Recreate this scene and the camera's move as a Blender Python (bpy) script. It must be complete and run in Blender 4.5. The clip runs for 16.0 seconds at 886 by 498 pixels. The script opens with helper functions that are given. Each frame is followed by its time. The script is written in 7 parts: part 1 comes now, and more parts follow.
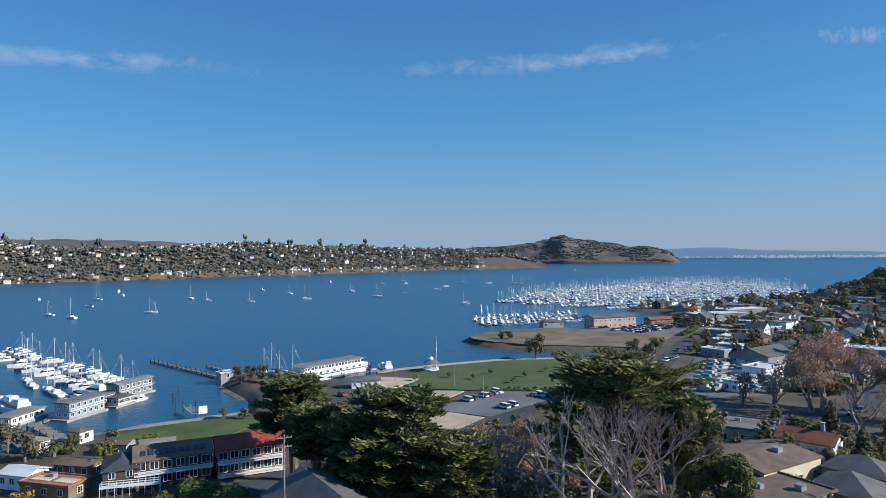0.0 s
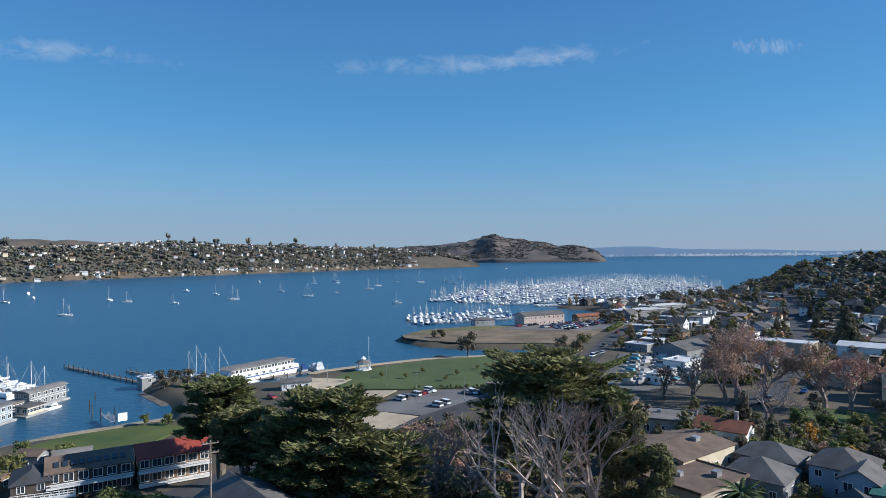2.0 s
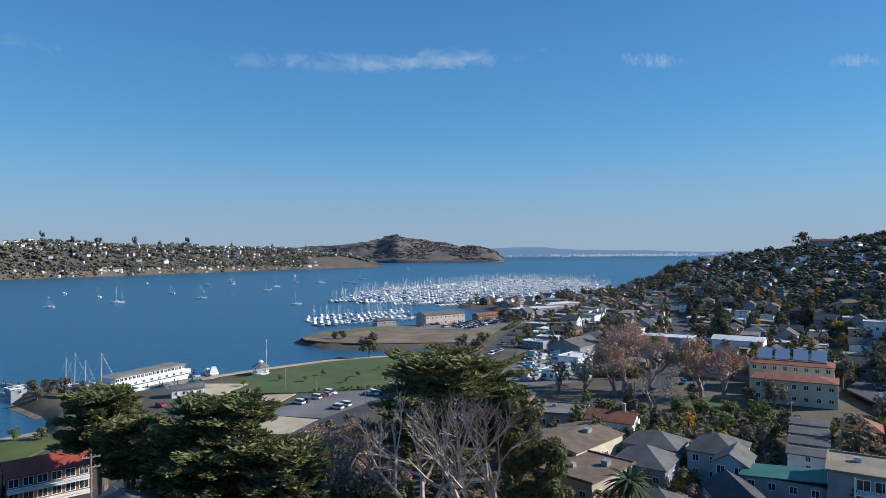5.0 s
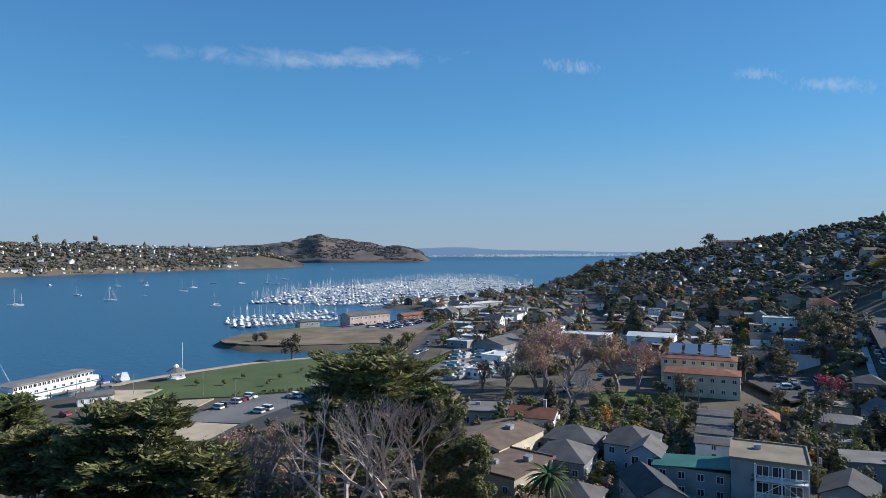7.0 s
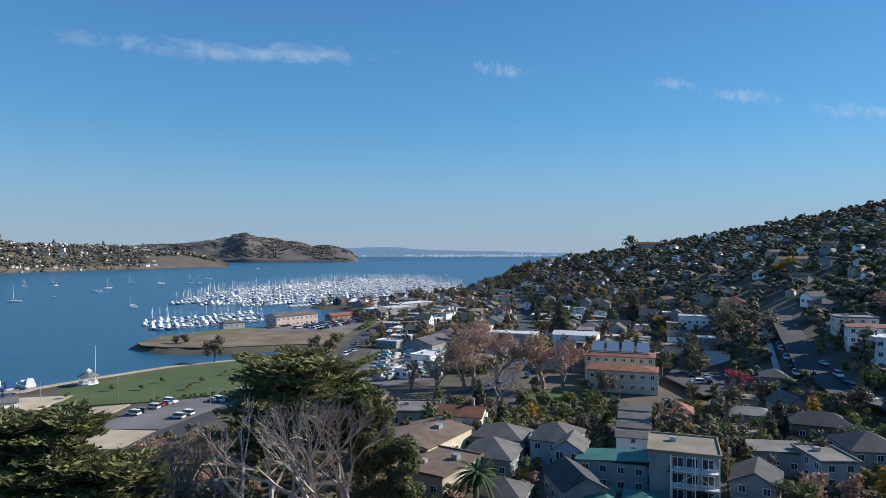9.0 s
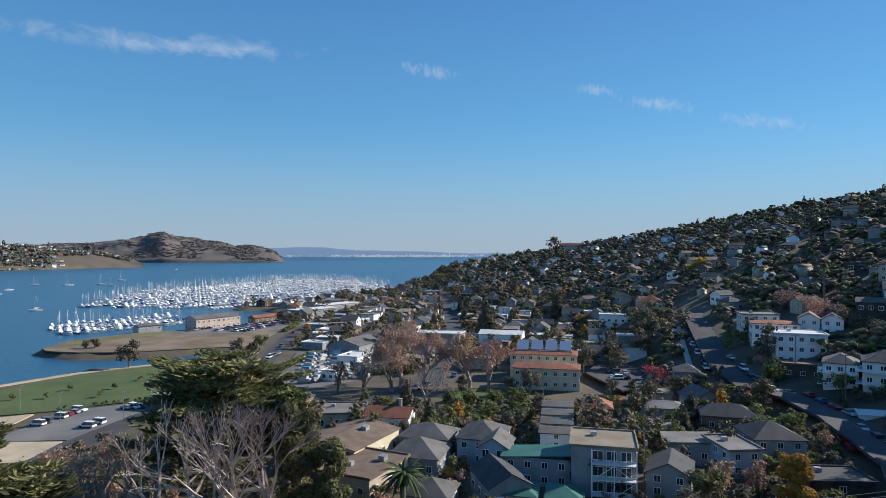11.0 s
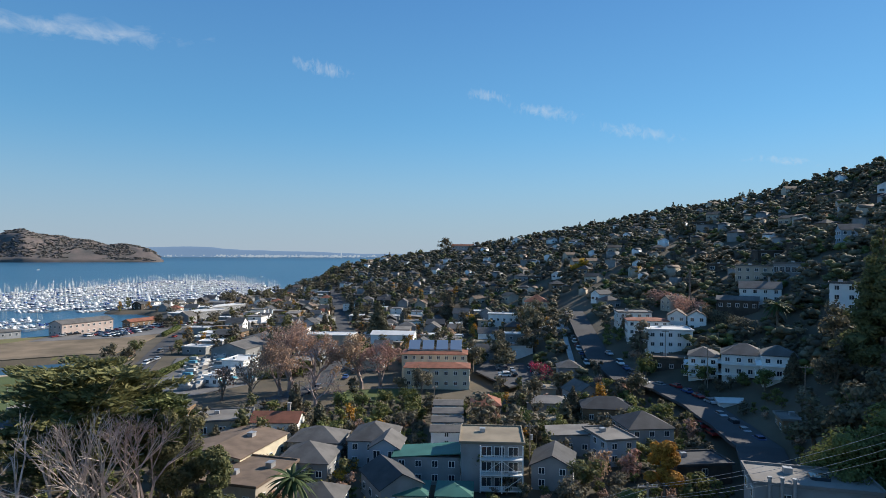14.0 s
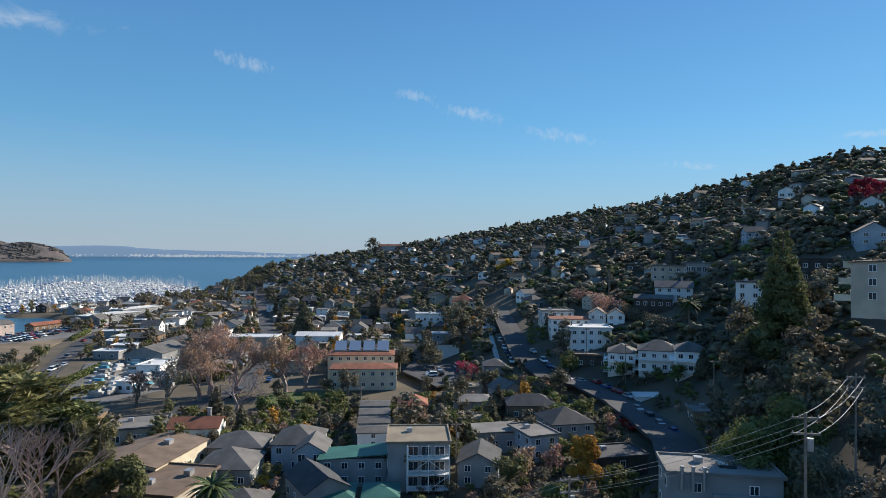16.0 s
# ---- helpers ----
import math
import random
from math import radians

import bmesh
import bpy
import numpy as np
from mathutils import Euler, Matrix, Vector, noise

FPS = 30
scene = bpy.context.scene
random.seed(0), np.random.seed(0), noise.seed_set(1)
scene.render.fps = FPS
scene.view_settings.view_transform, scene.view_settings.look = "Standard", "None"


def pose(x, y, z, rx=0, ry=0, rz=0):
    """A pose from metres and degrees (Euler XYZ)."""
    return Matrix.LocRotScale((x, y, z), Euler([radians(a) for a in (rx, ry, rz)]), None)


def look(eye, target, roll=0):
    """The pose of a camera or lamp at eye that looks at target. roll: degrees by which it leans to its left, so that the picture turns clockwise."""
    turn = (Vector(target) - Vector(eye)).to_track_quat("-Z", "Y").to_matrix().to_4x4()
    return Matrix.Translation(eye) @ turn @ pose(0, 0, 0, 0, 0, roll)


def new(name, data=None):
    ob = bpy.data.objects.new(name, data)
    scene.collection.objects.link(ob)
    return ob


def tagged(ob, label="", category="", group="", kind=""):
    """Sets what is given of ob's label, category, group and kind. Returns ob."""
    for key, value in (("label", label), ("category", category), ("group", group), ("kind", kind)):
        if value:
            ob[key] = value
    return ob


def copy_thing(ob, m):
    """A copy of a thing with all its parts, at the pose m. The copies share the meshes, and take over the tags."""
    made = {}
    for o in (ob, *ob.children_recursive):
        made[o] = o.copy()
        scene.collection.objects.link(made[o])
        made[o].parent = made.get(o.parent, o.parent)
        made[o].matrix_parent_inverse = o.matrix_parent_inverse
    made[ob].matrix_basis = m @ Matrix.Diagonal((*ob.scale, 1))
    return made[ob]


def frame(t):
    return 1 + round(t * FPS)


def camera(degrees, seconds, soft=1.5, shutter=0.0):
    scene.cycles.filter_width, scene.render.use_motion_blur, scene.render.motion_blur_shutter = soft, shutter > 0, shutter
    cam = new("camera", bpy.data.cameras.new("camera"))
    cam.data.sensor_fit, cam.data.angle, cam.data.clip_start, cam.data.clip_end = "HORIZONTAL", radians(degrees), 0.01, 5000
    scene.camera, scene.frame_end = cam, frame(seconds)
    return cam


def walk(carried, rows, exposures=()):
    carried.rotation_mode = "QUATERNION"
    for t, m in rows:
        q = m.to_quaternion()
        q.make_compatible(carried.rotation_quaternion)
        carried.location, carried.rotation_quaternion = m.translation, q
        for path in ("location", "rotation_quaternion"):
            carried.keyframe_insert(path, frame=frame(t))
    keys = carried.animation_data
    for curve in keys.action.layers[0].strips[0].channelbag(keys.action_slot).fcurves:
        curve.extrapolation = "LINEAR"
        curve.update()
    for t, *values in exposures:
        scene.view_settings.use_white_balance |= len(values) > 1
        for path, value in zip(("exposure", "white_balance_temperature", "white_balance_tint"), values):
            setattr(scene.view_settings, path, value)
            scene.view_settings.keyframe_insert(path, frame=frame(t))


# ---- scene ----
cam = camera(70.11, 16.0, 0.6)
PATH = [
    (0.0, pose(0, 0, 55, 90.557, 0, -0.001) @ pose(0, 0, 0, 0, 0, -0.474)),
    (0.5, pose(0, 0, 55, 90.504, 0, -1.490) @ pose(0, 0, 0, 0, 0, -0.532)),
    (1.0, pose(0, 0, 55, 90.455, 0, -2.968) @ pose(0, 0, 0, 0, 0, -0.576)),
    (1.5, pose(0, 0, 55, 90.434, 0, -4.667) @ pose(0, 0, 0, 0, 0, -0.589)),
    (2.0, pose(0, 0, 55, 90.415, 0, -6.116) @ pose(0, 0, 0, 0, 0, -0.594)),
    (2.5, pose(0, 0, 55, 90.404, 0, -7.600) @ pose(0, 0, 0, 0, 0, -0.597)),
    (3.0, pose(0, 0, 55, 90.392, 0, -9.067) @ pose(0, 0, 0, 0, 0, -0.599)),
    (3.5, pose(0, 0, 55, 90.390, 0, -10.543) @ pose(0, 0, 0, 0, 0, -0.562)),
    (4.0, pose(0, 0, 55, 90.380, 0, -12.001) @ pose(0, 0, 0, 0, 0, -0.522)),
    (6.5, pose(0, 0, 55, 90.313, 0, -20.007) @ pose(0, 0, 0, 0, 0, -0.466)),
    (7.0, pose(0, 0, 55, 90.303, 0, -21.793) @ pose(0, 0, 0, 0, 0, -0.410)),
    (7.5, pose(0, 0, 55, 90.306, 0, -23.374) @ pose(0, 0, 0, 0, 0, -0.333)),
    (8.0, pose(0, 0, 55, 90.290, 0, -24.960) @ pose(0, 0, 0, 0, 0, -0.259)),
    (8.5, pose(0, 0, 55, 90.282, 0, -26.554) @ pose(0, 0, 0, 0, 0, -0.200)),
    (9.0, pose(0, 0, 55, 90.273, 0, -28.152) @ pose(0, 0, 0, 0, 0, -0.114)),
    (11.5, pose(0, 0, 55, 90.315, 0, -36.285) @ pose(0, 0, 0, 0, 0, 0.054)),
    (12.0, pose(0, 0, 55, 90.328, 0, -37.882) @ pose(0, 0, 0, 0, 0, 0.127)),
    (12.5, pose(0, 0, 55, 90.333, 0, -39.698) @ pose(0, 0, 0, 0, 0, 0.183)),
    (13.0, pose(0, 0, 55, 90.359, 0, -41.284) @ pose(0, 0, 0, 0, 0, 0.227)),
    (13.5, pose(0, 0, 55, 90.360, 0, -42.874) @ pose(0, 0, 0, 0, 0, 0.248)),
    (14.0, pose(0, 0, 55, 90.380, 0, -44.458) @ pose(0, 0, 0, 0, 0, 0.287)),
    (14.5, pose(0, 0, 55, 90.384, 0, -46.053) @ pose(0, 0, 0, 0, 0, 0.308)),
    (15.0, pose(0, 0, 55, 90.418, 0, -47.635) @ pose(0, 0, 0, 0, 0, 0.358)),
    (15.5, pose(0, 0, 55, 90.425, 0, -49.449) @ pose(0, 0, 0, 0, 0, 0.381)),
    (16.0, pose(0, 0, 55, 90.423, 0, -51.036) @ pose(0, 0, 0, 0, 0, 0.407)),
]
walk(cam, PATH, [(0.0, 0.29, 6050, 10), (8.0, 0.40, 6300, 10), (16.0, 0.55, 6850, 10)])

# world and sun
SUN_AZ, SUN_EL = 101.0, 28.0
world = bpy.data.worlds.new("sky")
scene.world = world
world.use_nodes = True
wn = world.node_tree.nodes
sky = wn.new("ShaderNodeTexSky")
sky.sky_type = "NISHITA"
sky.sun_disc = False
sky.sun_elevation = radians(SUN_EL)
sky.sun_rotation = radians(SUN_AZ)
sky.altitude = 0
sky.air_density = 1.0
sky.dust_density = 0.05
sky.ozone_density = 2.0
wn["Background"].inputs["Strength"].default_value = 0.078
clear = wn.new("ShaderNodeMix")
clear.data_type, clear.blend_type = "RGBA", "MULTIPLY"
clear.inputs["Factor"].default_value = 1.0
clear.inputs["B"].default_value = (0.52, 0.92, 1.20, 1)
world.node_tree.links.new(sky.outputs[0], clear.inputs["A"])
# an even clear blue, the same all round, evens out the bright side of the sky
wco = wn.new("ShaderNodeTexCoord")
wsep = wn.new("ShaderNodeSeparateXYZ")
world.node_tree.links.new(wco.outputs["Generated"], wsep.inputs[0])
lift = wn.new("ShaderNodeMapRange")
lift.inputs["From Min"].default_value, lift.inputs["From Max"].default_value = 0.10, 0.42
world.node_tree.links.new(wsep.outputs["Z"], lift.inputs["Value"])
blue = wn.new("ShaderNodeMix")
blue.data_type = "RGBA"
blue.inputs["A"].default_value = (1.35, 4.0, 6.6, 1)
blue.inputs["B"].default_value = (0.66, 2.25, 5.4, 1)
world.node_tree.links.new(lift.outputs[0], blue.inputs["Factor"])
even = wn.new("ShaderNodeMix")
even.data_type = "RGBA"
even.inputs["Factor"].default_value = 0.6
world.node_tree.links.new(clear.outputs["Result"], even.inputs["A"])
world.node_tree.links.new(blue.outputs["Result"], even.inputs["B"])
# pale haze low over the horizon, the same all round
wrm = wn.new("ShaderNodeMapRange")
wrm.interpolation_type = "SMOOTHERSTEP"
wrm.inputs["From Min"].default_value, wrm.inputs["From Max"].default_value = -0.08, 0.24
wrm.inputs["To Min"].default_value, wrm.inputs["To Max"].default_value = 0.95, 0.0
world.node_tree.links.new(wsep.outputs["Z"], wrm.inputs["Value"])
haze = wn.new("ShaderNodeMix")
haze.data_type = "RGBA"
haze.inputs["B"].default_value = (3.5, 4.15, 5.1, 1)
world.node_tree.links.new(wrm.outputs[0], haze.inputs["Factor"])
world.node_tree.links.new(even.outputs["Result"], haze.inputs["A"])
world.node_tree.links.new(haze.outputs["Result"], wn["Background"].inputs["Color"])

sun_data = bpy.data.lights.new("sun", "SUN")
sun_data.energy = 5.0
sun_data.angle = radians(0.53)
sun_data.color = (1.0, 0.93, 0.83)
sun = new("sun", sun_data)
_a, _e = radians(SUN_AZ), radians(SUN_EL)
sun.matrix_world = look((900 * math.sin(_a) * math.cos(_e), 900 * math.cos(_a) * math.cos(_e), 900 * math.sin(_e)), (0, 0, 0))


# materials
def mat(name, base, rough=0.8, vary=0.25, scale=0.5, fine=8.0, bump=0.15, metal=0.0, rand=0.12, second=None, spec=0.4):
    """A painted, stony or earthy surface: large stains, fine grain, relief, and a small change from object to object."""
    m = bpy.data.materials.new(name)
    m.use_nodes = True
    nt = m.node_tree
    b = nt.nodes["Principled BSDF"]
    b.inputs["Roughness"].default_value = rough
    b.inputs["Metallic"].default_value = metal
    b.inputs["Specular IOR Level"].default_value = spec
    co = nt.nodes.new("ShaderNodeTexCoord")
    n1 = nt.nodes.new("ShaderNodeTexNoise")
    n1.inputs["Scale"].default_value = scale
    n1.inputs["Detail"].default_value = 5
    n2 = nt.nodes.new("ShaderNodeTexNoise")
    n2.inputs["Scale"].default_value = fine
    n2.inputs["Detail"].default_value = 4
    nt.links.new(co.outputs["Object"], n1.inputs["Vector"])
    nt.links.new(co.outputs["Object"], n2.inputs["Vector"])
    mix = nt.nodes.new("ShaderNodeMix")
    mix.data_type = "RGBA"
    c = Vector(base)
    d = Vector(second) if second else c * (1 - vary)
    e = c if second else c * (1 + vary * 0.6)
    mix.inputs["A"].default_value = (*d, 1)
    mix.inputs["B"].default_value = (*[min(v, 1) for v in e], 1)
    ramp = nt.nodes.new("ShaderNodeMapRange")
    ramp.inputs["From Min"].default_value = 0.35
    ramp.inputs["From Max"].default_value = 0.65
    nt.links.new(n1.outputs["Fac"], ramp.inputs["Value"])
    nt.links.new(ramp.outputs["Result"], mix.inputs["Factor"])
    oi = nt.nodes.new("ShaderNodeObjectInfo")
    add = nt.nodes.new("ShaderNodeMath")
    add.operation = "MULTIPLY_ADD"
    add.inputs[1].default_value = 0.5 * vary
    nt.links.new(n2.outputs["Fac"], add.inputs[0])
    rnd = nt.nodes.new("ShaderNodeMath")
    rnd.operation = "MULTIPLY_ADD"
    rnd.inputs[1].default_value = 2 * rand
    rnd.inputs[2].default_value = 1 - rand - 0.25 * vary
    nt.links.new(oi.outputs["Random"], rnd.inputs[0])
    nt.links.new(rnd.outputs[0], add.inputs[2])
    hsv = nt.nodes.new("ShaderNodeHueSaturation")
    nt.links.new(mix.outputs["Result"], hsv.inputs["Color"])
    nt.links.new(add.outputs[0], hsv.inputs["Value"])
    nt.links.new(hsv.outputs["Color"], b.inputs["Base Color"])
    if bump:
        bp = nt.nodes.new("ShaderNodeBump")
        bp.inputs["Strength"].default_value = bump
        bp.inputs["Distance"].default_value = 0.1
        nt.links.new(n2.outputs["Fac"], bp.inputs["Height"])
        nt.links.new(bp.outputs["Normal"], b.inputs["Normal"])
    return m


def leaf_mat(name, a, b_, through_light=0.25):
    """Foliage whose clumps differ in tone, thin enough to let some light through."""
    m = bpy.data.materials.new(name)
    m.use_nodes = True
    nt = m.node_tree
    b = nt.nodes["Principled BSDF"]
    b.inputs["Roughness"].default_value = 0.75
    b.inputs["Specular IOR Level"].default_value = 0.2
    g = nt.nodes.new("ShaderNodeNewGeometry")
    mix = nt.nodes.new("ShaderNodeMix")
    mix.data_type = "RGBA"
    mix.inputs["A"].default_value = (*a, 1)
    mix.inputs["B"].default_value = (*b_, 1)
    nt.links.new(g.outputs["Random Per Island"], mix.inputs["Factor"])
    oi = nt.nodes.new("ShaderNodeObjectInfo")
    hsv = nt.nodes.new("ShaderNodeHueSaturation")
    hue = nt.nodes.new("ShaderNodeMapRange")
    hue.inputs["To Min"].default_value = 0.475
    hue.inputs["To Max"].default_value = 0.525
    val = nt.nodes.new("ShaderNodeMapRange")
    val.inputs["To Min"].default_value = 0.75
    val.inputs["To Max"].default_value = 1.3
    n = nt.nodes.new("ShaderNodeTexNoise")
    n.inputs["Scale"].default_value = 0.08
    nt.links.new(g.outputs["Position"], n.inputs["Vector"])
    nt.links.new(oi.outputs["Random"], hue.inputs["Value"])
    nt.links.new(n.outputs["Fac"], val.inputs["Value"])
    val.inputs["From Min"].default_value = 0.3
    val.inputs["From Max"].default_value = 0.7
    nt.links.new(hue.outputs[0], hsv.inputs["Hue"])
    nt.links.new(val.outputs[0], hsv.inputs["Value"])
    nt.links.new(mix.outputs["Result"], hsv.inputs["Color"])
    nt.links.new(hsv.outputs["Color"], b.inputs["Base Color"])
    tr = nt.nodes.new("ShaderNodeBsdfTranslucent")
    nt.links.new(hsv.outputs["Color"], tr.inputs["Color"])
    mx = nt.nodes.new("ShaderNodeMixShader")
    mx.inputs[0].default_value = through_light
    nt.links.new(b.outputs[0], mx.inputs[1])
    nt.links.new(tr.outputs[0], mx.inputs[2])
    nt.links.new(mx.outputs[0], nt.nodes["Material Output"].inputs["Surface"])
    return m


def glass_mat(name, base=(0.03, 0.04, 0.05)):
    m = bpy.data.materials.new(name)
    m.use_nodes = True
    b = m.node_tree.nodes["Principled BSDF"]
    b.inputs["Base Color"].default_value = (*base, 1)
    b.inputs["Roughness"].default_value = 0.08
    b.inputs["Specular IOR Level"].default_value = 0.6
    return m


def water_mat():
    m = bpy.data.materials.new("bay water")
    m.use_nodes = True
    nt = m.node_tree
    b = nt.nodes["Principled BSDF"]
    b.inputs["Roughness"].default_value = 0.3
    b.inputs["IOR"].default_value = 1.33
    b.inputs["Specular IOR Level"].default_value = 0.5
    co = nt.nodes.new("ShaderNodeNewGeometry")
    big = nt.nodes.new("ShaderNodeTexNoise")
    big.inputs["Scale"].default_value = 0.006
    big.inputs["Detail"].default_value = 4
    mp = nt.nodes.new("ShaderNodeMapping")
    mp.inputs["Scale"].default_value = (0.35, 1.0, 1.0)
    nt.links.new(co.outputs["Position"], mp.inputs["Vector"])
    nt.links.new(mp.outputs[0], big.inputs["Vector"])
    mix = nt.nodes.new("ShaderNodeMix")
    mix.data_type = "RGBA"
    mix.inputs["A"].default_value = (0.014, 0.074, 0.140, 1)
    mix.inputs["B"].default_value = (0.023, 0.100, 0.168, 1)
    nt.links.new(big.outputs["Fac"], mix.inputs["Factor"])
    nt.links.new(mix.outputs["Result"], b.inputs["Base Color"])
    w = nt.nodes.new("ShaderNodeTexNoise")
    w.inputs["Scale"].default_value = 0.45
    w.inputs["Detail"].default_value = 6
    mp2 = nt.nodes.new("ShaderNodeMapping")
    mp2.inputs["Scale"].default_value = (0.5, 1.0, 1.0)
    mp2.inputs["Rotation"].default_value = (0, 0, 0.5)
    nt.links.new(co.outputs["Position"], mp2.inputs["Vector"])
    nt.links.new(mp2.outputs[0], w.inputs["Vector"])
    bp = nt.nodes.new("ShaderNodeBump")
    bp.inputs["Strength"].default_value = 0.55
    bp.inputs["Distance"].default_value = 0.5
    nt.links.new(w.outputs["Fac"], bp.inputs["Height"])
    nt.links.new(bp.outputs["Normal"], b.inputs["Normal"])
    return m


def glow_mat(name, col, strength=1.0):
    """For the distance alone: many kilometres of bright air, painted as colour and glow."""
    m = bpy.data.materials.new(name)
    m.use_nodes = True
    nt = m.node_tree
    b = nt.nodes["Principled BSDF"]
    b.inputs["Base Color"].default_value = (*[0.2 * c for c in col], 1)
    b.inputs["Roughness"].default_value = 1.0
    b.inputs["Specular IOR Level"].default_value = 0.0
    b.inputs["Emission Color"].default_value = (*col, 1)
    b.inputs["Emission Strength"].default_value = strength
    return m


WATER = water_mat()
EARTH = mat("garden earth", (0.115, 0.092, 0.064), 0.95, 0.4, 0.05, 1.2, 0.4, second=(0.062, 0.054, 0.037))
HILLSOIL = mat("dry hillside", (0.13, 0.10, 0.078), 0.95, 0.35, 0.012, 0.15, 0.3, second=(0.075, 0.07, 0.055))
# island slope tones raised to take in the haze before it
ISLE = mat("island scrub", (0.165, 0.13, 0.115), 0.95, 0.6, 0.014, 0.09, 0.9, second=(0.09, 0.085, 0.078))
LAWN = mat("mown grass", (0.088, 0.118, 0.038), 0.9, 0.25, 0.06, 2.0, 0.3, second=(0.062, 0.09, 0.028))
LAWN_DRY = mat("yellowing grass", (0.105, 0.125, 0.03), 0.9, 0.3, 0.08, 2.0, 0.3, second=(0.05, 0.085, 0.02))
DRY = mat("dry marsh grass", (0.235, 0.175, 0.115), 0.95, 0.6, 0.06, 0.5, 0.5, second=(0.125, 0.095, 0.06))
DRYGREEN = mat("half dry grass", (0.17, 0.15, 0.06), 0.95, 0.35, 0.05, 1.5, 0.4, second=(0.11, 0.11, 0.045))
SAND = mat("pale sand", (0.44, 0.36, 0.25), 0.95, 0.15, 0.2, 5.0, 0.2)
PATHWAY = mat("pale gravel path", (0.36, 0.30, 0.22), 0.95, 0.2, 0.2, 5.0, 0.2)
ROCK = mat("shore rock", (0.16, 0.13, 0.10), 0.95, 0.4, 0.3, 3.0, 0.6)
ASPHALT = mat("grey asphalt", (0.062, 0.062, 0.066), 0.9, 0.25, 0.08, 4.0, 0.15)
ASPHALT2 = mat("faded asphalt lot", (0.150, 0.145, 0.140), 0.9, 0.25, 0.06, 4.0, 0.15)
CONC = mat("concrete", (0.36, 0.35, 0.33), 0.9, 0.2, 0.3, 5.0, 0.2)
WHITE = mat("white paint", (0.78, 0.78, 0.76), 0.6, 0.08, 0.4, 6.0, 0.03)
CREAM = mat("cream stucco", (0.62, 0.54, 0.40), 0.85, 0.12, 0.3, 6.0, 0.1)
BEIGE = mat("beige stucco", (0.46, 0.40, 0.32), 0.85, 0.15, 0.3, 6.0, 0.1)
GREYW = mat("grey painted boards", (0.27, 0.275, 0.275), 0.75, 0.15, 0.3, 6.0, 0.1)
BLUEW = mat("pale blue boards", (0.31, 0.37, 0.42), 0.75, 0.12, 0.3, 6.0, 0.08)
DARKW = mat("dark stained shingle", (0.075, 0.06, 0.048), 0.85, 0.3, 0.4, 6.0, 0.2)
BROWNW = mat("brown boards", (0.21, 0.14, 0.085), 0.8, 0.25, 0.4, 6.0, 0.15)
PINK = mat("salmon stucco", (0.55, 0.44, 0.39), 0.85, 0.12, 0.3, 6.0, 0.1)
R_GREY = mat("grey shingle roof", (0.115, 0.11, 0.105), 0.9, 0.25, 0.3, 3.0, 0.3)
R_DARK = mat("charcoal shingle roof", (0.06, 0.062, 0.066), 0.9, 0.25, 0.3, 3.0, 0.3)
R_BROWN = mat("brown shingle roof", (0.16, 0.115, 0.085), 0.9, 0.25, 0.3, 3.0, 0.3)
R_RED = mat("terracotta tile roof", (0.235, 0.088, 0.052), 0.85, 0.25, 0.4, 4.0, 0.35)
R_REDP = mat("red metal roof", (0.30, 0.055, 0.035), 0.7, 0.2, 0.3, 3.0, 0.1)
R_FLAT = mat("gravel flat roof", (0.19, 0.178, 0.165), 0.95, 0.25, 0.15, 4.0, 0.2)
R_COPPER = mat("copper brown roof", (0.30, 0.15, 0.085), 0.8, 0.25, 0.3, 4.0, 0.2)
R_TAN = mat("tan flat roof", (0.27, 0.225, 0.165), 0.95, 0.25, 0.15, 4.0, 0.2)
R_WHITE = mat("white membrane roof", (0.56, 0.56, 0.55), 0.8, 0.12, 0.15, 4.0, 0.05)
R_GREEN = mat("green seamed roof", (0.035, 0.13, 0.105), 0.6, 0.2, 0.2, 4.0, 0.1)
TIMBER = mat("weathered dock timber", (0.24, 0.21, 0.18), 0.9, 0.3, 0.4, 5.0, 0.3)
PILE = mat("dark piling", (0.06, 0.05, 0.042), 0.9, 0.3, 0.4, 5.0, 0.3)
TWIG = mat("reddish brown twigs", (0.37, 0.28, 0.245), 0.95, 0.3, 0.6, 4.0, 0.4)
BARK = mat("grey bark", (0.19, 0.16, 0.13), 0.95, 0.3, 0.6, 4.0, 0.5)
BARK_PALE = mat("pale bare bark", (0.42, 0.345, 0.30), 0.95, 0.3, 0.6, 4.0, 0.4)
HULL = mat("white gelcoat", (0.82, 0.81, 0.79), 0.3, 0.06, 0.3, 3.0, 0.0, rand=0.08, spec=0.5)
# a darker, rougher white than HULL, for the stored boats
YARD_HULL = mat("mid-white gelcoat", (0.50, 0.49, 0.47), 0.5, 0.2, 0.5, 3.0, 0.05)
HULL_BLUE = mat("navy gelcoat", (0.02, 0.045, 0.12), 0.3, 0.1, 0.3, 3.0, 0.0)
CANVAS = mat("blue canvas cover", (0.03, 0.09, 0.26), 0.85, 0.2, 0.5, 5.0, 0.1)
TAN_CANVAS = mat("tan canvas cover", (0.45, 0.38, 0.28), 0.85, 0.2, 0.5, 5.0, 0.1)
MAST = mat("silvery mast", (0.72, 0.70, 0.66), 0.4, 0.1, 0.5, 5.0, 0.0, metal=0.2)
STEEL = mat("galvanised steel", (0.42, 0.43, 0.44), 0.5, 0.15, 0.5, 5.0, 0.05, metal=0.6)
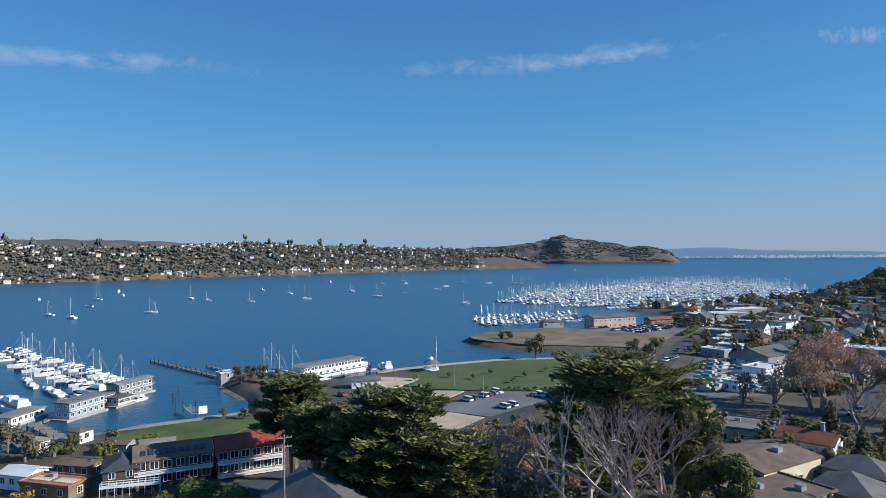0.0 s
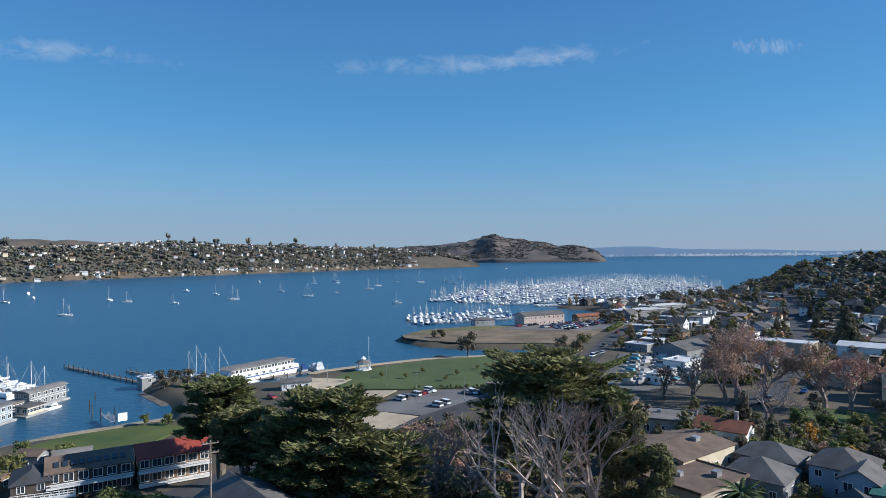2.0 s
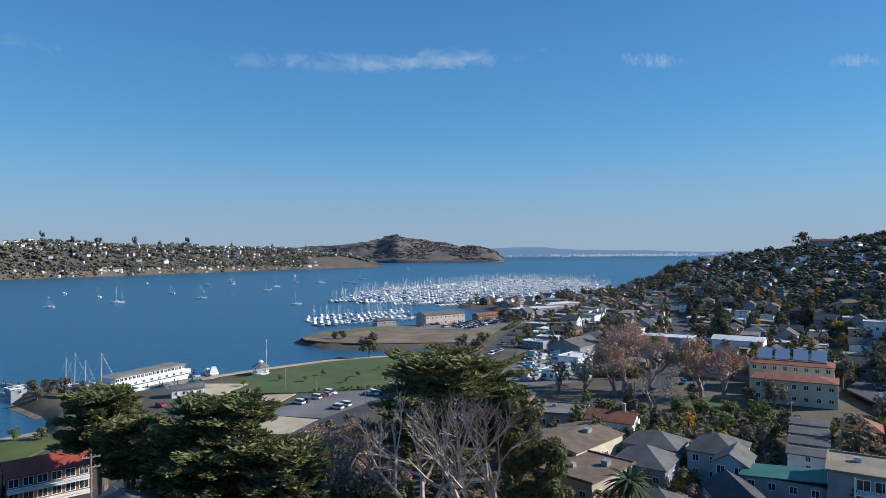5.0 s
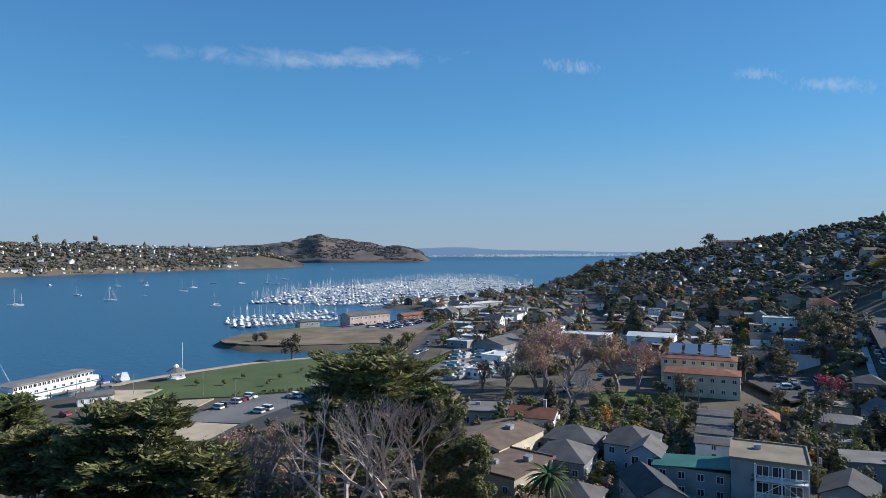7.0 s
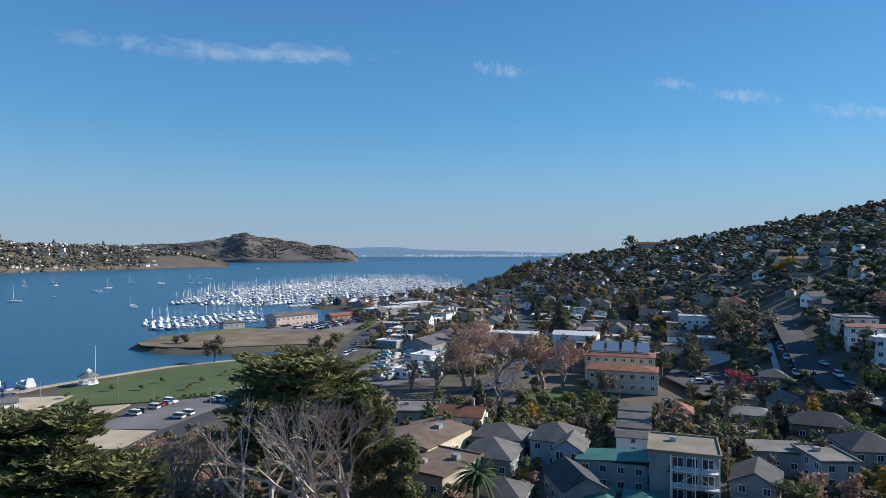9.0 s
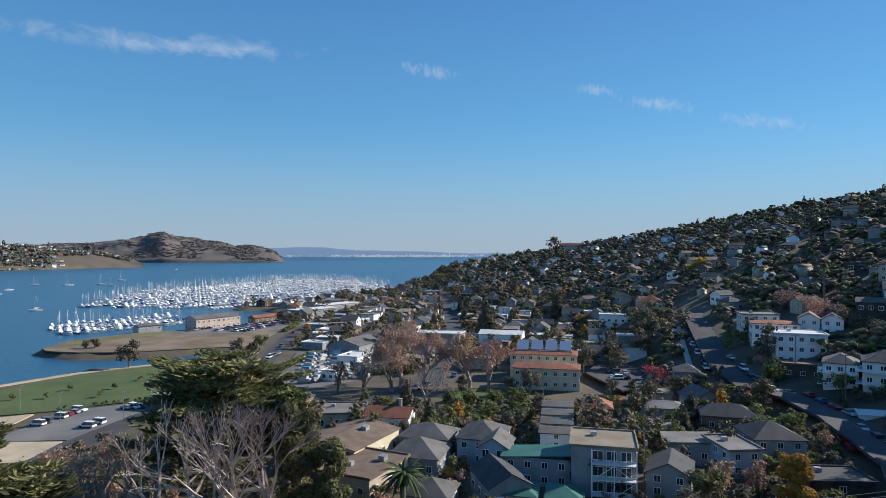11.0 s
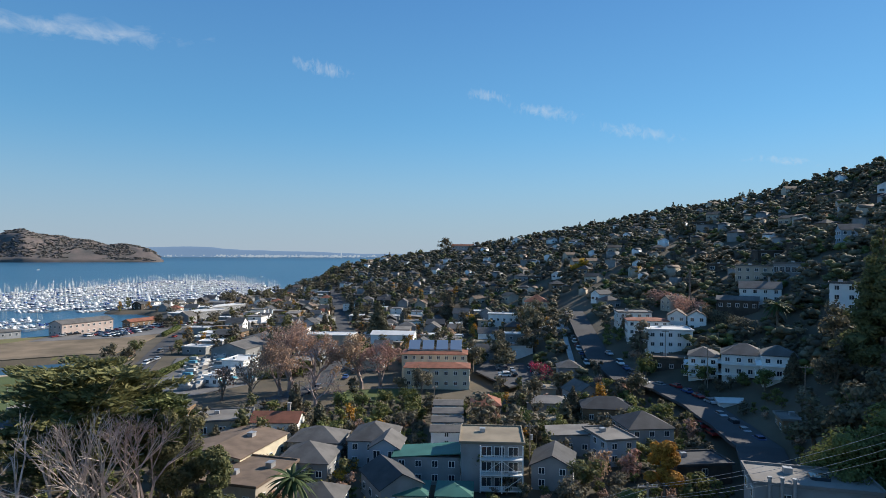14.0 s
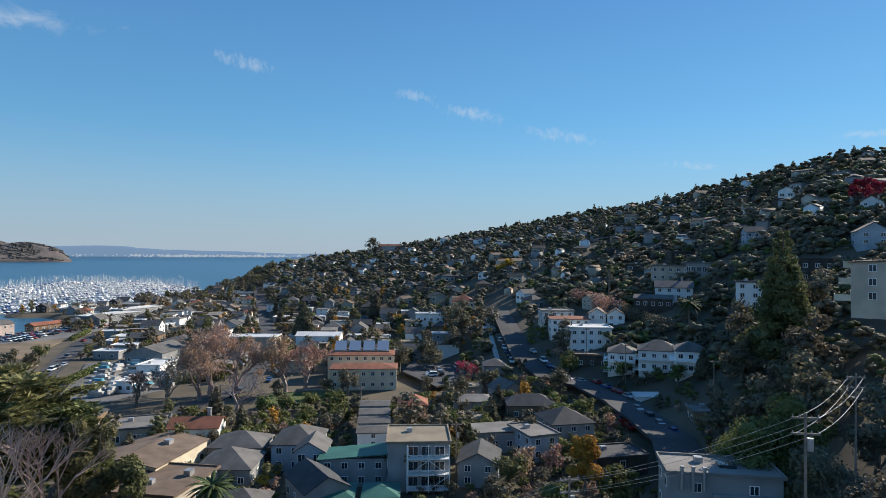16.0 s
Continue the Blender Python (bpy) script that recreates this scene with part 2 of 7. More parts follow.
BLACK = mat("black rubber", (0.02, 0.02, 0.02), 0.8, 0.2, 0.5, 5.0, 0.05)
WOODPOLE = mat("weathered pole wood", (0.26, 0.21, 0.17), 0.9, 0.3, 0.6, 5.0, 0.3)
GLASS = glass_mat("window glass")
# pale blue base colour paints the sky mirrored in the panels
SOLAR_SKY = glass_mat("solar panel", (0.24, 0.30, 0.38))
TEAL = mat("turquoise tarpaulin", (0.08, 0.29, 0.38), 0.7, 0.2, 0.5, 5.0, 0.1)
L_CYP = leaf_mat("cypress sprays", (0.070, 0.082, 0.036), (0.225, 0.225, 0.088), 0.25)
L_OAK = leaf_mat("oak leaves", (0.094, 0.086, 0.062), (0.200, 0.178, 0.116), 0.25)
# distance haze mixed into the leaf colour: paler and greyer than oak
L_FAR = leaf_mat("haze-greyed shore woods", (0.090, 0.094, 0.080), (0.180, 0.172, 0.145), 0.2)
# island leaves lightened in colour for the haze
L_ISLE = leaf_mat("haze-greyed island scrub", (0.100, 0.098, 0.090), (0.175, 0.155, 0.140), 0.2)
L_HILL = leaf_mat("hillside oak leaves", (0.096, 0.084, 0.064), (0.210, 0.180, 0.130), 0.25)
L_GREEN = leaf_mat("bright shrub leaves", (0.085, 0.105, 0.034), (0.20, 0.21, 0.075), 0.25)
L_EUC = leaf_mat("eucalyptus leaves", (0.095, 0.10, 0.045), (0.20, 0.195, 0.085), 0.3)
L_RUST = leaf_mat("rust autumn leaves", (0.30, 0.195, 0.13), (0.50, 0.345, 0.25), 0.3)
L_GOLD = leaf_mat("golden autumn leaves", (0.30, 0.16, 0.03), (0.55, 0.33, 0.06), 0.3)
L_RED = leaf_mat("red autumn leaves", (0.22, 0.02, 0.02), (0.42, 0.05, 0.05), 0.3)
L_PALM = leaf_mat("palm fronds", (0.035, 0.05, 0.018), (0.09, 0.115, 0.045), 0.15)


# mesh helpers
def mesh(name, verts, faces, material, smooth=False):
    me = bpy.data.meshes.new(name)
    me.from_pydata([tuple(v) for v in verts], [], [tuple(f) for f in faces])
    me.materials.append(material)
    if smooth:
        me.polygons.foreach_set("use_smooth", [True] * len(me.polygons))
    me.update()
    return me


def part(name, me, parent=None, label="", m=None):
    ob = new(name, me)
    if parent is not None:
        ob.parent = parent
    if m is not None:
        ob.matrix_basis = m
    if label:
        tagged(ob, label)
    return ob


def box(vf, x0, x1, y0, y1, z0, z1):
    """Adds a block to the pair (verts, faces)."""
    v, f = vf
    n = len(v)
    v += [(x0, y0, z0), (x1, y0, z0), (x1, y1, z0), (x0, y1, z0), (x0, y0, z1), (x1, y0, z1), (x1, y1, z1), (x0, y1, z1)]
    f += [(n, n + 3, n + 2, n + 1), (n + 4, n + 5, n + 6, n + 7), (n, n + 1, n + 5, n + 4), (n + 1, n + 2, n + 6, n + 5), (n + 2, n + 3, n + 7, n + 6), (n + 3, n, n + 4, n + 7)]
    return vf


def tube(vf, p, q, r0, r1, n=6, cap=True):
    """Adds a tapered rod from p to q."""
    v, f = vf
    p, q = Vector(p), Vector(q)
    d = (q - p).normalized() if (q - p).length > 1e-6 else Vector((0, 0, 1))
    a = d.orthogonal().normalized()
    b = d.cross(a)
    s = len(v)
    for c, r in ((p, r0), (q, r1)):
        for k in range(n):
            t = 2 * math.pi * k / n
            v.append(tuple(c + r * (math.cos(t) * a + math.sin(t) * b)))
    for k in range(n):
        j = (k + 1) % n
        f.append((s + k, s + j, s + n + j, s + n + k))
    if cap:
        f.append(tuple(s + k for k in reversed(range(n))))
        f.append(tuple(s + n + k for k in range(n)))
    return vf


# the lie of the land
SHORE = np.array([(-900, -60), (-300, 90), (-128, 176), (-108, 190), (-97, 200), (-82, 208), (-68, 216), (-74, 240), (-94, 268), (-101, 288), (-84, 291), (-62, 268),
                  (-37, 279), (-25, 295), (-7, 308), (19, 321), (31, 330), (46, 325), (80, 326), (104, 336), (88, 350), (50, 358), (26, 372), (10, 405), (29, 435), (71, 452),
                  (102, 452), (143, 466), (182, 492), (200, 540), (196, 580), (172, 604), (182, 618), (300, 652), (424, 712), (500, 800), (640, 870), (1000, 930),
                  (1700, 1000), (1700, -1700), (-1700, -1700), (-1700, -60)], dtype=float)
HILL_AZ = [-180, 20, 27, 31, 34, 38, 45, 52, 57, 64, 70, 76, 84, 95, 110, 150, 180]
HILL_FOOT = [900, 900, 860, 640, 560, 470, 380, 250, 165, 150, 140, 100, 62, 45, 60, 300, 900]
HILL_RIDGE = [1000, 1000, 980, 900, 860, 850, 830, 800, 780, 720, 650, 570, 500, 480, 480, 700, 1000]
HILL_TOP = [4, 4, 6, 15, 27, 43, 59, 72, 84, 101, 108, 114, 125, 116, 80, 40, 4]


def shore_distance(x, y):
    """Metres from the waterline, positive on land."""
    x, y = np.atleast_1d(np.asarray(x, float)), np.atleast_1d(np.asarray(y, float))
    best = np.full(x.shape, 1e9)
    inside = np.zeros(x.shape, bool)
    for (ax, ay), (bx, by) in zip(SHORE, np.roll(SHORE, -1, axis=0)):
        ex, ey = bx - ax, by - ay
        t = np.clip(((x - ax) * ex + (y - ay) * ey) / (ex * ex + ey * ey), 0, 1)
        best = np.minimum(best, np.hypot(x - ax - t * ex, y - ay - t * ey))
        if ay != by:
            inside ^= ((ay > y) != (by > y)) & (x < ex * (y - ay) / ey + ax)
    return np.where(inside, best, -best)


_az = np.arange(-180.0, 180.5, 0.5)
_k = np.hanning(17) / np.hanning(17).sum()
FOOT_T, RIDGE_T, TOP_T = (np.convolve(np.pad(np.interp(_az, HILL_AZ, t), 8, mode="edge"), _k, "valid") for t in (HILL_FOOT, HILL_RIDGE, HILL_TOP))


def land(x, y):
    """Height of the ground."""
    x, y = np.atleast_1d(np.asarray(x, float)), np.atleast_1d(np.asarray(y, float))
    s = shore_distance(x, y)
    low = np.where(s > 0, np.minimum(2.6, 0.6 * s), np.maximum(-4.0, 0.6 * s)) + np.clip((s - 10) / 100, 0, 1) * 0.4
    az, r = np.degrees(np.arctan2(x, y)), np.hypot(x, y)
    foot, ridge, top = np.interp(az, _az, FOOT_T), np.interp(az, _az, RIDGE_T), np.interp(az, _az, TOP_T)
    u = np.clip((r - foot) / (ridge - foot), 0, 1.25)
    rise = np.where(u < 1, u * (1 - np.exp(-u * 9)) ** 0.6, 1 - 0.9 * (u - 1))
    bumps = 2.5 * np.sin(x * 0.021 + 1.3) * np.sin(y * 0.017 + 0.4) * np.clip(u * 6, 0, 1)
    rise = rise * np.clip(s / 50, 0, 1)
    return low + (top - 3) * rise + np.where(s > 0, bumps * np.clip(top / 60, 0, 1), 0)


_gx, _gy = np.arange(-260, 900, 3.0), np.arange(-160, 1010, 3.0)
_GX, _GY = np.meshgrid(_gx, _gy, indexing="ij")
_GZ = land(_GX.ravel(), _GY.ravel()).reshape(_GX.shape)
_GS = shore_distance(_GX.ravel(), _GY.ravel()).reshape(_GX.shape)


def _look_up(table, x, y):
    i, j = (x + 260) / 3.0, (y + 160) / 3.0
    a, b = int(i), int(j)
    u, w = i - a, j - b
    return float((table[a, b] * (1 - u) + table[a + 1, b] * u) * (1 - w) + (table[a, b + 1] * (1 - u) + table[a + 1, b + 1] * u) * w)


def z_at(x, y):
    return _look_up(_GZ, x, y)


def from_shore(x, y):
    return _look_up(_GS, x, y)


def ring_sheet(azs, rs, height):
    """A sheet of rings round the origin; height takes arrays of x and y."""
    A, R = np.meshgrid(np.radians(azs), rs, indexing="ij")
    X, Y = R * np.sin(A), R * np.cos(A)
    Z = height(X.ravel(), Y.ravel())
    v = np.stack([X.ravel(), Y.ravel(), Z], 1)
    na, nr = len(azs), len(rs)
    i, j = np.meshgrid(np.arange(na - 1), np.arange(nr - 1), indexing="ij")
    a = (i * nr + j).ravel()
    return v, np.stack([a, a + 1, a + nr + 1, a + nr], 1)


azs = np.concatenate([np.arange(-180, -44, 4.0), np.arange(-44, 100, 0.25), np.arange(100, 181, 4.0)])
rs = np.concatenate([[0.5], np.geomspace(12, 1500, 210)])
v, f = ring_sheet(azs, rs, land)
ground = new("ground", mesh("ground", v, f, EARTH, True))
tagged(ground, "earth and dry grass of the waterfront town and its hillside", "ground", kind="structure")


def sea(x, y):
    r = np.hypot(x, y)
    return np.clip((r - 3950) / 900, 0, 1) ** 2 * 22


v, f = ring_sheet(np.concatenate([np.arange(-180, 181, 3.0)]), np.concatenate([[1.0], np.geomspace(20, 4860, 90)]), sea)
water = new("water", mesh("water", v, f, WATER, True))
tagged(water, "rippled deep blue bay water under a clear sky", "water", kind="structure")


def fractal(x, y, s, octaves=5):
    return np.array([noise.fractal((a / s, b / s, 3.7), 1.0, 2.0, octaves) for a, b in zip(x, y)])


def headland(name, label, az_knots, near, depth, tops, material, rough, n_az=160, n_r=40, dip=0.35, cliff=0.12, relief=0.16):
    """A far hill: between two bearings, with a skyline given at a few bearings."""
    azv = np.linspace(az_knots[0], az_knots[-1], n_az)
    nr_ = np.interp(azv, az_knots, near)
    dp = np.interp(azv, az_knots, depth)
    tp = np.interp(azv, az_knots, tops)
    ker = np.hanning(19) / np.hanning(19).sum()
    tp = np.convolve(np.pad(tp, 9, mode="edge"), ker, "valid")
    u = np.linspace(0, 1, n_r)
    A, U = np.meshgrid(np.radians(azv), u, indexing="ij")
    R = nr_[:, None] + dp[:, None] * U
    X, Y = (R * np.sin(A)).ravel(), (R * np.cos(A)).ravel()
    prof = np.where(U < 0.62, np.minimum(cliff, U * 6) + (1 - cliff) * np.sin(np.clip((U - 0.02) / 0.6, 0, 1) * math.pi / 2) ** 1.1, 1 - np.clip((U - 0.62) / 0.38, 0, 1) ** 1.5 * (1 + dip))
    prof[:, 0] = -0.1
    nz = fractal(X, Y, rough).reshape(A.shape)
    Z = tp[:, None] * prof * (1 + relief * nz * np.minimum(U * 4, 1)) - 1.5
    v = np.stack([X, Y, Z.ravel()], 1)
    i, j = np.meshgrid(np.arange(n_az - 1), np.arange(n_r - 1), indexing="ij")
    a = (i * n_r + j).ravel()
    ob = new(name, mesh(name, v, np.stack([a, a + 1, a + n_r + 1, a + n_r], 1), material, True))
    tagged(ob, label, "hill", kind="structure")
    return ob, (azv, nr_, dp, tp, Z)


isle, ISL = headland("backdrop_island", "hazy scrub-covered island with one round summit", [-3.2, 0.5, 3.2, 5.6, 7.6, 9.3, 10.2, 10.8, 11.5, 12.8, 14.6, 16.8, 18.6, 19.8, 20.6],
                   [4000, 3950, 3900, 3820, 3750, 3700, 3680, 3660, 3650, 3640, 3640, 3640, 3650, 3660, 3700], [700, 760, 800, 850, 880, 900, 900, 900, 880, 860, 760, 620, 480, 330, 60],
                   [50, 78, 108, 114, 130, 142, 166, 188, 165, 140, 120, 98, 86, 66, 4], ISLE, 130.0, n_az=320, n_r=80, relief=0.13)
headland("backdrop_brown_hills", "distant brown grass hills behind the wooded shore", [-42, -34, -31, -29, -26.5, -24, -22, -19, -14, -8], [3300] * 10, [900] * 10,
         [150, 150, 150, 140, 150, 150, 135, 118, 90, 30], HILLSOIL, 320.0)
bel, BEL = headland("backdrop_wooded_shore", "wooded residential headland across the bay with low bluffs", [-44, -36, -30, -25, -20, -15, -10, -5, -2, 2, 5, 7, 8.6, 9.4],
                    [1650, 1660, 1690, 1740, 1820, 1900, 2000, 2130, 2220, 2350, 2440, 2500, 2540, 2560], [500, 500, 500, 520, 540, 540, 520, 480, 460, 420, 360, 280, 160, 30],
                    [98, 95, 78, 84, 90, 92, 88, 78, 74, 68, 56, 44, 34, 4], HILLSOIL, 130.0, n_az=240, n_r=40, cliff=0.2)
# air haze over the far hills and ridge, painted as blue emission
FAR = glow_mat("far hills with glowing haze", (0.150, 0.235, 0.365), 0.78)
far, _ = headland("backdrop_far_hills", "far hills across the bay in painted blue haze", [13, 15, 17, 20, 22, 24, 27, 30, 34, 38, 45], [4795] * 11, [90] * 11, [74, 88, 92, 92, 104, 100, 76, 64, 54, 46, 40], FAR, 500.0)
FARL = glow_mat("far ridge with glowing haze", (0.150, 0.235, 0.365), 0.78)
headland("backdrop_far_ridge", "far ridge behind the island in painted blue haze", [-10, -4, -1, 1, 4, 8], [4700] * 6, [120] * 6, [40, 60, 92, 108, 90, 60], FARL, 500.0)


# kinds of things
def thing(name, x, y, z, label, category, group="", rot=0.0):
    e = new(name)
    e.matrix_basis = pose(x, y, z, 0, 0, rot)
    return tagged(e, label, category, group)


def leaves(rng, blobs, n, size, up=0.25):
    """Small leaf sprays, four-cornered and bent, scattered over and within egg-shaped clumps (cx, cy, cz, rx, ry, rz)."""
    B = np.array(blobs, float)
    w = (B[:, 3] * B[:, 4] + B[:, 3] * B[:, 5] + B[:, 4] * B[:, 5])
    k = rng.choice(len(B), n, p=w / w.sum())
    d = rng.normal(size=(n, 3))
    d /= np.linalg.norm(d, axis=1)[:, None]
    rad = 0.72 + 0.38 * rng.random(n) ** 1.5
    c = B[k, :3] + d * B[k, 3:] * rad[:, None]
    nrm = d / B[k, 3:]
    nrm /= np.linalg.norm(nrm, axis=1)[:, None]
    nrm = nrm + rng.normal(size=(n, 3)) * 0.45 + np.array([0, 0, up])
    nrm /= np.linalg.norm(nrm, axis=1)[:, None]
    a = np.cross(nrm, rng.normal(size=(n, 3)))
    a /= np.linalg.norm(a, axis=1)[:, None] + 1e-9
    b = np.cross(nrm, a)
    s = (size * (0.55 + 0.9 * rng.random(n)))[:, None]
    v = np.stack([c - a * s - b * s * 0.35, c + a * s * 0.2 - b * s * 0.7 + nrm * s * 0.2, c + a * s + b * s * 0.3, c - a * s * 0.25 + b * s * 0.75 + nrm * s * 0.25], 1).reshape(-1, 3)
    f = np.arange(4 * n).reshape(n, 4)
    return v, f


ICO_V = np.array([(0, 0, 1)] + [(0.894 * math.cos(a), 0.894 * math.sin(a), 0.447) for a in np.arange(5) * 1.2566] + [(0.894 * math.cos(a), 0.894 * math.sin(a), -0.447) for a in np.arange(5) * 1.2566 + 0.6283] + [(0, 0, -1)])
ICO_F = [(0, 1 + i, 1 + (i + 1) % 5) for i in range(5)] + [(1 + i, 6 + i, 1 + (i + 1) % 5) for i in range(5)] + [(1 + (i + 1) % 5, 6 + i, 6 + (i + 1) % 5) for i in range(5)] + [(11, 6 + (i + 1) % 5, 6 + i) for i in range(5)]


def cores(rng, blobs, size=0.8, rough=0.22):
    """The close inner foliage of each clump: rough many-sided lumps under the outer leaves."""
    v, f = [], []
    for b in blobs:
        c, r = np.array(b[:3]), np.array(b[3:]) * size
        p = ICO_V * (1 + rough * rng.normal(size=(12, 1))) * r + c
        n = len(v) * 12
        v.append(p)
        f += [tuple(i + n for i in q) for q in ICO_F]
    return np.concatenate(v), f


def leafy(rng, blobs, n, size, material, core=0.8, up=0.25):
    """A crown: inner lumps and outer leaves in one mesh."""
    v, f = leaves(rng, blobs, n, size, up)
    cv, cf = cores(rng, blobs, core)
    return mesh("crown", np.concatenate([v, cv]), [tuple(q) for q in f] + [tuple(i + len(v) for i in q) for q in cf], material)


def branchy(vf, rng, p, d, length, r, depth, spread=0.6, droop=0.0, ends=None, n=5):
    """A limb that forks again and again."""
    p, d = Vector(p), Vector(d).normalized()
    q = p + d * length
    tube(vf, p, q, max(r, 0.03), max(r * 0.7, 0.025), n, cap=False)
    if depth == 0:
        if ends is not None:
            ends.append(tuple(q))
        return
    for _ in range(2 if rng.random() < 0.55 else 3):
        e = (d + Vector(rng.normal(size=3)) * spread + Vector((0, 0, 0.12 - droop))).normalized()
        branchy(vf, rng, p + d * length * (0.7 + 0.3 * rng.random()), e, length * (0.62 + 0.25 * rng.random()), r * 0.6, depth - 1, spread, droop, ends, max(3, n - 1))


def round_crown(seed, h, w, n=220, size=0.75, clumps=9, material=None, low=0.28, core=0.62):
    """Trunk and crown meshes of a broad tree of height h and width w."""
    rng = np.random.default_rng(seed)
    tr = ([], [])
    tube(tr, (0, 0, -1.0), (0.02 * h, 0, h * 0.45), w * 0.05, w * 0.035, 6)
    blobs = []
    for i in range(clumps):
        t = 2 * math.pi * i / clumps + rng.random()
        u = rng.random()
        rr = w * 0.5 * (0.25 + 0.5 * rng.random())
        zz = h * (low + 0.15 + (0.78 - low) * u)
        k = 1 - 0.55 * abs(u - 0.35)
        c = (rr * k * math.cos(t), rr * k * math.sin(t), zz)
        tube(tr, (0, 0, h * 0.3), (c[0] * 0.8, c[1] * 0.8, c[2]), w * 0.022, w * 0.008, 4)
        s = w * (0.13 + 0.11 * rng.random())
        blobs.append((*c, s * 1.15, s * 1.15, s * 0.85))
    return mesh("trunk", *tr, BARK), leafy(rng, blobs, n, size, material, core)


def cone_crown(seed, h, w, n=500, size=0.7, material=None):
    """A conifer: tiers of drooping limbs, narrowing upward."""
    rng = np.random.default_rng(seed)
    tr = ([], [])
    tube(tr, (0, 0, -1.0), (0, 0, h * 0.97), w * 0.045, 0.05, 6)
    blobs = []
    tiers = 15
    for i in range(tiers):
        u = i / tiers
        z = h * (0.14 + 0.84 * u)
        reach = w * 0.5 * (1 - u) ** 0.8 * (0.8 + 0.35 * rng.random()) + 0.3
        for k in range(5 if u < 0.7 else 3):
            t = 2.4 * i + 2 * math.pi * k / (5 if u < 0.7 else 3) + rng.random() * 0.7
            c = (reach * 0.62 * math.cos(t), reach * 0.62 * math.sin(t), z - 0.12 * reach)
            tube(tr, (0, 0, z), (c[0] * 1.3, c[1] * 1.3, c[2]), 0.12, 0.04, 3)
            blobs.append((*c, reach * 0.42, reach * 0.42, h * 0.028 + reach * 0.1))
    return mesh("trunk", *tr, BARK), leafy(rng, blobs, n, size, material, 0.7, 0.1)


def sprays(rng, tips, n, length, lift=0.35):
    """Upswept cypress sprays: narrow blades that fan out from the tips (x, y, z, outward angle)."""
    k = rng.integers(0, len(tips), n)
    T = np.array(tips, float)[k]
    ang = T[:, 3] + rng.normal(size=n) * 0.7
    d = np.stack([np.cos(ang), np.sin(ang), lift + rng.normal(size=n) * 0.28], 1)
    d /= np.linalg.norm(d, axis=1)[:, None]
    c = T[:, :3] + rng.normal(size=(n, 3)) * T[:, 4:7]
    side = np.cross(d, rng.normal(size=(n, 3)) * 0.5 + np.array([0, 0, 1.0]))
    side /= np.linalg.norm(side, axis=1)[:, None]
    s = (length * (0.5 + rng.random(n)))[:, None]
    wdt = s * 0.17
    v = np.stack([c - d * s * 0.5, c - side * wdt, c + d * s * 0.7, c + side * wdt + np.array([0, 0, 0.05])], 1).reshape(-1, 3)
    return v, np.arange(4 * n).reshape(n, 4)


def cypress(x, y, z, h, w, seed, label, n=16000, lean=0.0, bare=0.3, top_flat=0.5):
    """A Monterey cypress: forked trunk, level limbs, dense flat-topped sprays."""
    rng = np.random.default_rng(seed)
    e = thing("cypress_tree", x, y, z, label, "tree")
    tr, tips = ([], []), []
    forks = 4
    for k in range(forks):
        t0 = 2 * math.pi * k / forks + rng.random()
        base, p = Vector((0, 0, -1)), Vector((0.5 * math.cos(t0), 0.5 * math.sin(t0), h * 0.16))
        tube(tr, base, p, 0.75, 0.55, 7)
        steps = 7
        for i in range(steps):
            u = (i + 1) / steps
            q = Vector((w * 0.20 * u * math.cos(t0 + 0.3 * i) + lean * u, w * 0.20 * u * math.sin(t0 + 0.3 * i), h * (0.16 + 0.74 * u)))
            tube(tr, p, q, 0.5 * (1 - u) + 0.14, 0.5 * (1 - u) + 0.08, 5)
            if u > bare:
                for j in range(4):
                    t = t0 + 2.1 * j + rng.normal() * 0.6
                    reach = w * 0.46 * (0.5 + 0.6 * rng.random()) * (1 - 0.62 * max(0, u - top_flat) / (1 - top_flat)) * min(1, 0.55 + u)
                    end = q + Vector((reach * math.cos(t), reach * math.sin(t), reach * (0.12 + 0.16 * rng.random()) - 0.6))
                    tube(tr, q, end, 0.14, 0.04, 4, cap=False)
                    for s in (0.45, 0.65, 0.85, 1.0):
                        c = q.lerp(end, s)
                        tips.append((c.x + rng.normal() * 0.5, c.y + rng.normal() * 0.5, c.z + 0.35, t, w * 0.032, w * 0.032, h * 0.009))
            p = q
    part("trunk", mesh("trunk", *tr, BARK), e)
    v, f = sprays(rng, tips, int(n * 1.25), 1.3)
    pads = [(t[0], t[1], t[2] - 0.15, t[4] * 1.15, t[5] * 1.15, 0.22) for t in tips if rng.random() < 0.6]
    cv, cf = cores(rng, pads, 1.0, 0.3)
    part("crown", mesh("crown", np.concatenate([v, cv]), [tuple(q) for q in f] + [tuple(i + len(v) for i in q) for q in cf], L_CYP), e)
    return e


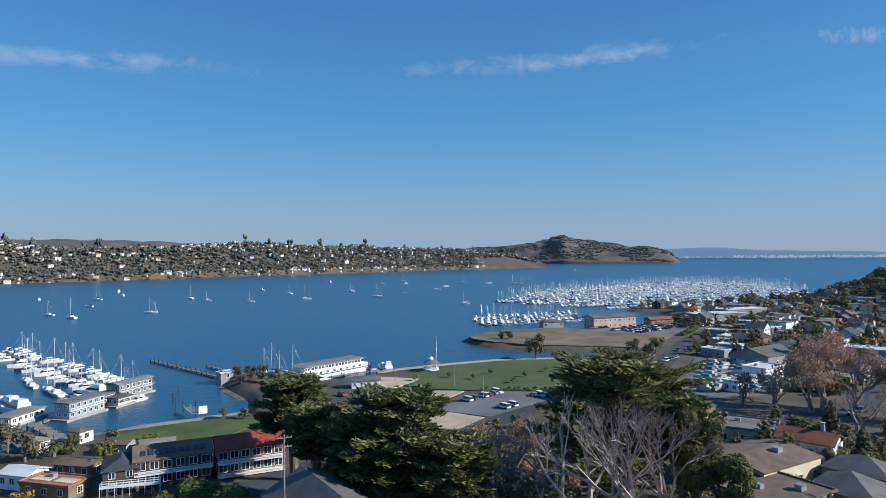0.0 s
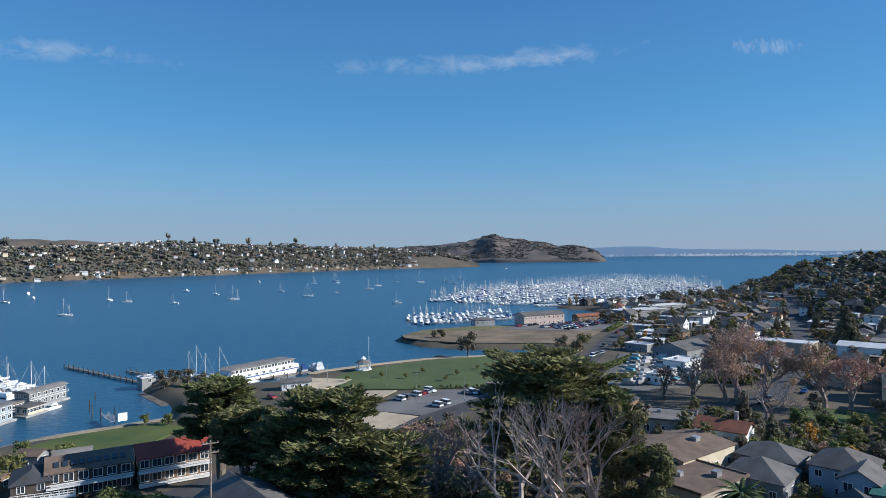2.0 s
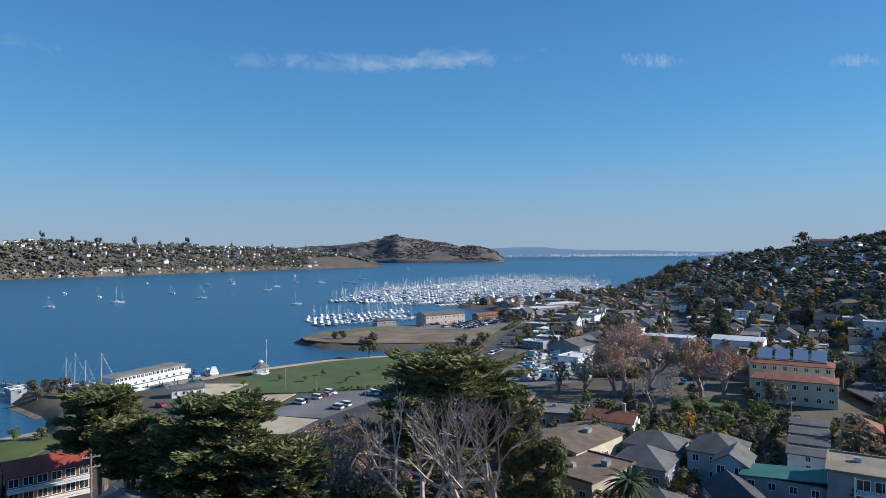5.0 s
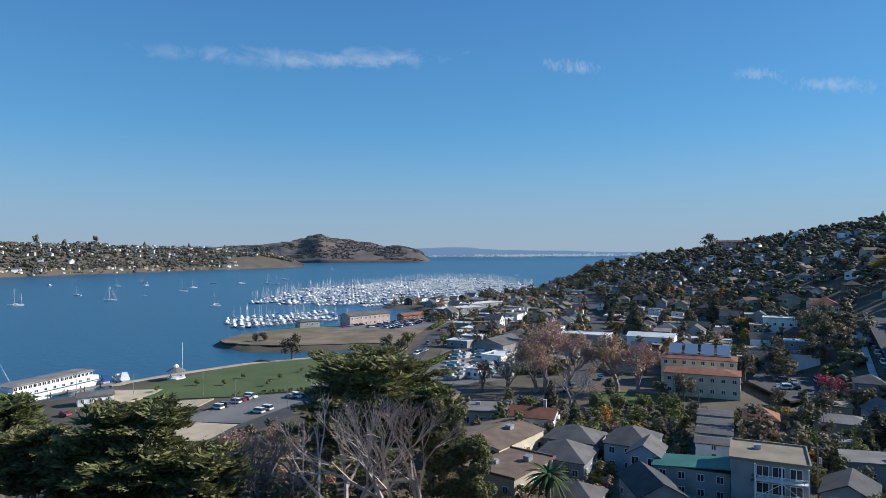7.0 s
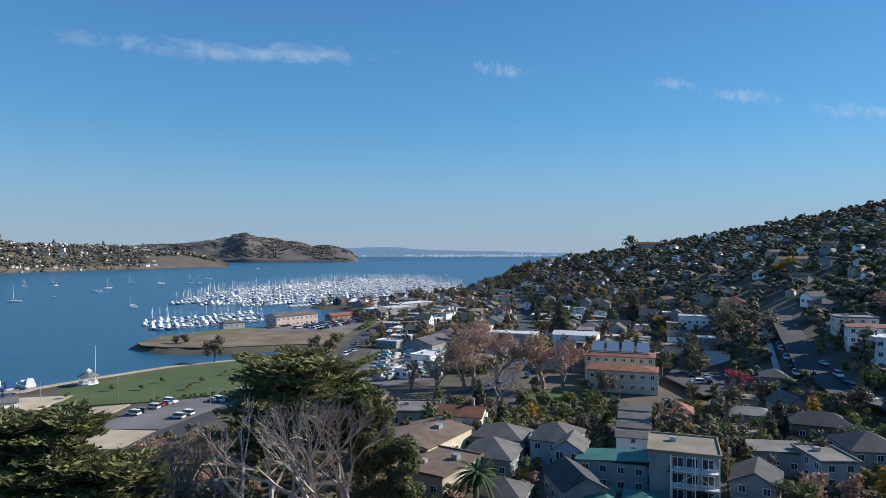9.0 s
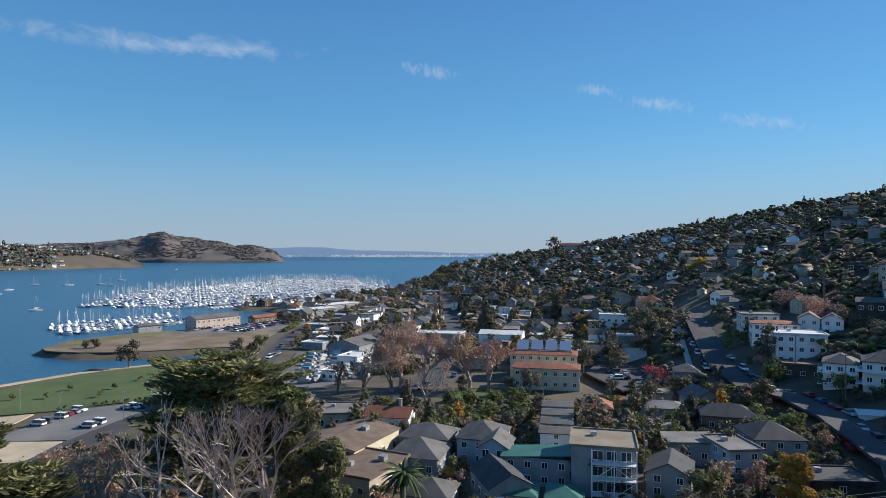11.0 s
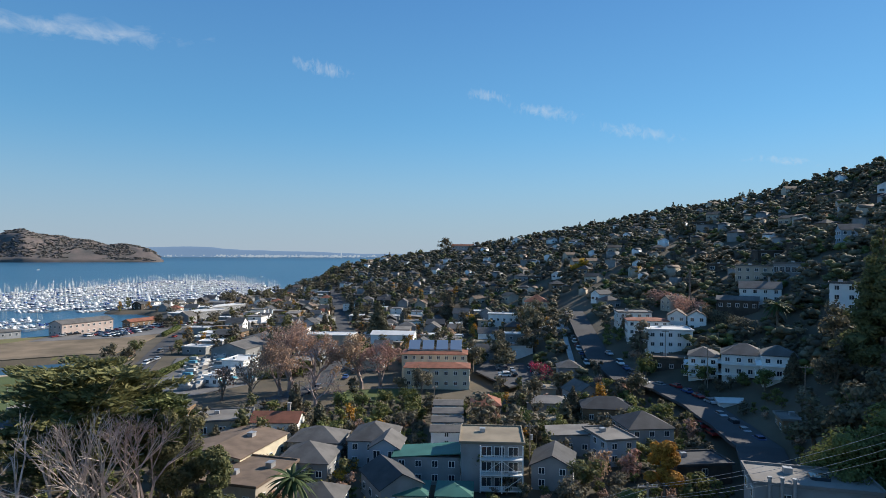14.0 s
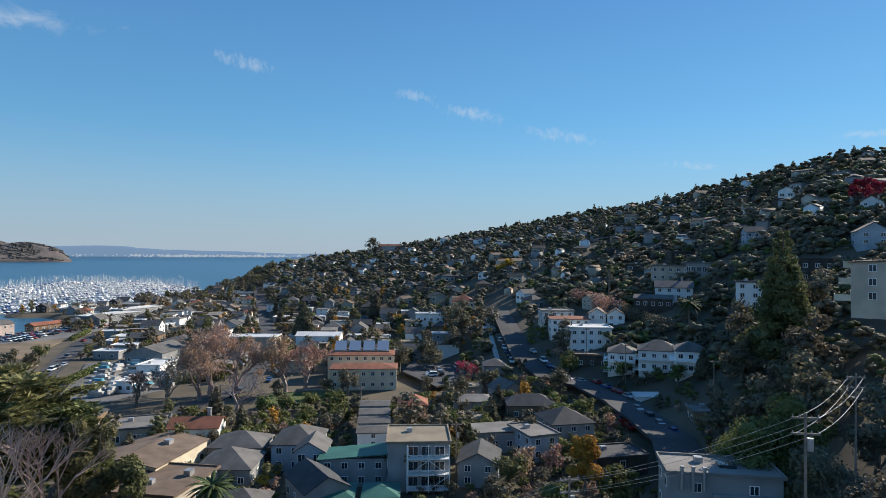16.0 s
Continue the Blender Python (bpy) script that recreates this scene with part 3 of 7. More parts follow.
def bare_tree(name, x, y, z, h, seed, label, depth=6, spread=0.42, leaf=None, n_leaf=0, size=0.3, bark=None, r=0.045):
    rng = np.random.default_rng(seed)
    e = thing(name, x, y, z, label, "tree")
    tr, ends = ([], []), []
    tube(tr, (0, 0, -1), (0, 0, h * 0.14), h * r * 1.1, h * r * 0.8, 7)
    for _ in range(3):
        d = Vector((rng.normal() * 0.38, rng.normal() * 0.38, 1))
        branchy(tr, rng, (0, 0, h * 0.12), d, h * 0.26, h * r * 0.6, depth, spread, 0.0, ends)
    part("trunk", mesh("trunk", *tr, bark or (BARK_PALE if depth < 6 else TWIG)), e)
    if leaf:
        E_ = np.array(ends)
        b = E_[rng.choice(len(E_), min(90, len(E_)), replace=False)]
        blobs = np.concatenate([b, np.full((len(b), 3), h * 0.075)], 1)
        v, f = leaves(rng, blobs, n_leaf, size)
        part("crown", mesh("crown", v, f, leaf), e)
    return e


def palm(x, y, z, h, crown, seed, label, fronds=46):
    rng = np.random.default_rng(seed)
    e = thing("palm_tree", x, y, z, label, "palm")
    tr = ([], [])
    tube(tr, (0, 0, -1), (0, 0, h * 0.5), 0.55, 0.45, 8)
    tube(tr, (0, 0, h * 0.5), (0, 0, h), 0.45, 0.6, 8)
    part("trunk", mesh("trunk", *tr, BARK), e)
    v, f = [], []
    for k in range(fronds):
        t = k * 2.399
        u = k / fronds
        rise = 1.25 - 1.75 * u
        prev = None
        for i in range(7):
            s = i / 6
            rr = crown * s * (0.75 + 0.25 * math.cos(rise))
            zz = h + crown * (rise * s - 1.05 * s * s * (0.6 + 0.5 * u)) * 0.62
            c = Vector((rr * math.cos(t), rr * math.sin(t), zz))
            wd = 0.42 * math.sin(math.pi * min(1, 0.12 + 0.88 * s)) + 0.03
            sd = Vector((-math.sin(t), math.cos(t), 0)) * wd
            n = len(v)
            v += [tuple(c - sd - Vector((0, 0, 0.3 * wd))), tuple(c), tuple(c + sd - Vector((0, 0, 0.3 * wd)))]
            if prev is not None:
                f += [(prev, prev + 1, n + 1, n), (prev + 1, prev + 2, n + 2, n + 1)]
            prev = n
    part("crown", mesh("crown", v, f, L_PALM), e, "arching feather fronds")
    return e


# boats
def hull_mesh(length, beam, depth, material, fine=0.55):
    st = [(-0.5, 0.72, 0.9), (-0.3, 0.92, 0.92), (0.0, 1.0, 0.94), (0.25, 0.8, 1.0), (0.42, 0.35, 1.08), (0.5, 0.03, 1.14)]
    v, f = [], []
    for s, b, z in st:
        hb = beam / 2 * b
        v += [(-hb, s * length, depth * z), (-hb * fine - 0.0, s * length * 0.95, -0.25), (hb * fine, s * length * 0.95, -0.25), (hb, s * length, depth * z)]
    for i in range(len(st) - 1):
        a, b = 4 * i, 4 * i + 4
        f += [(a, a + 1, b + 1, b), (a + 1, a + 2, b + 2, b + 1), (a + 2, a + 3, b + 3, b + 2), (a + 3, a, b, b + 3)]
    f += [(0, 3, 2, 1)]
    return mesh("hull", v, f, material)


def wedge(vf, y0, y1, w0, w1, z0, z1, slope=0.4):
    v, f = vf
    n = len(v)
    v += [(-w0 / 2, y0, z0), (w0 / 2, y0, z0), (w1 / 2, y1, z0), (-w1 / 2, y1, z0),
          (-w0 * 0.42, y0 + 0.1, z1), (w0 * 0.42, y0 + 0.1, z1), (w1 * 0.42, y1 - slope, z1), (-w1 * 0.42, y1 - slope, z1)]
    f += [(n + 4, n + 5, n + 6, n + 7), (n, n + 1, n + 5, n + 4), (n + 1, n + 2, n + 6, n + 5), (n + 2, n + 3, n + 7, n + 6), (n + 3, n, n + 4, n + 7)]
    return vf


def sailboat(length, label, cover=None, hull=None, two=False, mast_h=None):
    """A moored sloop or ketch with bare mast, boom and cabin."""
    e = thing("sailboat", 0, 0, -500, label, "boat", "")
    L = length
    part("hull", hull_mesh(L, L * 0.33, L * 0.12, hull or HULL), e)
    part("cabin", mesh("cabin", *wedge(([], []), -L * 0.12, L * 0.22, L * 0.22, L * 0.14, L * 0.10, L * 0.18, L * 0.08), HULL), e)
    part("cabin_window", mesh("cabin_window", *box(([], []), -L * 0.095, L * 0.095, -L * 0.05, L * 0.1, L * 0.12, L * 0.145), GLASS), e)
    mh = mast_h or L * 1.25
    st = tube(([], []), (0, L * 0.08, L * 0.1), (0, L * 0.06, mh), 0.14, 0.09, 5)
    tube(st, (0, L * 0.5, L * 0.12), (0, L * 0.06, mh * 0.98), 0.025, 0.025, 3)
    tube(st, (0, -L * 0.5, L * 0.1), (0, L * 0.06, mh * 0.98), 0.025, 0.025, 3)
    part("mast", mesh("mast", *st, MAST), e)
    if two:
        part("mast", mesh("mast", *tube(([], []), (0, -L * 0.33, L * 0.1), (0, -L * 0.34, mh * 0.7), 0.12, 0.08, 5), MAST), e)
    part("boom", mesh("boom", *tube(([], []), (0, L * 0.07, L * 0.24), (0, -L * 0.32, L * 0.235), 0.22, 0.15, 5), cover or MAST), e)
    return e


def motorboat(length, label, canvas=None):
    e = thing("motorboat", 0, 0, -500, label, "boat", "")
    L = length
    part("hull", hull_mesh(L, L * 0.32, L * 0.13, HULL, 0.7), e)
    part("cabin", mesh("cabin", *wedge(([], []), -L * 0.25, L * 0.25, L * 0.26, L * 0.18, L * 0.12, L * 0.25, L * 0.12), HULL), e)
    part("cabin_window", mesh("cabin_window", *wedge(([], []), -L * 0.22, L * 0.255, L * 0.262, L * 0.19, L * 0.165, L * 0.215, L * 0.07), GLASS), e)
    part("flybridge", mesh("flybridge", *wedge(([], []), -L * 0.22, L * 0.06, L * 0.2, L * 0.16, L * 0.25, L * 0.31, L * 0.05), canvas or HULL), e)
    if canvas:
        part("canopy", mesh("canopy", *wedge(([], []), -L * 0.44, -L * 0.2, L * 0.26, L * 0.26, L * 0.13, L * 0.27, 0.1), canvas), e)
    return e


def place(proto, x, y, z, rot, scale=1.0, group="", label=""):
    ob = copy_thing(proto, pose(x, y, z, 0, 0, rot) @ Matrix.Scale(scale, 4))
    if group:
        ob["group"] = group
    if label:
        ob["label"] = label
    return ob


def drop(ob):
    """Takes a pattern that has been copied out of the scene."""
    for o in (*ob.children_recursive, ob):
        bpy.data.objects.remove(o)


# houses
PANE = {}


def window_mesh(w, h):
    key = (round(w, 2), round(h, 2))
    if key not in PANE:
        xs, zs = (-w / 2 - 0.12, -w / 2, -0.05, 0.05, w / 2, w / 2 + 0.12), (-0.12, 0, h, h + 0.12)
        v = [(x, -0.09, z) for z in zs for x in xs]
        f = [(6 * r + c, 6 * r + c + 1, 6 * r + c + 7, 6 * r + c + 6) for r in range(3) for c in range(5)]
        v += [(xs[0], 0.04, zs[0]), (xs[5], 0.04, zs[0]), (xs[5], 0.04, zs[3]), (xs[0], 0.04, zs[3])]
        f += [(24, 25, 5, 4, 3, 2, 1, 0), (25, 26, 23, 17, 11, 5), (26, 27, 18, 19, 20, 21, 22, 23), (27, 24, 0, 6, 12, 18)]
        me = mesh("window", v, f, WHITE)
        me.materials.append(GLASS)
        for p in (6, 8):
            me.polygons[p].material_index = 1
        PANE[key] = me
    return PANE[key]


def window(parent, m, w=1.3, h=1.4):
    return part("window", window_mesh(w, h), parent, m=m)


def roof_mesh(kind, w, d, pitch, material, over=0.45, t=0.22):
    """Roof over a plan w by d, ridge along y; z = 0 at the eaves."""
    turn = kind in ("gable", "hip") and w > d * 1.1
    if turn:
        w, d = d, w
    W, D = w / 2 + over, d / 2 + over
    r = W * pitch
    vf = ([], [])
    v, f = vf
    if kind == "gable":
        prof = [(-W, 0), (0, r), (W, 0), (W, -t), (0, r - t), (-W, -t)]
        for y in (-D, D):
            v += [(x, y, z) for x, z in prof]
        f += [(0, 1, 7, 6), (1, 2, 8, 7), (2, 3, 9, 8), (3, 4, 10, 9), (4, 5, 11, 10), (5, 0, 6, 11), (1, 0, 5, 4), (2, 1, 4, 3), (6, 7, 10, 11), (7, 8, 9, 10)]
    elif kind == "hip":
        q = max(D - W, 0.02)
        v += [(-W, -D, 0), (W, -D, 0), (W, D, 0), (-W, D, 0), (0, -q, r), (0, q, r), (-W, -D, -t), (W, -D, -t), (W, D, -t), (-W, D, -t)]
        f += [(0, 1, 4), (1, 2, 5, 4), (2, 3, 5), (3, 0, 4, 5), (0, 6, 7, 1), (1, 7, 8, 2), (2, 8, 9, 3), (3, 9, 6, 0), (6, 9, 8, 7)]
    elif kind == "shed":
        v += [(-W, -D, 0), (W, -D, r * 0.6), (W, D, r * 0.6), (-W, D, 0), (-W, -D, -t), (W, -D, r * 0.6 - t), (W, D, r * 0.6 - t), (-W, D, -t)]
        f += [(0, 1, 2, 3), (4, 7, 6, 5), (0, 4, 5, 1), (1, 5, 6, 2), (2, 6, 7, 3), (3, 7, 4, 0)]
    else:
        box(vf, -W, W, -D, D, -0.1, 0.12)
        for x0, x1, y0, y1 in ((-W, W, -D, -D + 0.3), (-W, W, D - 0.3, D), (-W, -W + 0.3, -D + 0.3, D - 0.3), (W - 0.3, W, -D + 0.3, D - 0.3)):
            box(vf, x0, x1, y0, y1, 0.12, 0.45)
    return mesh("roof", [(-y, x, z) for x, y, z in v] if turn else v, f, material)


def wall_mesh(kind, w, d, h, pitch, material, foot=4.0):
    """Four walls with gables, carried down into the slope."""
    turn = kind == "gable" and w > d * 1.1
    if turn:
        w, d = d, w
    W, D = w / 2, d / 2
    v = [(-W, -D, -foot), (W, -D, -foot), (W, D, -foot), (-W, D, -foot), (-W, -D, h), (W, -D, h), (W, D, h), (-W, D, h)]
    f = [(0, 1, 5, 4), (1, 2, 6, 5), (2, 3, 7, 6), (3, 0, 4, 7), (4, 5, 6, 7), (0, 3, 2, 1)]
    if kind == "gable":
        v += [(0, -D, h + W * pitch - 0.05), (0, D, h + W * pitch - 0.05)]
        f += [(4, 5, 8), (6, 7, 9)]
    return mesh("wall", [(-y, x, z) for x, y, z in v] if turn else v, f, material)


def house(name, x, y, z, rot, w, d, h, roof, wall, roof_m, label, pitch=0.5, storeys=2, cols=(2, 3), chimney=False, win=(1.2, 1.3), group="", category="house", foot=4.0, over=0.45, skip=()):
    e = thing(name, x, y, z, label, category, group, rot)
    part("wall", wall_mesh(roof, w, d, h, pitch, wall, foot), e)
    rf = part("roof", roof_mesh(roof, w, d, pitch, roof_m, over), e, m=pose(0, 0, h))
    sh = h / storeys
    for side, (n, run) in enumerate(((cols[0], w), (cols[1], d), (cols[0], w), (cols[1], d))):
        if side in skip:
            continue
        for s in range(storeys):
            for i in range(n):
                u = (i + 0.5) / n * run - run / 2
                zz = s * sh + sh * 0.32
                m = {0: pose(u, -d / 2 - 0.02, zz), 1: pose(w / 2 + 0.02, u, zz, 0, 0, 90), 2: pose(u, d / 2 + 0.02, zz, 0, 0, 180), 3: pose(-w / 2 - 0.02, u, zz, 0, 0, -90)}[side]
                window(e, m, win[0], min(win[1], sh * 0.55))
    if chimney:
        vf = box(([], []), -0.45, 0.45, -0.35, 0.35, -0.5, 2.0 + w * pitch * 0.3)
        box(vf, -0.55, 0.55, -0.45, 0.45, 2.0 + w * pitch * 0.3, 2.2 + w * pitch * 0.3)
        part("chimney", mesh("chimney", *vf, CONC), rf, m=pose(w * 0.22, d * 0.15, 0.2))
    if roof == "flat":
        vf = ([], [])
        box(vf, -w * 0.2, -w * 0.2 + 1.3, d * 0.1, d * 0.1 + 1.2, 0.1, 1.0)
        part("roof_vent", mesh("roof_vent", *vf, STEEL), rf)
    return e


# cars
def car(colour, van=False):
    e = thing("parked_car", 0, 0, -500, "parked car with tinted windows standing on asphalt", "car", "")
    L, W = (4.9, 1.95) if van else (4.5, 1.82)
    ht = 1.85 if van else 1.45
    prof = [(-L / 2, 0.35), (-L / 2, 0.85), (-L / 2 + 0.4, 0.95), (L / 2 - 1.0, 0.95), (L / 2 - 0.1, 0.75), (L / 2, 0.35)]
    v = [(-W / 2, y, z) for y, z in prof] + [(W / 2, y, z) for y, z in prof]
    n = len(prof)
    f = [tuple(range(n)), tuple(range(2 * n - 1, n - 1, -1))] + [(i, n + i, n + (i + 1) % n, (i + 1) % n) for i in range(n)]
    part("body", mesh("body", v, f, colour), e)
    cab = ([], [])
    y0, y1 = (-L / 2 + 0.1, L / 2 - 1.1) if van else (-L / 2 + 0.5, L / 2 - 1.2)
    wedge(cab, y0, y1, W * 0.97, W * 0.97, 0.92, ht - 0.06, 0.75)
    part("glazing", mesh("glazing", *cab, GLASS), e, "dark glass")
    part("car_roof", mesh("car_roof", *box(([], []), -W * 0.41, W * 0.41, y0 + 0.12, y1 - 0.75, ht - 0.07, ht), colour), e)
    wh = mesh("wheel", *tube(([], []), (-0.11, 0, 0), (0.11, 0, 0), 0.33, 0.33, 10), BLACK)
    for sx in (-1, 1):
        for sy in (-1, 1):
            part("wheel", wh, e, m=pose(sx * (W / 2 - 0.1), sy * L * 0.31, 0.33))
    return e


CAR_MATS = [mat("car white", (0.75, 0.75, 0.75), 0.3, 0.05, bump=0, spec=0.6), mat("car black", (0.015, 0.015, 0.018), 0.25, 0.1, bump=0, spec=0.6), mat("car silver", (0.42, 0.43, 0.45), 0.3, 0.05, bump=0, metal=0.4),
            mat("car blue", (0.03, 0.07, 0.2), 0.3, 0.1, bump=0, spec=0.6), mat("car red", (0.28, 0.02, 0.02), 0.3, 0.1, bump=0, spec=0.6), mat("car grey", (0.12, 0.12, 0.13), 0.3, 0.1, bump=0, spec=0.6)]
CARS = [car(m, k in (0, 5)) for k, m in enumerate(CAR_MATS)]
for ob, c in zip(CARS, ("white", "black", "silver", "dark blue", "red", "grey")):
    ob["label"] = f"{c} parked car with dark windows on asphalt"


def pole(x, y, z, h, rot, label, arms=2, can=False):
    """A wooden utility pole with cross-arms and insulators."""
    e = thing("utility_pole", x, y, z, label, "pole", "", rot)
    part("post", mesh("post", *tube(([], []), (0, 0, -1), (0, 0, h), 0.19, 0.13, 8), WOODPOLE), e)
    for k in range(arms):
        a = part("crossarm", mesh("crossarm", *box(([], []), -1.3, 1.3, -0.08, 0.08, h - 0.6 - 1.5 * k, h - 0.42 - 1.5 * k), WOODPOLE), e)
        for i in (-1.15, -0.55, 0.55, 1.15):
            part("insulator", mesh("insulator", *tube(([], []), (i, 0, h - 0.42 - 1.5 * k), (i, 0, h - 0.2 - 1.5 * k), 0.07, 0.05, 6), CONC), a)
    if can:
        part("transformer", mesh("transformer", *tube(([], []), (0.4, 0, h - 3.6), (0.4, 0, h - 2.4), 0.32, 0.32, 10), STEEL), e, "grey steel transformer can")
    return e


def wire(points, label, sag=1.2, r=0.022):
    vf = ([], [])
    for p, q in zip(points, points[1:]):
        p, q = Vector(p), Vector(q)
        last = p
        for i in range(1, 13):
            u = i / 12
            c = p.lerp(q, u) - Vector((0, 0, sag * 4 * u * (1 - u)))
            tube(vf, last, c, r, r, 4, cap=False)
            last = c
    return tagged(new("power_line", mesh("power_line", *vf, STEEL)), label, "cable")


def replicate(name, protos, places, label, category, kind="stuff"):
    """Many look-alikes in one mesh: each place is (which, x, y, z, turn in degrees, scale, height scale)."""
    V, F, MI, mats = [], [], [], []
    base = 0
    data = []
    for p in protos:
        vs, fs, ms = [], [], []
        n = 0
        for me in p:
            a = np.empty(len(me.vertices) * 3)
            me.vertices.foreach_get("co", a)
            vs.append(a.reshape(-1, 3))
            fs += [tuple(i + n for i in q.vertices) for q in me.polygons]
            if me.materials[0] not in mats:
                mats.append(me.materials[0])
            ms += [mats.index(me.materials[0])] * len(me.polygons)
            n += len(me.vertices)
        sizes = np.array([len(q) for q in fs])
        data.append((np.concatenate(vs), np.concatenate([np.array(q) for q in fs]), sizes, np.array(ms)))
    L, S = [], []
    for k, x, y, z, t, s, h in places:
        v, loops, sizes, ms = data[k]
        c, d = math.cos(radians(t)), math.sin(radians(t))
        w = np.empty_like(v)
        w[:, 0] = (v[:, 0] * c - v[:, 1] * d) * s + x
        w[:, 1] = (v[:, 0] * d + v[:, 1] * c) * s + y
        w[:, 2] = v[:, 2] * s * h + z
        V.append(w)
        L.append(loops + base)
        S.append(sizes)
        MI.append(ms)
        base += len(v)
    V, L, S, MI = np.concatenate(V), np.concatenate(L), np.concatenate(S), np.concatenate(MI)
    me = bpy.data.meshes.new(name)
    me.vertices.add(len(V))
    me.vertices.foreach_set("co", V.ravel())
    me.loops.add(len(L))
    me.loops.foreach_set("vertex_index", L.astype(np.int32))
    me.polygons.add(len(S))
    me.polygons.foreach_set("loop_start", np.concatenate([[0], np.cumsum(S)[:-1]]).astype(np.int32))
    for m in mats:
        me.materials.append(m)
    me.polygons.foreach_set("material_index", MI.astype(np.int32))
    me.update(calc_edges=True)
    me.validate()
    return tagged(new(name, me), label, category, kind=kind)


def meshes_of(ob):
    """The meshes of a thing's parts, each brought into the thing's own space."""
    found = []
    for o in ob.children:
        if len(o.data.materials) > 1:
            continue
        me = o.data.copy()
        me.transform(o.matrix_basis)
        found.append(me)
    return found


def patch(name, pts, dz, material, label, category="ground", kind="structure", z=None):
    """A level or draped sheet with a small kerb edge, from its corners."""
    v, n = [], len(pts)
    for x, y in pts:
        v.append((x, y, (z_at(x, y) if z is None else z) + dz))
    v += [(x, y, h - 0.6) for x, y, h in v]
    f = [tuple(range(n))] + [(i, n + i, n + (i + 1) % n, (i + 1) % n) for i in range(n)]
    return tagged(new(name, mesh(name, v, f, material)), label, category, kind=kind)


def strip(name, pts, width, dz, material, label, category="road", step=4.0, kind="structure"):
    """A road or path along a line of points, draped on the ground."""
    P = [Vector((*p, 0)) for p in pts]
    line = []
    for a, b in zip(P, P[1:]):
        k = max(1, int((b - a).length / step))
        line += [a.lerp(b, i / k) for i in range(k)]
    line.append(P[-1])
    v, f = [], []
    for i, c in enumerate(line):
        d = (line[min(i + 1, len(line) - 1)] - line[max(i - 1, 0)]).normalized()
        nrm = Vector((-d.y, d.x, 0)) * width / 2
        zs = [z_at(c.x + s * nrm.x, c.y + s * nrm.y) for s in (-1, 0, 1)]
        h = max(zs) + dz
        for s, zz in ((-1, h - 0.8), (-1, h), (0, h + 0.05), (1, h), (1, h - 0.8)):
            v.append((c.x + s * nrm.x, c.y + s * nrm.y, zz))
        if i:
            m = 5 * (i - 1)
            f += [(m + j, m + j + 1, m + j + 6, m + j + 5) for j in range(4)]
    return tagged(new(name, mesh(name, v, f, material)), label, category, kind=kind)


def inside_poly(x, y, poly):
    r = False
    for (ax, ay), (bx, by) in zip(poly, poly[1:] + poly[:1]):
        if (ay > y) != (by > y) and x < (bx - ax) * (y - ay) / (by - ay) + ax:
            r = not r
    return r


R = random.Random(7)

# park, fields and lots
patch("lawn", [(-22, 258), (-14, 280), (2, 293), (24, 307), (44, 311), (62, 314), (82, 320), (92, 300), (80, 268), (66, 246), (44, 243), (14, 242), (-8, 247)], 0.12, LAWN, "mown green park lawn beside the bay", "lawn", z=3.0)
patch("play_sand", [(-34, 262), (-30, 272), (-10, 266), (-13, 258), (-21, 247), (-30, 254)], 0.14, SAND, "raked sand of bocce courts", "sand", z=3.0)
patch("volleyball_sand", [(-10, 243), (7.6, 241.5), (1.5, 230), (-14, 233.5)], 0.15, SAND, "pale sand volleyball court", "sand", z=3.0)
patch("parking_lot", [(0, 219), (20, 240.5), (40, 238), (47, 233), (14, 203), (-2, 212)], 0.11, ASPHALT2, "grey asphalt parking lot beside the park", "parking lot", z=3.0)
patch("gravel_apron", [(-16, 214), (-2, 212), (13, 202), (4, 188), (-20, 196)], 0.10, SAND, "tan gravel apron beside the parking lot", "ground", z=3.0)
patch("dry_field", [(18, 392), (16, 404), (32, 430), (70, 447), (100, 446), (140, 458), (168, 470), (150, 405), (124, 368), (108, 350), (88, 356), (52, 364), (32, 376)], 0.15, DRY, "brown dry grass field on the low point", "field", z=2.9)
patch("green_field", [(24, 408), (34, 428), (70, 445), (98, 443), (78, 428), (48, 417)], 0.22, DRYGREEN, "yellow green grass along the low point", "field", z=2.9)
patch("gravel_lot", [(84, 424), (100, 442), (140, 456), (166, 468), (190, 450), (160, 412), (126, 408)], 0.22, ASPHALT2, "grey gravel yard with parked boats and cars", "parking lot", z=2.9)
patch("shore_lawn", [(-96, 184), (-90, 194), (-80, 200), (-67, 206), (-58, 200), (-62, 186), (-74, 176), (-88, 174)], 0.12, LAWN_DRY, "yellow green grass by the waterfront walk", "lawn", z=3.0)
strip("shore_path", [(-112, 188), (-97, 198.5), (-82, 206.2), (-66, 213)], 3.0, 0.35, PATHWAY, "pale gravel waterfront path", "path")
strip("shore_rocks", [(-118, 187), (-99, 200.5), (-83, 208.6), (-69, 215.5), (-72, 226), (-78, 244), (-94, 266)], 3.6, -0.35, ROCK, "brown rocky shoreline with rubble", "rocks")
strip("park_path", [(-30, 285), (-18, 292), (-4, 300), (12, 307.5), (24, 313), (40, 316), (60, 317), (84, 319), (108, 326)], 3.2, 0.35, SAND, "pale sandy path round the park lawn", "path")
strip("street", [(-60, 120), (-30, 160), (4, 186), (40, 222), (66, 246), (90, 274), (120, 330), (150, 385), (190, 440), (240, 500), (300, 570), (380, 660)], 9.0, 0.16, ASPHALT, "grey asphalt waterfront street", "road")
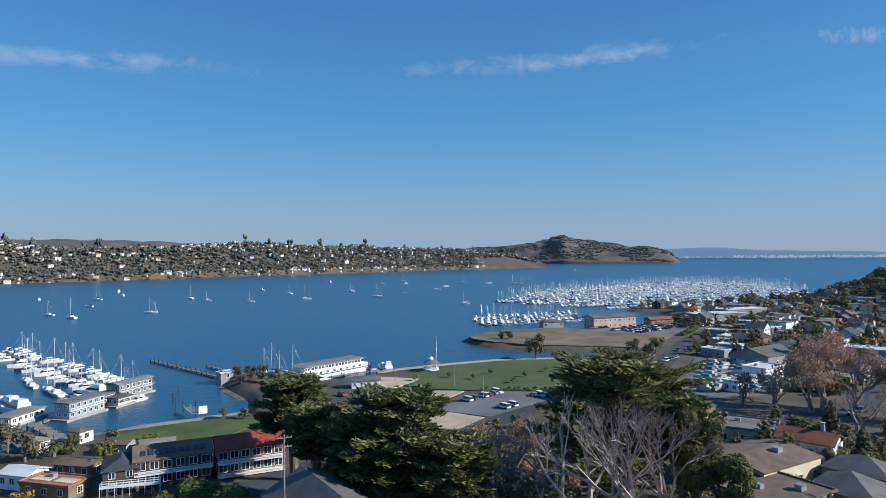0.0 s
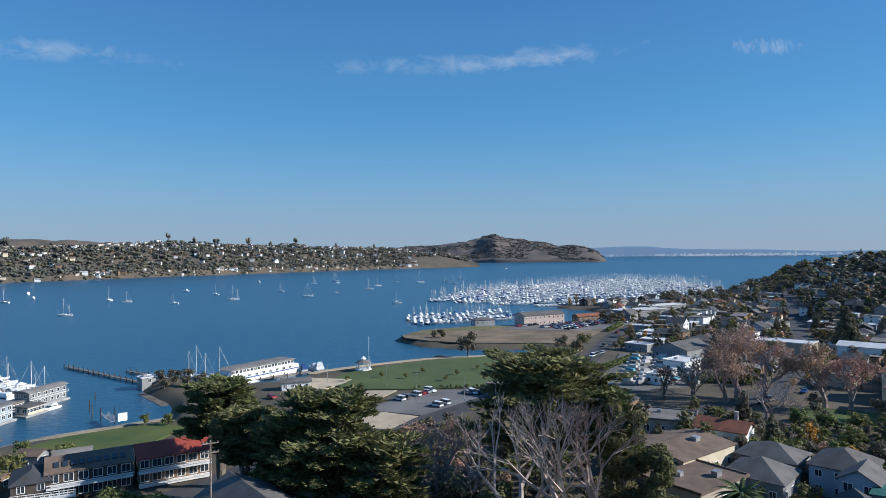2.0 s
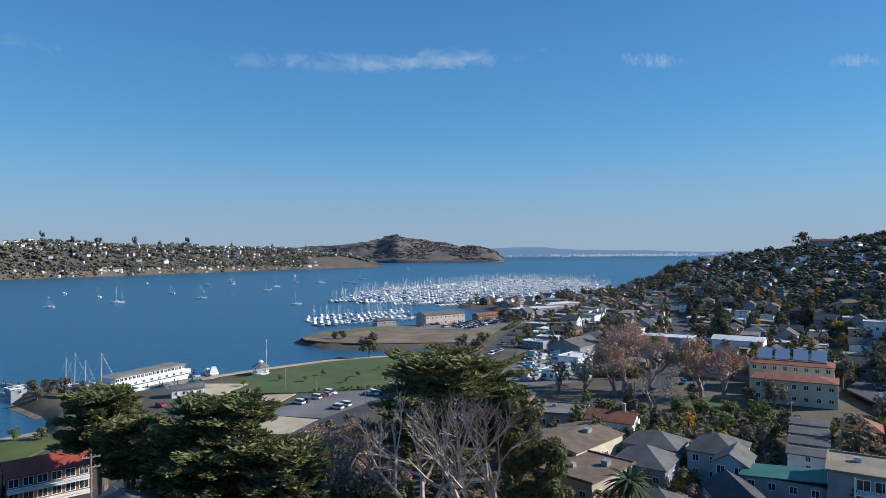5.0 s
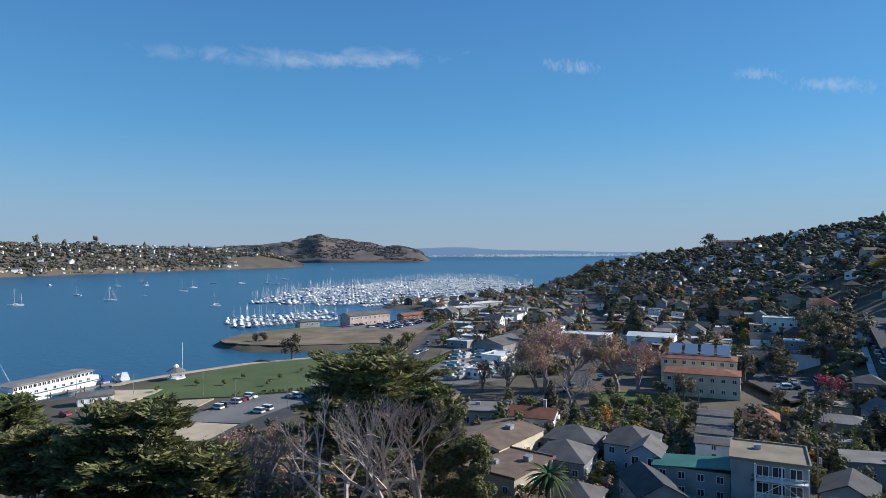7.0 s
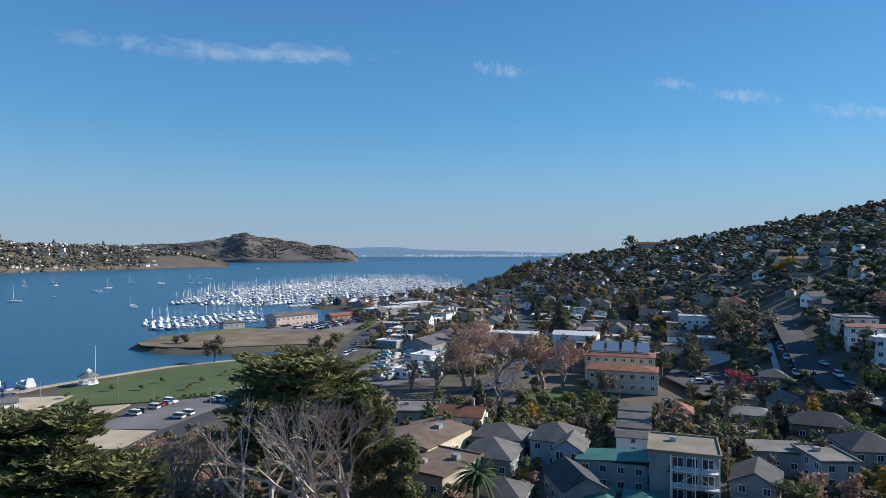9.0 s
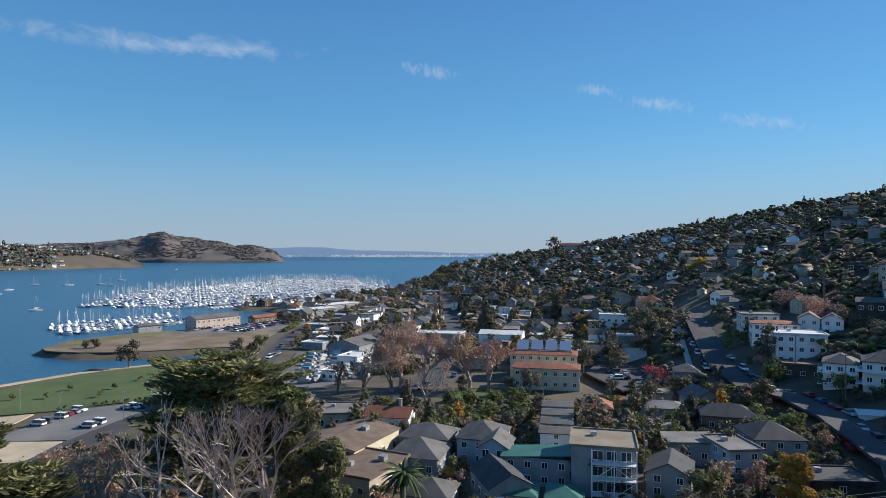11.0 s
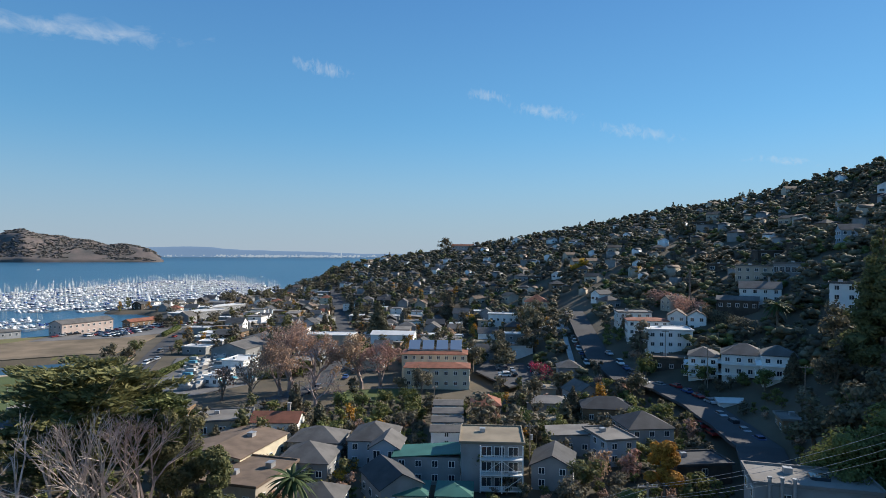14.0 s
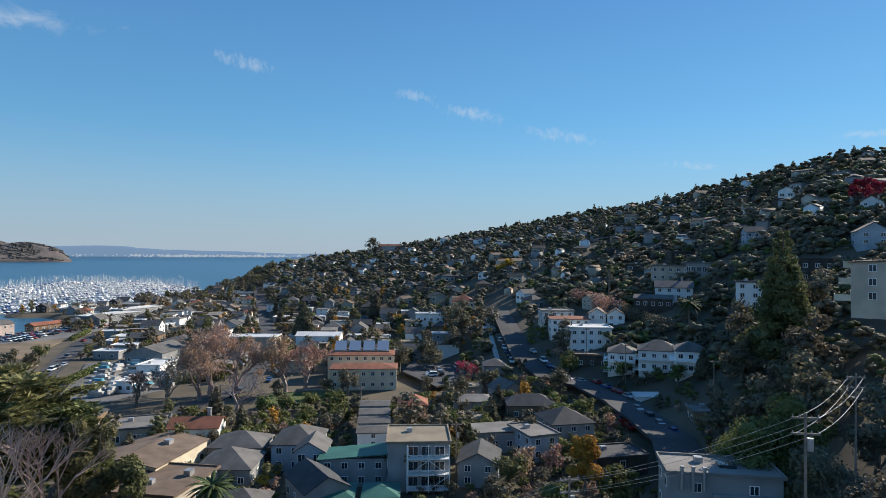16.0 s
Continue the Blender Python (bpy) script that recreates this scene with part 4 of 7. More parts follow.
strip("street", [(48, 166), (88, 189), (138, 210), (190, 262), (250, 350), (330, 470), (420, 610)], 9.0, 0.18, ASPHALT, "grey asphalt town street with parked cars", "road")
patch("boatyard_lot", [(92, 226), (84, 238), (108, 282), (124, 312), (150, 300), (140, 262), (132, 240), (118, 230)], 0.14, ASPHALT2, "boatyard asphalt beneath stored boats", "parking lot", z=3.0)
patch("park_grass", [(124, 178), (142, 196), (160, 182), (144, 164)], 0.12, LAWN_DRY, "shaded grass of the town park", "lawn", z=3.0)

# docks and breakwater piers
def dock(name, pts, width, z, label, piles=8.0):
    e = thing(name, 0, 0, 0, label, "pier")
    for a, b in zip(pts, pts[1:]):
        d = Vector((b[0] - a[0], b[1] - a[1], 0))
        t = math.degrees(math.atan2(d.y, d.x))
        part("deck", mesh("deck", *box(([], []), 0, d.length, -width / 2, width / 2, -0.35, 0), TIMBER), e, m=pose(a[0], a[1], z, 0, 0, t))
        k = int(d.length / piles)
        pm = mesh("pile", *tube(([], []), (0, 0, -5), (0, 0, 0.9), 0.2, 0.2, 7), PILE)
        for i in range(k + 1):
            for s in (-1, 1):
                n = Vector((-d.y, d.x, 0)).normalized() * (width / 2 + 0.2) * s
                c = Vector((*a, z)) + d * (i / max(k, 1)) + n
                part("pile", pm, e, m=pose(*c))
    return e


dock("breakwater_pier", [(-153, 332), (-101, 285)], 1.7, 1.0, "long weathered timber breakwater pier on dark piles", 5.0)
dock("breakwater_pier", [(-117, 314), (-90, 291)], 1.7, 1.0, "short weathered timber breakwater pier on dark piles", 5.0)
dock("gangway_dock", [(-112, 174), (-142, 202)], 3.0, 0.9, "grey timber marina gangway on piles", 9.0)
dock("marina_dock", [(-104, 179), (-130, 201)], 4.0, 2.2, "broad timber pier head at the shore", 5.0)
dock("marina_dock", [(-134, 260), (-180, 301), (-262, 372)], 2.2, 0.6, "timber floating dock between moored boats", 14.0)
dock("marina_dock", [(-134, 205), (-134, 260)], 2.0, 0.6, "timber floating dock beside houseboats", 9.0)
dock("ferry_dock", [(-72, 271), (-46, 287), (-30, 298)], 2.6, 1.2, "timber dock beside the moored ferry", 6.0)

SLOOPS = [sailboat(9.0, "white sailboat with bare mast moored on the bay"), sailboat(11.0, "white sailboat with blue sail cover", CANVAS), sailboat(10.0, "white sailboat with tan sail cover", TAN_CANVAS),
          sailboat(12.0, "dark blue sailboat with bare mast", CANVAS, HULL_BLUE), sailboat(13.0, "white two-masted ketch with bare masts", CANVAS, None, True)]
CRUISERS = [motorboat(9.0, "white cabin motorboat moored afloat"), motorboat(12.0, "white motor yacht with flybridge"), motorboat(10.0, "white motorboat with blue canvas canopy", CANVAS)]

# boats at anchor, bearing and distance
for az, dip, k, t, s in ((-32.6, 3.35, 5, 85, 0.9), (-32.0, 4.55, 0, 95, 1.0), (-30.5, 4.85, 1, 85, 1.1), (-29.3, 4.0, 7, 95, 0.8), (-28.7, 3.5, 1, 100, 1.0), (-27.2, 2.95, 6, 80, 0.9), (-26.9, 3.25, 5, 70, 0.8), (-21.8, 3.65, 1, 90, 1.0),
                         (-20.5, 3.85, 0, 100, 0.9), (-17.0, 4.1, 0, 95, 0.9), (-16.1, 3.1, 5, 85, 1.0), (-13.7, 3.45, 2, 90, 0.9), (-12.3, 3.95, 4, 100, 0.9), (-10.2, 2.5, 5, 80, 0.9), (-8.3, 3.35, 0, 95, 0.9), (-6.0, 3.85, 1, 80, 1.0), (-5.5, 2.75, 0, 100, 1.0),
                         (-3.6, 2.5, 1, 80, 1.0), (-3.4, 2.7, 5, 90, 0.8), (-3.5, 3.55, 7, 85, 0.5), (-0.6, 3.3, 1, 80, 1.0), (0.2, 3.0, 1, 95, 0.9), (1.8, 2.7, 2, 80, 1.0), (1.9, 4.6, 0, 85, 1.0), (4.0, 2.75, 1, 95, 1.2), (6.3, 2.75, 1, 80, 1.0), (7.0, 2.85, 0, 90, 1.0), (7.7, 2.45, 1, 95, 1.1), (11.8, 1.6, 0, 90, 1.0)):
    d = 55 / math.tan(radians(dip - 0.15))
    place((SLOOPS + CRUISERS)[k], d * math.sin(radians(az)), d * math.cos(radians(az)), 0, t + az + 20 * math.sin(az * 7), 1.3 * s, "boats at anchor")
place(SLOOPS[4], -290, 626, 0, 100, 1.0, "boats at anchor", "large white two-masted ketch with tan deckhouse at anchor")
for az, d in ((24.9, 1500), (28.4, 1450), (32.8, 1250)):
    place(SLOOPS[0], d * math.sin(radians(az)), d * math.cos(radians(az)), 0, 100, 1.2, "boats at anchor")

# west marina
west = [(-134, 260), (-180, 301), (-262, 372)]
for (ax, ay), (bx, by) in zip(west, west[1:]):
    L = math.hypot(bx - ax, by - ay)
    t = math.degrees(math.atan2(by - ay, bx - ax))
    nx, ny = -(by - ay) / L, (bx - ax) / L
    k = int(L / 5.2)
    for i in range(k):
        for s in (-1, 1):
            if R.random() < 0.2:
                continue
            u = (i + 0.5) / k
            p = R.choice(SLOOPS[:4] + CRUISERS)
            sc = R.uniform(0.7, 1.1)
            place(p, ax + (bx - ax) * u + nx * s * 7.5 * sc, ay + (by - ay) * u + ny * s * 7.5 * sc, 0, t + (0 if s > 0 else 180) + R.uniform(-4, 4), sc, "boats in the west marina")
for x, y, t, s, k in ((-150, 222, 62, 1.6, 6), (-158, 229, 64, 1.5, 6), (-140, 240, 70, 1.2, 5), (-144, 247, 70, 1.1, 7), (-117, 243, 160, 0.8, 5), (-140, 254, 75, 1.2, 6), (-166, 236, 60, 1.4, 5), (-137, 232, 76, 1.1, 7), (-156, 254, 50, 1.2, 1), (-164, 262, 50, 1.1, 2), (-176, 270, 50, 1.2, 0), (-186, 282, 45, 1.0, 1)):
    place((SLOOPS + CRUISERS)[k], x, y, 0, t, s, "boats in the west marina")


def houseboat(x, y, rot, L, W, wall, roof_m, label, storeys=2, arched=False):
    e = thing("houseboat", x, y, 0.0, label, "houseboat", "houseboats", rot)
    part("float", mesh("float", *box(([], []), -W / 2 - 0.6, W / 2 + 0.6, -L / 2 - 1.5, L / 2 + 1.2, -0.4, 0.7), CONC), e)
    h = 2.7 * storeys
    part("wall", mesh("wall", *box(([], []), -W / 2, W / 2, -L / 2, L / 2, 0.7, 0.7 + h), wall), e)
    v, f = [], []
    for yy in (-L / 2 - 0.7, L / 2 + 0.7):
        for i in range(7):
            u = i / 6 * 2 - 1
            v.append((u * (W / 2 + 0.5), yy, 0.7 + h + (0.75 * (1 - u * u) if arched else 0.15) + 0.02))
        v += [(W / 2 + 0.5, yy, 0.55 + h), (-W / 2 - 0.5, yy, 0.55 + h)]
    f = [(i, i + 1, i + 10, i + 9) for i in range(8)] + [(8, 0, 9, 17), tuple(reversed(range(9))), tuple(range(9, 18))]
    part("roof", mesh("roof", v, f, roof_m), e)
    for s in range(storeys):
        for i in range(6):
            yy = -L / 2 + (i + 0.5) * L / 6
            for sx, t in ((1, 90), (-1, -90)):
                window(e, pose(sx * (W / 2 + 0.02), yy, 1.6 + 2.7 * s, 0, 0, t), 1.2, 1.1)
        for xx in (-W * 0.25, W * 0.25):
            window(e, pose(xx, -L / 2 - 0.02, 1.6 + 2.7 * s), 1.2, 1.1)
    if storeys == 2:
        rail = ([], [])
        box(rail, W / 2 + 0.05, W / 2 + 0.9, -L / 2, L / 2, 3.3, 3.42)
        box(rail, W / 2 + 0.82, W / 2 + 0.9, -L / 2, L / 2, 4.2, 4.28)
        for i in range(12):
            yy = -L / 2 + i * L / 11.01
            box(rail, W / 2 + 0.82, W / 2 + 0.9, yy, yy + 0.08, 3.42, 4.2)
        part("balcony", mesh("balcony", *rail, WHITE), e)
    return e


houseboat(-125, 252, -18, 17, 6.0, GREYW, R_FLAT, "long grey two-storey houseboat with arched pale roof", 2, True)
houseboat(-127, 221, -16, 15, 6.0, BLUEW, R_FLAT, "pale blue two-storey houseboat with grey flat roof", 2)
houseboat(-121, 236, -16, 7, 5.0, CREAM, R_GREY, "small cream houseboat with grey roof", 1)
houseboat(-130, 240, -16, 9, 4.5, BROWNW, R_FLAT, "low brown timber houseboat", 1)
houseboat(-143, 213, -5, 15, 6.5, WHITE, R_FLAT, "long white houseboat with grey roof", 1)

# moored ferry
def ferry(x, y, rot):
    e = thing("moored_ferry", x, y, 0, "old white double-deck ferry with long windows moored at a dock", "ferry", "", rot)
    L, W = 42.0, 9.0
    hv = []
    for z, k in ((-0.5, 0.93), (2.2, 1.0)):
        hv += [(-L / 2 * k, -W / 2 * 0.75, z), (-L * 0.38, -W / 2, z), (L * 0.38, -W / 2, z), (L / 2 * k, -W * 0.3, z), (L / 2 * k, W * 0.3, z), (L * 0.38, W / 2, z), (-L * 0.38, W / 2, z), (-L / 2 * k, W / 2 * 0.75, z)]
    part("hull", mesh("hull", hv, [tuple(range(8, 16))] + [(i, (i + 1) % 8, 8 + (i + 1) % 8, 8 + i) for i in range(8)], HULL), e)
    part("blue_band", mesh("blue_band", *box(([], []), -L * 0.46, L * 0.46, -W / 2 - 0.06, W / 2 + 0.06, 2.5, 2.9), CANVAS), e, "blue painted band")
    part("lower_deck", mesh("lower_deck", *box(([], []), -L * 0.46, L * 0.46, -W / 2, W / 2, 2.2, 4.6), WHITE), e)
    part("upper_deck", mesh("upper_deck", *box(([], []), -L * 0.42, L * 0.40, -W * 0.42, W * 0.42, 4.6, 6.8), WHITE), e)
    part("roof", mesh("roof", *wedge(([], []), -W * 0.5, W * 0.5, L * 0.88, L * 0.88, 6.8, 7.3, 0.2), R_FLAT), e, "pale grey roof")
    for i in range(18):
        xx = -L * 0.40 + i * L * 0.78 / 17
        for sy, t in ((-1, 0), (1, 180)):
            window(e, pose(xx, sy * (W * 0.42 + 0.02), 5.2, 0, 0, t), 1.3, 1.1)
            if i % 2 == 0:
                window(e, pose(xx, sy * (W / 2 + 0.08), 3.2, 0, 0, t), 1.2, 0.9)
    return e


ferry(-52, 289, 50)
for x, y, t, k in ((-74, 287, 70, 0), (-79, 292, 75, 1), (-70, 296, 80, 2), (-84, 297, 60, 0), (-35, 306, 20, 7), (-30, 309, 25, 5), (-27, 306, 10, 6)):
    place((SLOOPS + CRUISERS)[k], x, y, 0, t, 1.1, "boats beside the ferry")

# gazebo, flagpole, kiosk, small shore buildings
g = thing("gazebo", -5.8, 287, 3.0, "white octagonal park gazebo with tiered roof", "gazebo")
part("floor", mesh("floor", *tube(([], []), (0, 0, 0), (0, 0, 0.5), 3.6, 3.6, 8), WHITE), g)
pm = mesh("post", *box(([], []), -0.12, 0.12, -0.12, 0.12, 0.5, 3.3), WHITE)
for k in range(8):
    part("post", pm, g, m=pose(3.2 * math.cos(k * math.pi / 4), 3.2 * math.sin(k * math.pi / 4), 0))
    rl = box(([], []), -1.15, 1.15, -0.05, 0.05, 1.2, 1.32)
    for i in range(7):
        box(rl, -1.1 + i * 0.36, -1.02 + i * 0.36, -0.04, 0.04, 0.5, 1.2)
    if k != 6:
        part("railing", mesh("railing", *rl, WHITE), g, m=pose(2.95 * math.cos((k + 0.5) * math.pi / 4), 2.95 * math.sin((k + 0.5) * math.pi / 4), 0, 0, 0, 90 + (k + 0.5) * 45))
part("roof", mesh("roof", *tube(([], []), (0, 0, 3.3), (0, 0, 4.7), 4.0, 1.2, 8), R_FLAT), g)
part("cupola", mesh("cupola", *tube(tube(([], []), (0, 0, 4.7), (0, 0, 5.2), 1.0, 1.0, 8), (0, 0, 5.2), (0, 0, 6.2), 1.3, 0.05, 8), WHITE), g)
fp = thing("flagpole", -3.4, 289, 2.8, "tall thin white flagpole beside the gazebo", "flagpole")
part("pole", mesh("pole", *tube(([], []), (0, 0, 0), (0, 0, 15), 0.12, 0.07, 6), WHITE), fp)
house("park_kiosk", -31.5, 252.5, 3.0, 12, 11, 5.5, 2.8, "gable", WHITE, R_GREY, "small white park building with grey gabled roof", 0.4, 1, (4, 2), win=(0.9, 1.0), category="building")
house("harbour_kiosk", -104, 181, 3.0, -20, 4.5, 4.5, 3.0, "hip", WHITE, R_BROWN, "small white harbour kiosk with brown roof", 0.35, 1, (1, 1), category="building")
house("harbour_kiosk", -111, 172, 3.0, -20, 5.0, 4.5, 2.8, "hip", WHITE, R_TAN, "small white harbour hut with tan roof", 0.35, 1, (1, 1), category="building")
house("pier_hut", -95, 275, 2.2, 40, 6.0, 5.0, 2.8, "flat", GREYW, R_WHITE, "grey shed with white roof on the breakwater", 0.3, 1, (1, 1), category="shed")
ramp = thing("boat_gangway", -84, 213, 2.0, "grey steel gangway ramp with railings and white gate panel", "gangway", "", 35)
vf = box(([], []), -1.0, 1.0, 0, 11, 0.2, 0.4)
for s in (-1, 1):
    box(vf, s - 0.05, s + 0.05, 0, 11, 1.3, 1.4)
    for i in range(12):
        box(vf, s - 0.04, s + 0.04, i, i + 0.08, 0.4, 1.3)
part("walkway", mesh("walkway", *vf, STEEL), ramp)
part("gate_panel", mesh("gate_panel", *box(([], []), 1.2, 4.0, -0.4, -0.2, 0, 2.6), WHITE), ramp)
for x, y, h in ((-96, 226, 5), (-92, 223, 4.5), (-86, 219, 5.5), (-108, 257, 3), (-102, 238, 4)):
    tagged(new("mooring_pile", mesh("mooring_pile", *tube(([], []), (x, y, -3), (x, y, h), 0.2, 0.18, 7), PILE)), "dark timber mooring pile standing in the water", "pile")

# second marina
for row, (x0, y0) in enumerate(((30, 494), (26, 520))):
    n = 17 - 2 * row
    e = dock("marina_dock", [(x0, y0), (x0 + n * 5.4, y0 + n * 1.9)], 1.8, 0.6, "timber floating dock between moored boats", 20.0)
    for i in range(n):
        for s in (-1, 1):
            place(R.choice(SLOOPS[:4] + CRUISERS * 3), x0 + i * 5.4 - s * 2.2 + 2, y0 + i * 1.9 + s * 6.2, 0, 19 + (0 if s > 0 else 180) + R.uniform(-3, 3), R.uniform(0.75, 1.05), "boats in the middle marina")

# great marina: named boats nearest, the rest as one mass
GM = [(56, 727), (172, 622), (231, 640), (295, 662), (418, 722), (495, 860), (545, 1120), (451, 1200), (149, 947)]
ux, uy = math.cos(radians(19)), math.sin(radians(19))
spots = []
for r in range(14):
    for i in range(-40, 90):
        for s in (-1, 1):
            x = 172 + i * 5.6 * ux - r * 44 * uy - s * 8.0 * uy
            y = 628 + i * 5.6 * uy + r * 44 * ux + s * 8.0 * ux
            if inside_poly(x, y, GM) and R.random() < 0.93:
                spots.append((x + R.uniform(-0.4, 0.4), y + R.uniform(-1, 1), 19 + (0 if s > 0 else 180) + R.uniform(-3, 3)))
    xs = [i for i in range(-40, 90) if inside_poly(172 + i * 5.6 * ux - r * 44 * uy, 628 + i * 5.6 * uy + r * 44 * ux, GM)]
    if xs:
        a, b = min(xs), max(xs)
        if r < 5:
            dock("marina_dock", [(172 + a * 5.6 * ux - r * 44 * uy, 628 + a * 5.6 * uy + r * 44 * ux), (172 + b * 5.6 * ux - r * 44 * uy, 628 + b * 5.6 * uy + r * 44 * ux)], 2.0, 0.6, "long timber floating dock between moored boats", 60.0)
spots.sort(key=lambda p: p[1] - 0.3 * p[0])
for x, y, t in spots[:70]:
    place(R.choice(SLOOPS[:4] * 2 + CRUISERS), x, y, 0, t, R.uniform(0.85, 1.2), "boats in the great marina")
fleet = [meshes_of(p) for p in SLOOPS[:4] + CRUISERS]
extra = [(30 + i * 5.4 - s * 2.2, 546 + i * 1.9 + s * 6.2, 19 + (0 if s > 0 else 180)) for i in range(17) for s in (-1, 1)]
replicate("moored_boats", fleet, [(R.choice([0, 1, 2, 4, 5, 6, 4, 5]), x, y, 0, t, R.uniform(0.75, 1.05), 1.0) for x, y, t in extra] + [(R.choice([0, 1, 2, 0, 1, 2, 3, 4, 5, 6]), x, y, 0, t, R.uniform(0.85, 1.25), 1.0) for x, y, t in spots[70:]], "dense rows of white moored boats with bare masts", "boats")
for p in SLOOPS + CRUISERS:
    drop(p)


# waterfront buildings
house("pink_building", 119, 452, 2.6, 22, 36, 12, 7.5, "gable", PINK, R_GREY, "salmon and white two-storey waterfront building with grey gabled roof", 0.35, 2, (9, 3), category="building")
house("dock_office", 80, 470, 1.2, 15, 16, 8, 4, "hip", GREYW, R_GREY, "grey dock office with hipped roof beside the marina", 0.35, 1, (4, 2), category="building")
house("harbour_building", 205, 476, 2.8, 20, 44, 14, 7, "flat", GREYW, R_WHITE, "long low building with bright white flat roof", 0.3, 2, (10, 3), category="building")
house("harbour_building", 236, 500, 2.8, 20, 40, 12, 8, "flat", GREYW, R_WHITE, "long grey building with pale flat roof", 0.3, 2, (9, 3), category="building")
house("red_dock_shed", 160, 468, 2.6, 20, 22, 8, 4, "gable", BROWNW, R_RED, "low red-roofed shed among parked cars", 0.4, 1, (5, 2), category="shed")
house("grey_hall", 150, 296, 3.0, 34, 26, 18, 5.5, "gable", GREYW, R_GREY, "wide grey hall with low grey gabled roof", 0.3, 1, (5, 4), category="building")
house("grey_hall", 176, 318, 3.0, 34, 24, 16, 6, "hip", BEIGE, R_GREY, "wide beige hall with grey hipped roof", 0.3, 1, (5, 4), category="building")
house("white_roof_store", 206, 300, 3.0, -50, 26, 14, 6, "flat", BEIGE, R_WHITE, "beige store with white flat roof", 0.3, 1, (4, 3), category="building")
house("white_roof_store", 232, 276, 3.2, -50, 24, 13, 6, "gable", WHITE, R_WHITE, "white shed with pale metal roof", 0.25, 1, (4, 3), category="building")
house("park_side_building", 55, 224, 3.0, 42, 16, 26, 4.2, "flat", BROWNW, R_FLAT, "low brown building with grey flat roof beside the parking lot", 0.3, 1, (3, 5), category="building")
house("cream_shop", 62, 196, 3.0, 42, 14, 18, 5, "flat", CREAM, R_FLAT, "cream shop with flat roof behind cypress branches", 0.3, 1, (3, 4), category="building")
house("cream_shop", 46, 182, 3.0, 42, 12, 13, 4.5, "gable", WHITE, R_GREY, "white shop with grey gabled roof", 0.4, 1, (3, 3), category="building")

# near blocks
house("flat_roof_building", 83, 174, 3.0, -31, 15, 13, 5.0, "flat", BEIGE, R_FLAT, "beige building with grey gravel flat roof", 0.3, 1, (3, 2), win=(1.6, 1.8), category="building")
house("brown_roof_hall", 71.5, 145, 3.0, 30, 21, 17, 6.0, "gable", CREAM, R_BROWN, "cream hall with broad faded brown roof", 0.14, 1, (4, 4), category="building")
house("brown_roof_hall", 66, 126, 3.0, 30, 17, 13, 5.0, "flat", BEIGE, R_BROWN, "low annex with brown gravel roof", 0.14, 1, (3, 3), category="building")
for ob in [o for o in scene.collection.objects if o.name.startswith("brown_roof_hall")]:
    ac = box(([], []), -0.9, 0.9, -0.7, 0.7, 0.0, 1.1)
    box(ac, -1.0, 1.0, -0.8, 0.8, 1.1, 1.2)
    part("air_conditioner", mesh("air_conditioner", *ac, STEEL), ob, "grey metal rooftop air conditioner", pose(3.0, -3.0, 6.6 if ob.name == "brown_roof_hall" else 5.1))
house("tile_roof_house", 92, 160, 3.0, -45, 13, 9, 5.2, "gable", WHITE, R_RED, "white stucco house with terracotta tile roof", 0.42, 1, (6, 2), chimney=True)
house("hip_roof_house", 82, 128, 3.0, -50, 12, 12, 4.6, "hip", GREYW, R_GREY, "grey house with pyramid shingle roof and skylights", 0.5, 1, (3, 3))
house("hip_roof_house", 92, 139, 3.0, -50, 13, 11, 4.6, "hip", GREYW, R_GREY, "grey house with low hipped shingle roof", 0.45, 1, (3, 3))
house("gable_front_house", 100, 126, 3.0, -50, 11, 13, 6.4, "hip", BLUEW, R_GREY, "blue grey house with hipped roof", 0.5, 2, (3, 3))
house("gable_front_house", 97, 117.5, 3.0, -50, 7, 9, 6.4, "gable", BLUEW, R_GREY, "blue grey house with white-trimmed front gable", 0.6, 2, (2, 2), win=(1.5, 1.6))
house("dark_roof_house", 86, 103, 3.0, -20, 9, 13, 4.8, "gable", GREYW, R_DARK, "grey cottage with dark gabled roof and white trim", 0.55, 1, (2, 3))
house("dark_roof_house", 72, 108, 3.0, -50, 9, 9, 3.5, "hip", GREYW, R_GREY, "low grey cottage with shingle roof", 0.5, 1, (2, 2))
for k in range(4):
    house("stepped_townhouse", 117.5 + 5.2 * k, 118 + 5.0 * k, 3.0, -46, 8.0, 6.4, 6.0 + 0.55 * k, "gable", WHITE, R_GREY, "white stepped townhouse with grey gabled roof", 0.2, 3, (1, 2), group="stepped townhouses", win=(0.9, 1.0))
house("green_roof_house", 100, 106.5, 3.0, -48, 15, 8, 6.2, "shed", GREYW, R_GREEN, "house with deep green ribbed metal roof", 0.25, 2, (4, 2))
house("green_roof_house", 87, 98.5, 3.0, -48, 8, 8, 3.4, "hip", CREAM, R_GREEN, "cream bay-fronted house with green roof", 0.35, 1, (2, 2))
house("green_roof_house", 93.5, 91.5, 3.0, -48, 7, 8, 3.4, "hip", CREAM, R_GREEN, "cream bay-fronted house with green roof", 0.35, 1, (2, 2))

